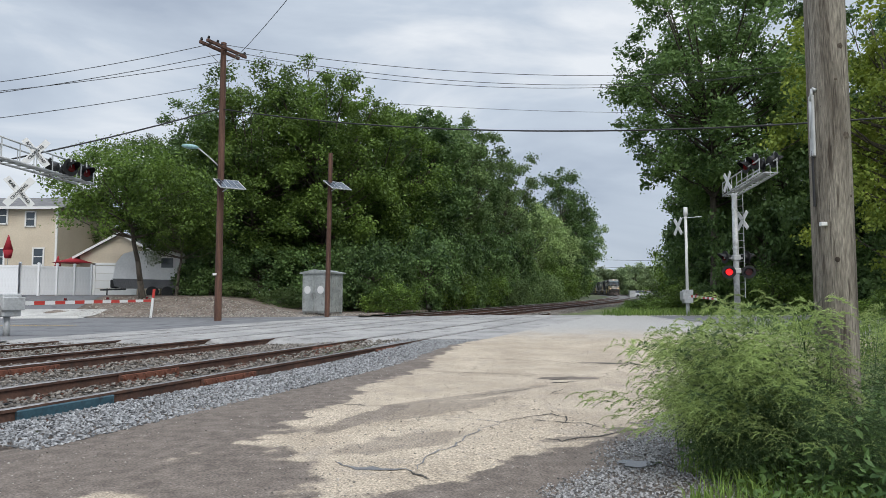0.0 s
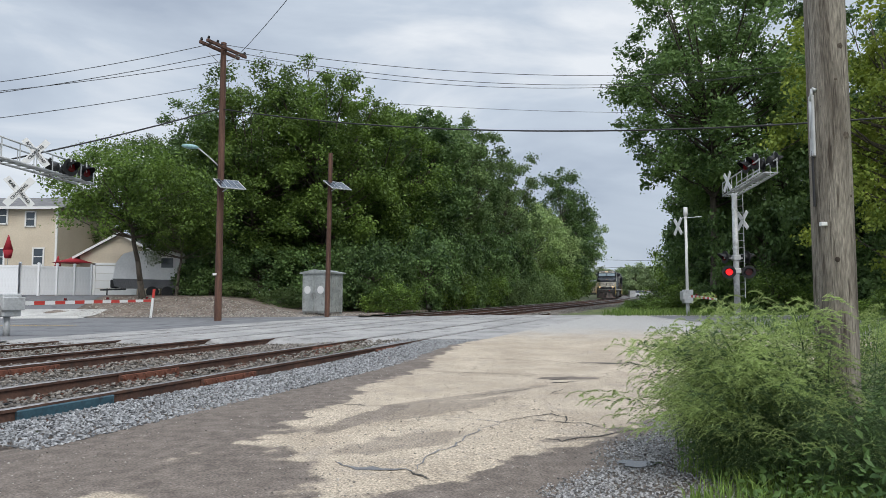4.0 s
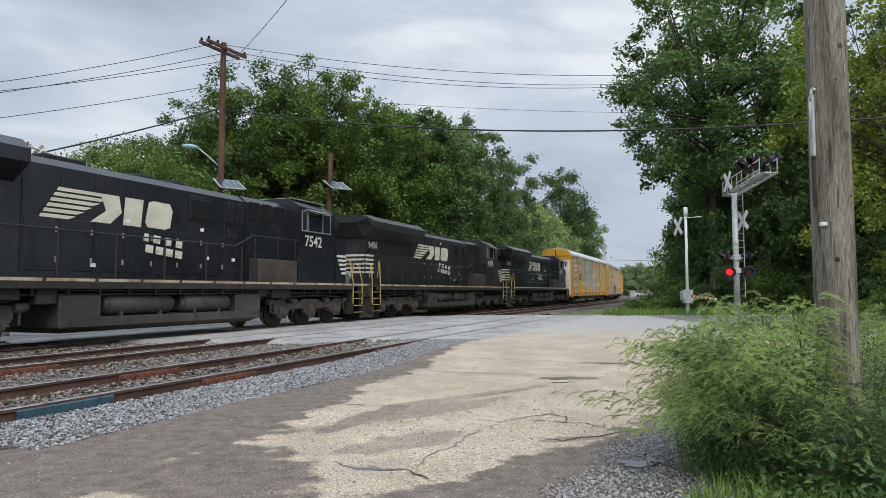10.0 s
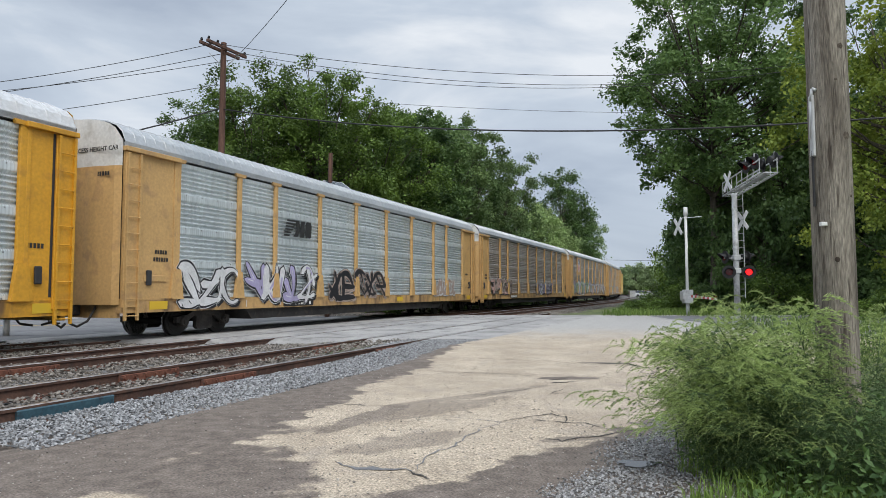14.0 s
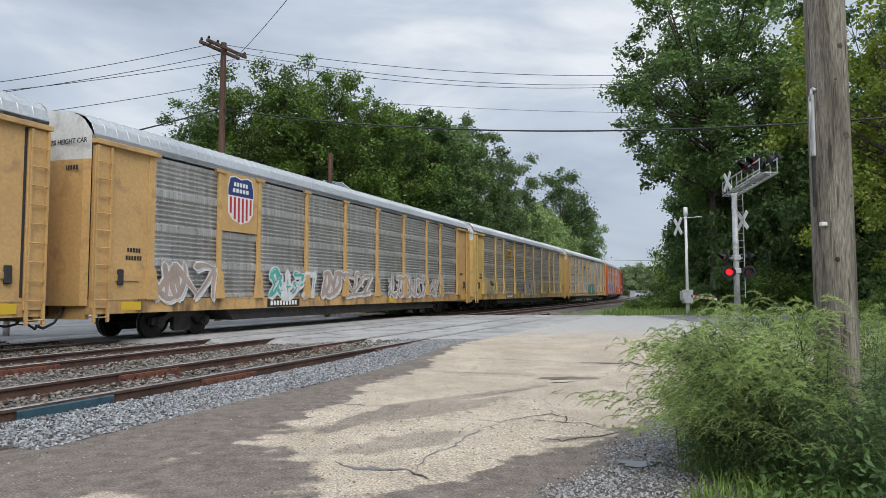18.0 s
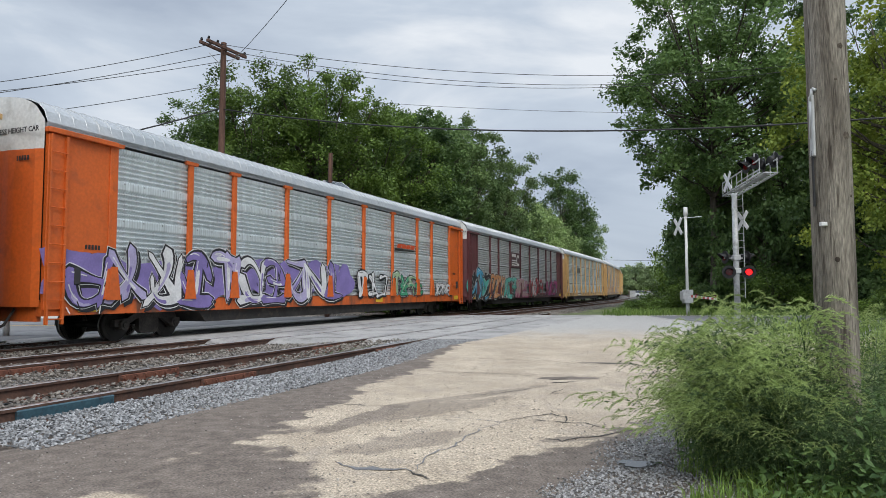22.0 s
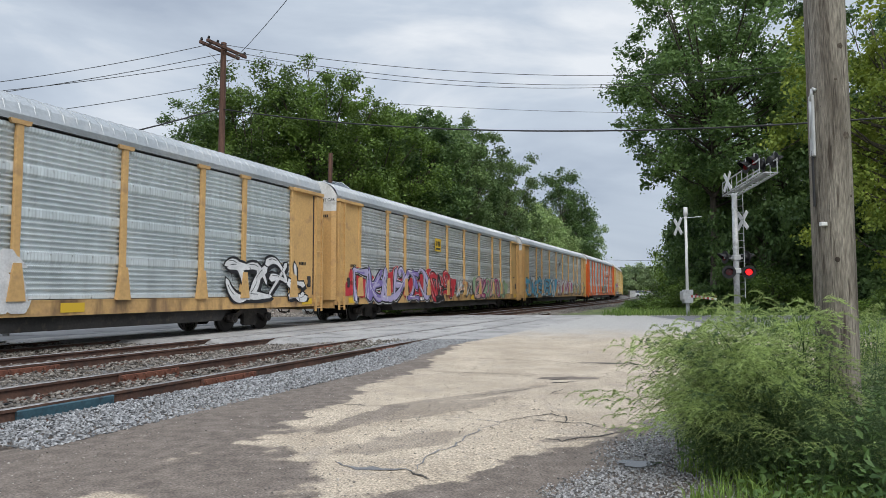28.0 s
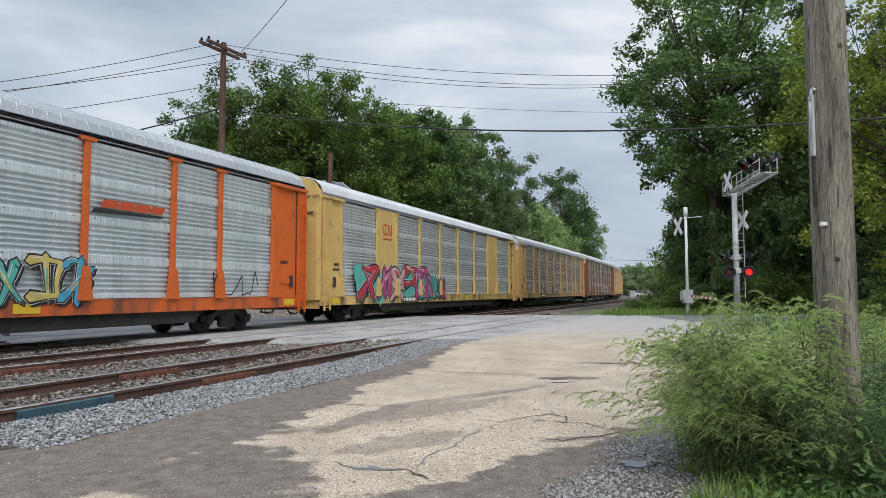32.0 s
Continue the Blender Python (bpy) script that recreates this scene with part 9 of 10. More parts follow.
for sg in (-1, 1):
    bm = bmesh.new()
    a, b = sorted((sg * 0.03, sg * 0.78))
    box(bm, a, b, -0.79, -0.75, 0.25, 2.25, 0.012)
    d = part("door", bm, M_CABINET, cab_)
    bm = bmesh.new()
    box(bm, sg * 0.12 - 0.03, sg * 0.12 + 0.03, -0.84, -0.79, 1.0, 1.3, 0.01)
    part("handle", bm, M_STEEL, d)
    bm = bmesh.new()
    rod(bm, (sg * 0.45, -0.79, 1.45), (sg * 0.45, -0.797, 1.45), 0.22, 20)
    part("paint_patch", bm, M_SIGNW, d, "round pale paint patch")
for k in range(9):
    bm = bmesh.new()
    box(bm, 0.85, 0.875, -0.68 + 0.17 * k, -0.665 + 0.17 * k, 0.22, 2.3)
    part("side_rib", bm, M_CABINET, cab_)
for u in (-0.75, 0.75):
    for v in (-0.65, 0.65):
        bm = bmesh.new()
        box(bm, u - 0.05, u + 0.05, v - 0.05, v + 0.05, -0.3, 0.2)
        part("leg", bm, M_CABINET, cab_)

# ---------------------------------------------------------------- houses, fence, trailer beyond the street
M_SIDING = surf("cream_vinyl_siding", (0.54, 0.46, 0.35), (0.60, 0.52, 0.40), 0.6, 0, 0.5, 10, 0.05, 0.003, None, 0.12)
M_TRIM = plain("white_trim", (0.74, 0.74, 0.72), 0.5)
M_SHINGLE = surf("grey_shingles", (0.12, 0.12, 0.125), (0.19, 0.185, 0.18), 0.9, 0, 2, 14, 0.4, 0.01, None, 0.4)
M_VINYL = surf("white_vinyl", (0.74, 0.75, 0.77), (0.80, 0.81, 0.82), 0.45, 0, 0.7, 8, 0.03, 0.002, None, 0.08)
M_PANE = plain("window_pane", (0.06, 0.075, 0.09), 0.06)
M_REDCLOTH = surf("dark_red_canvas", (0.27, 0.012, 0.022), (0.34, 0.02, 0.03), 0.85, 0, 2, 20, 0.2, 0.004, None, 0.2)


def lap_wall(length, z0, z1, gable=0.0, lap=0.15):
    V, F = [], []
    z = z0
    while z < z1 + gable - 0.005:
        h = min(lap, z1 + gable - z)
        if h <= 0.005:
            break
        s = 0.0 if z <= z1 else (z - z1) / gable
        a, b = -length / 2 * (1 - s), length / 2 * (1 - s)
        k = len(V)
        V += [(a, -0.022, z), (b, -0.022, z), (b, 0, z + h), (a, 0, z + h)]
        F.append((k, k + 1, k + 2, k + 3))
        if k:
            F.append((k - 1, k - 2, k + 1, k))
        z += lap
    return raw("siding", V, F, M_SIDING)


def window_at(parent, m, w, h):
    wd = part("window", frame_mesh(w, h), None, parent, "white-framed sash window")
    wd.matrix_basis = m
    for k in (-1, 1):
        bm = bmesh.new()
        a, b = sorted((0.0, k * h / 2))
        box(bm, -w / 2 + 0.05, w / 2 - 0.05, -0.045, -0.035, a + 0.03, b - 0.03)
        part("pane", bm, M_PANE, wd)


def frame_mesh(w, h):
    bm = bmesh.new()
    for x0, x1, z0, z1 in ((-w / 2 - 0.06, -w / 2 + 0.05, -h / 2 - 0.06, h / 2 + 0.06), (w / 2 - 0.05, w / 2 + 0.06, -h / 2 - 0.06, h / 2 + 0.06), (-w / 2, w / 2, h / 2 - 0.05, h / 2 + 0.06),
                           (-w / 2, w / 2, -h / 2 - 0.06, -h / 2 + 0.05), (-w / 2, w / 2, -0.03, 0.03)):
        box(bm, x0, x1, -0.07, 0.02, z0, z1)
    return mesh_of(bm, "window", M_TRIM)


hs = thing("house", "two-storey house with cream siding and grey roof", "house", Matrix.Translation((-29.7, 52, 1.1)))
HW = 14.0
for m, ln in ((pose(-HW / 2, 0, 0), HW), (pose(0, 4.5, 0, 0, 0, 90), 9.0), (pose(-HW, 4.5, 0, 0, 0, -90), 9.0), (pose(-HW / 2, 9.0, 0, 0, 0, 180), HW)):
    w = part("wall", lap_wall(ln, 0, 6.9), None, hs)
    w.matrix_basis = m
bm = bmesh.new()
box(bm, -HW + 0.05, -0.05, 0.05, 8.95, 0, 6.85)
part("wall_core", bm, M_SIDING, hs)
bm = bmesh.new()
prism(bm, [(-0.4, 6.85), (9.4, 6.85), (4.5, 8.3)], -HW - 0.35, 0.35, "x")
part("roof", bm, M_SHINGLE, hs, "grey shingle roof")
bm = bmesh.new()
box(bm, -HW - 0.35, 0.35, -0.5, -0.38, 6.75, 6.95)
part("gutter", bm, M_TRIM, hs)
bm = bmesh.new()
box(bm, -0.12, 0.03, -0.05, 0.05, 0, 6.8)
part("corner_trim", bm, M_TRIM, hs)
for wx, wz, ww, wh in ((-2.05, 6.02, 0.75, 1.15), (-1.35, 3.12, 0.8, 1.3), (-4.25, 6.3, 0.8, 1.3), (-4.4, 3.1, 0.8, 1.3)):
    window_at(hs, pose(wx, -0.03, wz), ww, wh)

gr = thing("garage", "cream-sided garage with a white door", "garage", Matrix.Translation((-22.4, 47, 1.2)))
w = part("wall", lap_wall(5.6, 0, 2.75, 1.5), None, gr)
w.matrix_basis = pose(0, 0, 0)
bm = bmesh.new()
prism(bm, [(-2.78, 0), (2.78, 0), (2.78, 2.75), (0, 4.22), (-2.78, 2.75)], 0.03, 6.0)
part("wall_core", bm, M_SIDING, gr)
for sg in (-1, 1):
    bm = bmesh.new()
    prism(bm, [(0, 4.30), (0, 4.42), (sg * 3.15, 2.72), (sg * 3.15, 2.60)], -0.3, 6.2)
    part("roof", bm, M_SHINGLE, gr)
    bm = bmesh.new()
    prism(bm, [(0, 4.28), (0, 4.44), (sg * 3.17, 2.72), (sg * 3.17, 2.54)], -0.34, -0.30)
    part("rake_board", bm, M_TRIM, gr)
for k in range(4):
    bm = bmesh.new()
    box(bm, -1.65, 1.05, -0.05, 0.0, 0.02 + 0.53 * k, 0.53 + 0.53 * k, 0.012)
    part("door_panel", bm, M_TRIM, gr)
bm = bmesh.new()
for x0, x1, z0, z1 in ((-1.82, -1.66, 0, 2.3), (1.06, 1.22, 0, 2.3), (-1.82, 1.22, 2.15, 2.32)):
    box(bm, x0, x1, -0.07, 0.0, z0, z1)
part("door_frame", bm, M_TRIM, gr)

# white vinyl fence
fz = 1.30
fence = thing("fence", "white vinyl privacy fence beside the driveway", "fence", Matrix.Translation((0, 0, fz)))


def fence_run(a, b, n):
    a, b = Vector(a), Vector(b)
    d = (b - a) / n
    ang = math.atan2(d.y, d.x)
    L = d.length
    for i in range(n + 1):
        p = a + d * i
        bm = bmesh.new()
        box(bm, -0.065, 0.065, -0.065, 0.065, -0.3, 1.88, 0.008)
        prism(bm, [(-0.085, 1.88), (0.085, 1.88), (0.0, 1.98)], -0.085, 0.085)
        q = part("post", cached("fpost", lambda: mesh_of(bm, "post", M_VINYL)), None, fence)
        q.matrix_basis = Matrix.Translation((p.x, p.y, 0))
        if i == n:
            break
        m = Matrix.Translation((p.x, p.y, 0)) @ Matrix.Rotation(ang, 4, "Z")
        nb = int(L / 0.19)
        for k in range(nb):
            bm = bmesh.new()
            box(bm, -0.5 * (L - 0.13) / nb + 0.003, 0.5 * (L - 0.13) / nb - 0.003, -0.012, 0.012, 0.02, 1.72)
            s = part("board", cached(("fboard", round(L, 2)), lambda: mesh_of(bm, "board", M_VINYL)), None, fence)
            s.matrix_basis = m @ pose(0.065 + (k + 0.5) * (L - 0.13) / nb, 0, 0)
        for z in (0.08, 1.70):
            bm = bmesh.new()
            box(bm, 0.06, L - 0.06, -0.035, 0.035, z - 0.07, z + 0.07, 0.005)
            s = part("fence_rail", cached(("frail", round(L, 2), z), lambda: mesh_of(bm, "fence_rail", M_VINYL)), None, fence)
            s.matrix_basis = m


fence_run((-25.2, 40.4), (-22.6, 43.6), 4)
fence_run((-36.0, 40.0), (-25.2, 40.4), 5)


def umbrella(x, y, z, opened, label):
    u = thing("patio_umbrella", label, "umbrella", Matrix.Translation((x, y, fz)))
    bm = bmesh.new()
    rod(bm, (0, 0, 0), (0, 0, z), 0.025, 8)
    rod(bm, (0, 0, 0), (0, 0, 0.08), 0.25, 14)
    part("pole", bm, M_STEEL, u)
    bm = bmesh.new()
    if opened:
        rod(bm, (0, 0, z - 0.42), (0, 0, z - 0.1), 1.35, 8, 0.3)
        rod(bm, (0, 0, z - 0.1), (0, 0, z + 0.1), 0.3, 8, 0.02)
    else:
        rod(bm, (0, 0, z - 1.55), (0, 0, z - 1.0), 0.20, 10, 0.30)
        rod(bm, (0, 0, z - 1.0), (0, 0, z), 0.30, 10, 0.02)
    part("canopy", bm, M_REDCLOTH, u)


umbrella(-28.6, 44.5, 3.95, False, "closed dark red patio umbrella")
umbrella(-25.6, 47.0, 2.62, True, "open dark red patio umbrella behind the fence")
umbrella(-27.0, 47.5, 2.75, False, "closed dark red patio umbrella")

# travel trailer
tv = thing("travel_trailer", "white and grey travel trailer parked by the garage", "trailer", Matrix.Translation((-18.2, 43.8, 1.12)) @ Matrix.Rotation(radians(12), 4, "Z"))
bm = bmesh.new()
prism(bm, [(-2.5, 0.75), (-2.62, 1.2), (-2.45, 2.2), (-2.05, 2.75), (-1.4, 2.95), (1.2, 2.95), (1.3, 2.8), (1.3, 0.6), (-2.1, 0.6)], -1.1, 1.1)
part("body", bm, surf("white_trailer_skin", (0.74, 0.74, 0.74), (0.80, 0.80, 0.80), 0.4, 0, 0.8, 8, 0.03, 0.002, None, 0.1), tv)
bm = bmesh.new()
prism(bm, [(-2.52, 0.74), (-2.63, 1.2), (-2.62, 1.2), (1.31, 1.12), (1.31, 0.59), (-2.1, 0.59)], -1.106, 1.106)
part("lower_band", bm, surf("grey_trailer_band", (0.10, 0.10, 0.105), (0.14, 0.14, 0.145), 0.45), tv, "dark grey lower band")
bm = bmesh.new()
box(bm, 0.2, 0.9, -1.12, -1.1, 1.9, 2.5, 0.005)
part("window", bm, M_PANE, tv)
for u in (-0.3, 0.6):
    bm = bmesh.new()
    rod(bm, (u, -1.12, 0.36), (u, -0.85, 0.36), 0.36, 20)
    rod(bm, (u, -1.13, 0.36), (u, -1.12, 0.36), 0.18, 14)
    part("wheel", bm, M_HOOD, tv)
bm = bmesh.new()
rod(bm, (-2.2, -0.5, 0.55), (-3.6, 0, 0.5), 0.05, 6)
rod(bm, (-2.2, 0.5, 0.55), (-3.6, 0, 0.5), 0.05, 6)
rod(bm, (-3.2, 0, 0.05), (-3.2, 0, 0.6), 0.04, 6)
box(bm, -2.95, -2.55, -0.35, 0.35, 0.62, 1.15, 0.05)
part("tow_hitch", bm, M_HOOD, tv, "black tow hitch and battery box")

# bank, driveway and pavement across the street
tagged(new("bank", sheet("bank", steps((-40, 2, 0.6)), steps((35.3, 47, 0.5)), 0.05, M_MOUND, 0.06, lambda x, y: (line_sq(x, y)[1] < -2.3))), "bare gravelly soil bank under the trees", "soil bank", kind="structure")
tagged(new("driveway", sheet("driveway", steps((-48, -20.4, 0.8)), steps((37.6, 52, 0.8)), 0.07, M_ASPHALT)), "grey asphalt driveway up to the garage", "driveway", kind="structure")
tagged(new("pavement", sheet("pavement", steps((-48, -18.6, 0.8)), steps((34.9, 37.8, 0.5)), 0.075, M_CONCRETE)), "pale concrete pavement at the driveway", "pavement", kind="structure")
tagged(new("kerb", sheet("kerb", steps((-48, -18.6, 0.8)), np.array([34.68, 34.71, 34.96]), 0.12, M_CONCRETE)), "pale concrete kerb", "kerb", kind="structure")
for yy in (26.9, 27.15):
    tagged(new("road_line", sheet("road_line", steps((-90, -14.5, 1.0)), np.array([yy, yy + 0.11]), 0.03, M_YELLOWLINE)), "worn yellow centre line", "road marking", kind="structure")
for ob in bpy.data.objects:
    if ob.name in ("bank", "pavement", "kerb"):
        low = min(v.co.y for v in ob.data.vertices)
        for v in ob.data.vertices:
            if v.co.y < low + 0.02:
                v.co.z -= 0.16
# far equipment by the line
eq = thing("equipment_box", "small white equipment box far down the line", "equipment box", Matrix.Translation((40.6, 146, float(ground_z(40.6, 146)))))
bm = bmesh.new()
box(bm, -0.62, 0.62, -0.5, 0.5, 0.15, 1.4, 0.03)
part("body", bm, M_SILVER, eq)
bm = bmesh.new()
box(bm, -0.7, 0.7, -0.58, 0.58, 1.4, 1.5, 0.02)
part("roof", bm, M_SILVER, eq)



def parked_car(x, y, turn, coat, label, tall=1.45):
    """A parked car: lofted body, glazed cabin, four wheels."""
    c = thing("car", label, "car", Matrix.Translation((x, y, float(ground_z(x, y)) + 0.04)) @ Matrix.Rotation(turn, 4, "Z"), "cars parked far down the line")
    bm = bmesh.new()
    prism(bm, [(-2.2, 0.32), (2.2, 0.32), (2.26, 0.62), (2.1, 0.84), (0.95, 0.95), (-1.75, 0.98), (-2.22, 0.88)], -0.88, 0.88)
    part("body", bm, coat, c)
    bm = bmesh.new()
    loft(bm, [[(-1.85, -0.78, 0.96), (1.0, -0.78, 0.94), (0.35, -0.62, tall - 0.06), (-1.4, -0.62, tall - 0.06)], [(-1.85, 0.78, 0.96), (1.0, 0.78, 0.94), (0.35, 0.62, tall - 0.06), (-1.4, 0.62, tall - 0.06)]])
    part("windows", bm, M_PANE, c, "dark glass cabin")
    bm = bmesh.new()
    box(bm, -1.42, 0.37, -0.64, 0.64, tall - 0.06, tall, 0.02)
    part("roof", bm, coat, c)
    for u in (-1.35, 1.4):
        for v in (-0.8, 0.8):
            bm = bmesh.new()
            rod(bm, (u, v - 0.1, 0.33), (u, v + 0.1, 0.33), 0.33, 16)
            part("wheel", cached(("car_wheel", u, v), lambda: mesh_of(bm, "wheel", M_HOOD)), None, c)


C_SILVERCAR = surf("silver_car_paint", (0.55, 0.56, 0.57), (0.62, 0.63, 0.64), 0.3, 0.3, 1, 8, 0.0, 0.001, None, 0.05)
C_REDCAR = surf("dark_red_car_paint", (0.20, 0.025, 0.03), (0.25, 0.035, 0.04), 0.3, 0.1, 1, 8, 0.0, 0.001, None, 0.05)
C_DARKCAR = surf("charcoal_car_paint", (0.04, 0.042, 0.05), (0.055, 0.058, 0.065), 0.3, 0.2, 1, 8, 0.0, 0.001, None, 0.05)
parked_car(43.9, 150, 0.15, C_SILVERCAR, "silver car parked beside the far track")
parked_car(46.6, 155, 0.1, C_REDCAR, "dark red car parked beside the far track")
parked_car(48.8, 151, 0.2, C_DARKCAR, "charcoal car parked beside the far track", 1.6)

# ---------------------------------------------------------------- loose stones, cracks, gravel
def stones(name, rng, x, y, z, lo, hi, material, squash=0.65):
    """Broken stones: eight-sided lumps, each turned and stretched its own way."""
    n = len(x)
    base = np.array([(1, 0, 0), (-1, 0, 0), (0, 1, 0), (0, -1, 0), (0, 0, 1), (0, 0, -1)], float)
    tri = np.array([(0, 2, 4), (2, 1, 4), (1, 3, 4), (3, 0, 4), (2, 0, 5), (1, 2, 5), (3, 1, 5), (0, 3, 5)])
    size = rng.uniform(lo, hi, n) ** 1.0
    P = base[None] * rng.uniform(0.6, 1.25, (n, 6, 3)) + rng.normal(0, 0.16, (n, 6, 3))
    a, b = rng.uniform(0, 2 * math.pi, n), rng.uniform(-0.7, 0.7, n)
    ca, sa, cb, sb = np.cos(a), np.sin(a), np.cos(b), np.sin(b)
    X = P[..., 0] * ca[:, None] - P[..., 1] * sa[:, None]
    Y = P[..., 0] * sa[:, None] + P[..., 1] * ca[:, None]
    Z = P[..., 2] * squash
    Y2, Z2 = Y * cb[:, None] - Z * sb[:, None], Y * sb[:, None] + Z * cb[:, None]
    V = np.stack([X, Y2, Z2], -1) * size[:, None, None] + np.stack([x, y, z], 1)[:, None, :]
    F = (tri[None] + 6 * np.arange(n)[:, None, None]).reshape(-1, 3)
    return raw(name, V.reshape(-1, 3), F, material)


def stone_material(name, dark, light, rough=0.85):
    m = bpy.data.materials.new(name)
    m.use_nodes = True
    n, l = m.node_tree.nodes, m.node_tree.links
    bs = n["Principled BSDF"]
    bs.inputs["Roughness"].default_value = rough
    g, r = n.new("ShaderNodeNewGeometry"), n.new("ShaderNodeValToRGB")
    r.color_ramp.elements[0].color, r.color_ramp.elements[1].color = (*dark, 1), (*light, 1)
    l.new(g.outputs["Random Per Island"], r.inputs[0])
    tc, no, mx = n.new("ShaderNodeTexCoord"), n.new("ShaderNodeTexNoise"), n.new("ShaderNodeHueSaturation")
    no.inputs["Scale"].default_value = 45
    l.new(tc.outputs["Object"], no.inputs["Vector"])
    mr = n.new("ShaderNodeMapRange")
    mr.inputs[1].default_value, mr.inputs[2].default_value, mr.inputs[3].default_value, mr.inputs[4].default_value = 0.3, 0.7, 0.75, 1.2
    l.new(no.outputs[0], mr.inputs[0])
    l.new(mr.outputs[0], mx.inputs["Value"])
    l.new(r.outputs[0], mx.inputs["Color"])
    l.new(mx.outputs[0], bs.inputs["Base Color"])
    return m


K_GREY = stone_material("blue_grey_ballast_stone", (0.075, 0.077, 0.080), (0.40, 0.405, 0.41))
K_GRAVEL = stone_material("damp_gravel_stone", (0.085, 0.082, 0.08), (0.42, 0.415, 0.41))
K_BROWN = stone_material("brown_grey_ballast_stone", (0.065, 0.055, 0.047), (0.31, 0.28, 0.245))
K_PEBBLE = stone_material("dusty_pebble", (0.14, 0.125, 0.11), (0.44, 0.40, 0.35))
rs = np.random.default_rng(9)


def bed_stones(name, n, s0, s1, q0, q1, lo, hi, material, label):
    s, q = rs.uniform(s0, s1, n), rs.uniform(q0, q1, n)
    ok = (s < 28.0 + 0.32 * q + rs.normal(0, 0.25, n))
    for tq in (0.0, 3.95, 7.79):
        for sg in (-1, 1):
            ok &= abs(q - tq - sg * 0.753) > 0.085
    s, q = s[ok], q[ok]
    x, y = on_line(s, q)
    edge = np.minimum(q + 2.8, 9.85 - q)
    z = rail_z(s, q) - 0.215 - 0.26 * (1 - ramp(edge / 1.3)) + rs.uniform(-0.01, 0.03, len(s))
    z = np.maximum(z, ground_z(x, y) + 0.012)
    tagged(new(name, stones(name, rs, x, y, z, lo, hi, material)), label, "ballast stones", kind="stuff")


bed_stones("ballast_stones", 22000, 19.0, 31.6, 8.1, 10.0, 0.012, 0.029, K_GREY, "loose blue-grey ballast stones beside the near track")
bed_stones("track_stones", 19000, 19.0, 31.6, -2.5, 8.1, 0.018, 0.040, K_BROWN, "brown-grey ballast stones between the tracks")
# far ballast shoulder
n = 9000
s, q = rs.uniform(47, 90, n), rs.uniform(4.6, 9.6, n)
ok = s > 46.4 + 0.42 * q
x, y = on_line(s[ok], q[ok])
z = rail_z(s[ok], q[ok]) - 0.19 - 0.26 * (1 - ramp((9.4 - q[ok]) / 1.3)) + rs.uniform(0, 0.03, ok.sum())
tagged(new("shoulder_stones", stones("shoulder_stones", rs, x, y, z, 0.03, 0.06, K_BROWN)), "brown-grey stones on the far ballast shoulder", "ballast stones", kind="stuff")
# pebbles strewn on the lot, thick on the gravelly side
n = 13000
x, y = rs.uniform(-6.5, 4.5, n), 3.2 + 15 * rs.uniform(0, 1, n) ** 1.6
ok = line_sq(x, y)[1] > 9.9
x, y = x[ok], y[ok]
tagged(new("pebbles", stones("pebbles", rs, x, y, lot_z(x, y) + 0.004, 0.003, 0.012, K_PEBBLE)), "scattered pebbles on the dusty lot", "pebbles", kind="stuff")
n = 24000
y = 3.0 + 5.6 * rs.uniform(0, 1, n) ** 1.2
x = 0.75 + 0.56 * (y - 4.4) + np.abs(rs.normal(0, 0.85, n)) - 0.25 * rs.uniform(0, 1, n) ** 3 + 0.08 * np.sin(5 * y)
ok = x < 1.9 + 0.45 * (y - 3.6)
x, y = x[ok], y[ok]
tagged(new("gravel", stones("gravel", rs, x, y, lot_z(x, y) + 0.005, 0.005, 0.015, K_GRAVEL)), "grey gravel at the edge of the weeds", "gravel", kind="stuff")
n = 7000
x, y = rs.uniform(-20, -1, n), rs.uniform(35.3, 40.5, n)
ok = (line_sq(x, y)[1] < -2.9)
x, y = x[ok], y[ok]
tagged(new("bank_stones", stones("bank_stones", rs, x, y, ground_z(x, y) + 0.06, 0.025, 0.06, K_PEBBLE)), "stones strewn over the soil bank", "stones", kind="stuff")
# sealed and open cracks
M_CRACK = surf("dark_crack", (0.045, 0.04, 0.035), (0.085, 0.075, 0.065), 0.95, 0, 6, 40, 0.3, 0.004, None, 0.4)
M_SEALER = surf("grey_crack_sealer", (0.135, 0.135, 0.14), (0.20, 0.195, 0.19), 0.75, 0, 5, 40, 0.2, 0.003, None, 0.3)


def lot_top(x, y):
    """Height of the lot's uneven top."""
    return float(lot_z(x, y)) + 0.018 * noise.noise((x * 0.8, y * 0.5, 1.0)) * min(1.0, (18 - y) / 5)


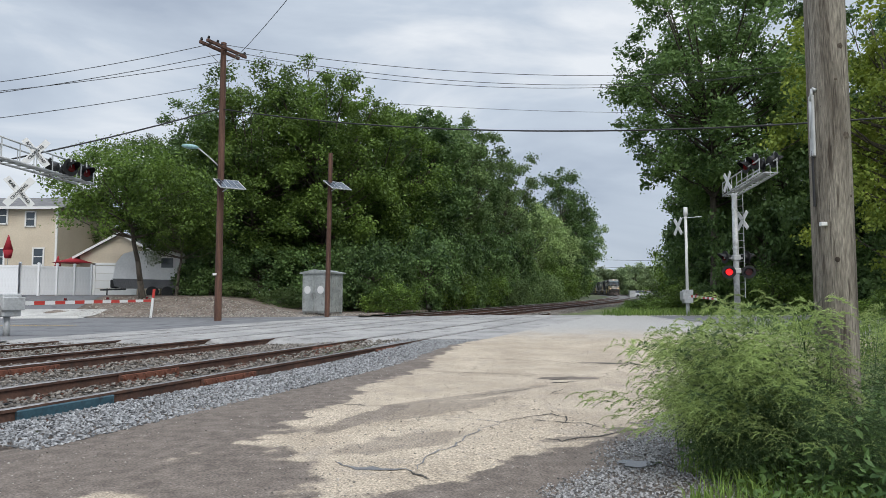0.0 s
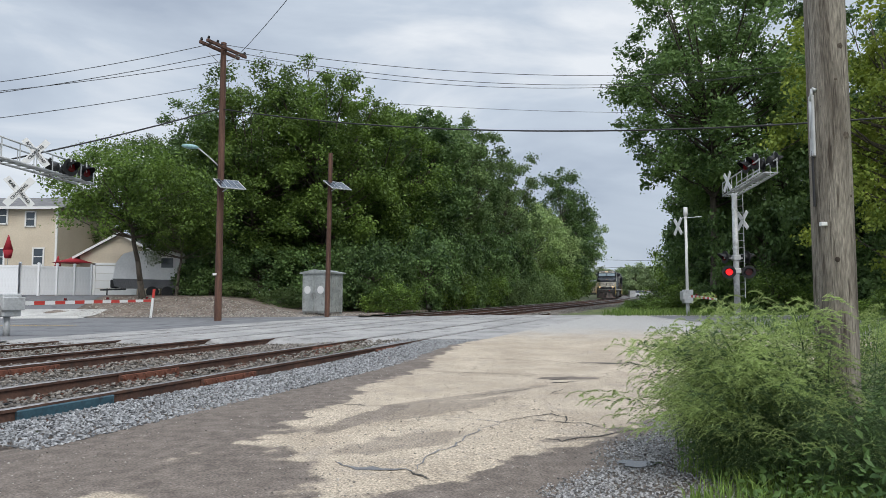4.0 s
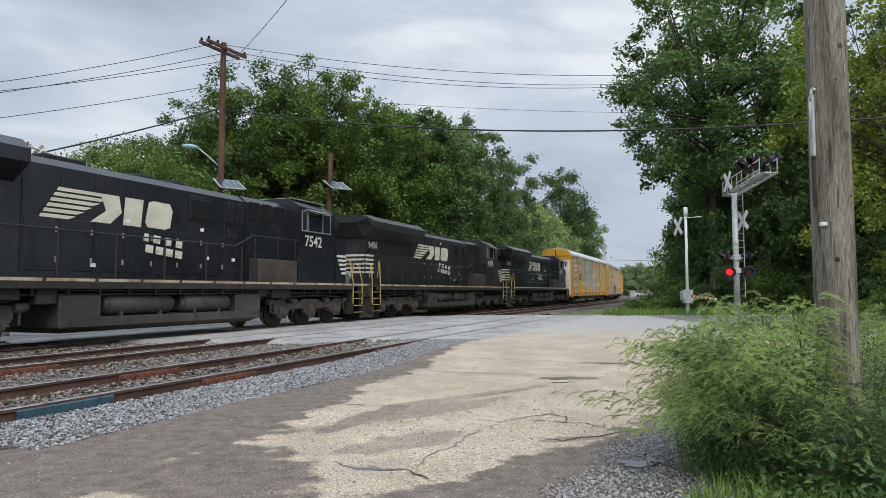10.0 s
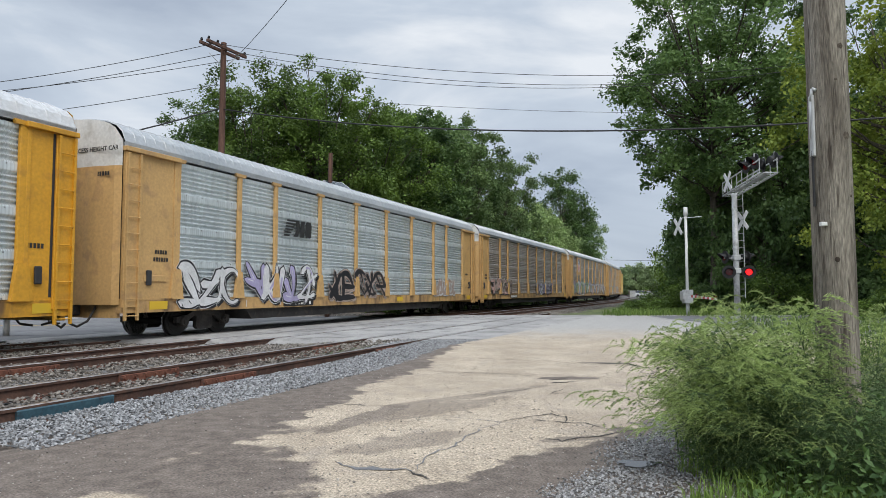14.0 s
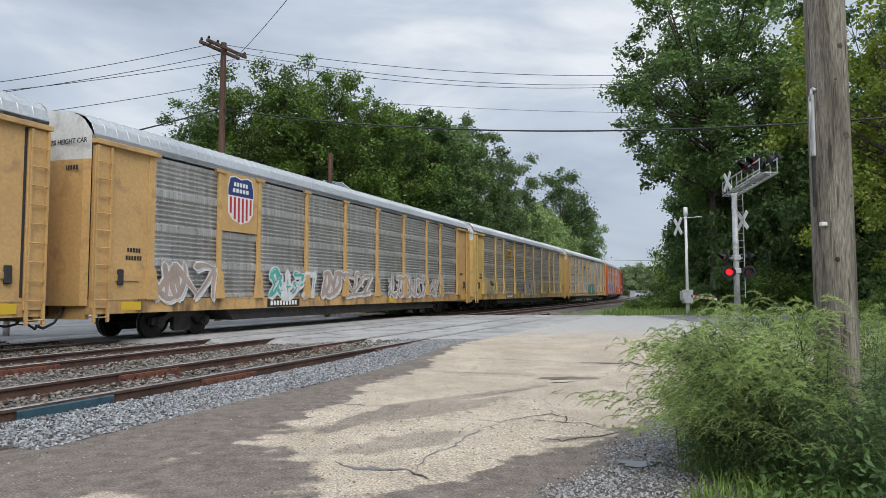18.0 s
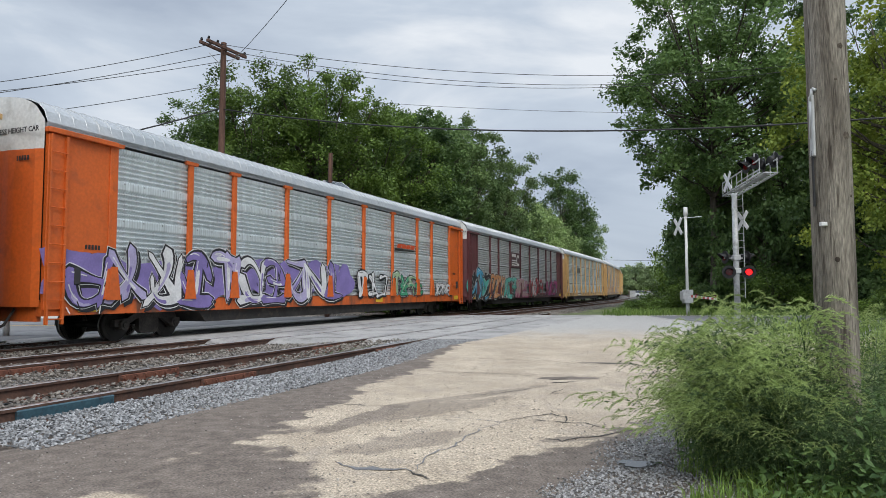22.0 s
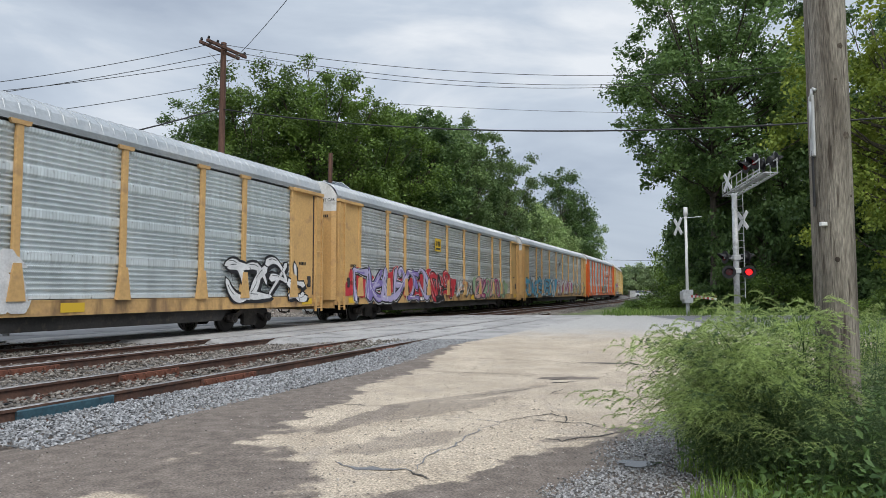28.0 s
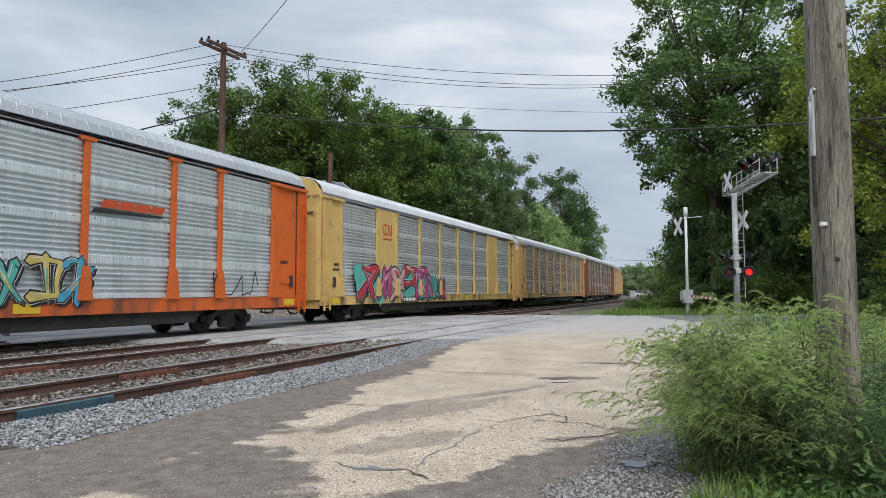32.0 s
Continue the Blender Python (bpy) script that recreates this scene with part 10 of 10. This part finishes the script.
def crack(points, w, material, seed, label):
    rng = random.Random(seed)
    P = []
    for (ax, ay), (bx, by) in zip(points, points[1:]):
        k = max(3, int(math.hypot(bx - ax, by - ay) / 0.10))
        for i in range(k):
            t = i / k
            P.append((ax + (bx - ax) * t + rng.gauss(0, 0.022), ay + (by - ay) * t + rng.gauss(0, 0.022)))
    P.append(points[-1])
    V, F = [], []
    for i, (x, y) in enumerate(P):
        dx, dy = P[min(i + 1, len(P) - 1)][0] - P[max(i - 1, 0)][0], P[min(i + 1, len(P) - 1)][1] - P[max(i - 1, 0)][1]
        d = math.hypot(dx, dy) or 1
        ww = 0.9 * w * rng.uniform(0.3, 1.5) * min(1.0, 0.25 + 3 * min(i, len(P) - 1 - i) / len(P))
        nx, ny = -dy / d * ww, dx / d * ww
        V += [(x + nx, y + ny, lot_top(x + nx, y + ny) + 0.005), (x - nx, y - ny, lot_top(x - nx, y - ny) + 0.005)]
    for i in range(len(P) - 1):
        F.append((2 * i, 2 * i + 1, 2 * i + 3, 2 * i + 2))
    tagged(new("pavement_crack", raw("pavement_crack", V, F, material)), label, "pavement crack", "cracks in the pavement", "structure")


crack([(-0.85, 5.37), (-0.62, 5.23), (-0.4, 5.16), (-0.23, 5.1)], 0.040, M_SEALER, 1, "grey sealed crack across the lot")
crack([(-0.24, 5.16), (-0.11, 5.59), (0.13, 6.07), (0.36, 6.64), (0.59, 7.07)], 0.009, M_SEALER, 2, "grey sealed crack across the lot")
crack([(0.01, 7.4), (0.27, 7.23), (0.59, 7.07), (0.81, 6.98)], 0.010, M_SEALER, 3, "grey sealed crack across the lot")
crack([(0.59, 7.07), (0.88, 7.36), (1.17, 7.47), (1.32, 7.3), (1.25, 7.04)], 0.012, M_CRACK, 4, "thin open crack in the pavement")
crack([(0.9, 7.47), (0.97, 7.14), (1.19, 7.04), (1.45, 6.92), (1.63, 6.59)], 0.01, M_CRACK, 5, "thin open crack in the pavement")
crack([(0.81, 6.35), (0.99, 6.18), (1.06, 6.14), (1.44, 6.38), (2.03, 6.75)], 0.012, M_CRACK, 6, "thin open crack in the pavement")
crack([(1.37, 9.43), (1.46, 9.06), (1.66, 9.32), (1.36, 8.91), (1.8, 8.91)], 0.01, M_CRACK, 7, "thin open crack in the pavement")
crack([(-0.81, 11.67), (0.06, 11.33), (0.62, 11.37), (1.46, 10.68)], 0.014, M_CRACK, 8, "thin open crack in the pavement")
crack([(0.18, 13.58), (1.05, 13.22), (2.1, 12.99), (2.84, 12.44), (3.64, 12.74)], 0.012, M_CRACK, 9, "thin open crack in the pavement")
crack([(0.2, 15.12), (1.08, 15.12), (1.84, 15.27)], 0.01, M_CRACK, 10, "thin open crack in the pavement")
crack([(-1.31, 8.23), (-0.88, 8.02), (-0.42, 7.9)], 0.012, M_CRACK, 11, "thin open crack in the pavement")
crack([(0.33, 8.81), (0.79, 9.06), (1.21, 9.43)], 0.01, M_CRACK, 12, "thin open crack in the pavement")
crack([(1.49, 10.27), (1.84, 10.34), (2.08, 10.27)], 0.03, M_CRACK, 13, "broken dark patch in the pavement")
crack([(1.49, 9.96), (1.78, 10.02), (2.01, 10.02)], 0.03, M_CRACK, 14, "broken dark patch in the pavement")
crack([(2.65, 12.76), (2.99, 12.65), (3.35, 12.44)], 0.05, M_CRACK, 15, "dark worn joint in the pavement")
crack([(-0.23, 5.1), (-0.16, 4.96), (-0.1, 4.89)], 0.012, M_CRACK, 16, "thin open crack in the pavement")

# small puddle among the gravel
pv, pf = [(1.5, 5.31, float(lot_z(1.5, 5.31)) + 0.014)], []
for k in range(24):
    a = 2 * math.pi * k / 24
    r = 1 + 0.25 * math.sin(3 * a + 1) + 0.12 * math.sin(7 * a)
    pv.append((1.5 + 0.15 * r * math.cos(a), 5.31 + 0.10 * r * math.sin(a), pv[0][2]))
    pf.append((0, 1 + k, 1 + (k + 1) % 24))
tagged(new("puddle", raw("puddle", pv, pf, plain("puddle_water", (0.03, 0.028, 0.025), 0.03))), "small puddle of rain water among the gravel", "puddle", kind="structure")


# ---------------------------------------------------------------- movement
FRONT0, SPEED = 212.22, -21.65   # the train's front along the line at the start, metres a second
GAP0 = 89.43                     # length of the four locomotives


def on_track(s, half):
    """The pose of a vehicle whose middle is at s: its trucks, half metres before and behind, stand on the line. It faces towards smaller s."""
    ax, ay = on_line(s - half, 0.0)
    bx, by = on_line(s + half, 0.0)
    az, bz = float(rail_z(s - half)), float(rail_z(s + half))
    d = Vector((ax - bx, ay - by, az - bz)).normalized()
    side = Vector((0, 0, 1)).cross(d).normalized()
    up = d.cross(side)
    m = Matrix((d, side, up)).transposed().to_4x4()
    m.translation = ((ax + bx) / 2, (ay + by) / 2, (az + bz) / 2)
    return m


def motions():
    for i, ob in enumerate(LOCO_OBS):
        flip = Matrix.Rotation(math.pi, 4, "Z") if i else Matrix.Identity(4)
        mid = (i + 0.5) * GAP0 / 4 + (0.85, 0.75, 0.5, 0.55)[i]
        walk(ob, [(t, on_track(FRONT0 + SPEED * t + mid, 6.9) @ flip) for t in np.arange(0, 32.01, 0.8).tolist()])
    for i, ob in enumerate(WAGON_OBS):
        mid = GAP0 + (i + 0.5) * CAR_P - float(np.interp(i + 0.5, [0.5, 1.5, 4, 8, 12, 15, 22], [0.15, 0.0, 0.05, 0.66, 0.82, 1.2, 1.22]))
        walk(ob, [(t, on_track(FRONT0 + SPEED * t + mid, 10.05)) for t in np.arange(0, 32.01, 0.8).tolist()])
    for ob, base, amp, ph in SWAY:
        rows = []
        for k in range(65):
            t = k * 0.5
            gust = amp * (0.35 + 0.65 * ramp((t - 7.5) / 3)) * (0.6 + 0.4 * math.sin(0.7 * t + ph))
            rows.append((t, base @ pose(0, 0, 0, gust * math.sin(2.9 * t + ph), gust * 0.8 * math.sin(2.3 * t + 1.7 * ph), 0)))
        walk(ob, rows)
    # the flashers change sides: the lit disc slides forward in its hood, the other back
    for ob, out, first in FLASH:
        rows = []
        lit = first
        t0 = 0.0
        flips = sorted([0.53 + 1.19 * k for k in range(27)] + [1.11 + 1.19 * k for k in range(27)])
        for f in [x for x in flips if x < 31.9]:
            rows += [(t0, lit), (f - 0.02, lit)]
            lit, t0 = not lit, f + 0.02
        rows += [(t0, lit), (32.0, lit)]
        walk(ob, [(t, out if v else out @ pose(0, 0, -0.07)) for t, v in rows])


motions()
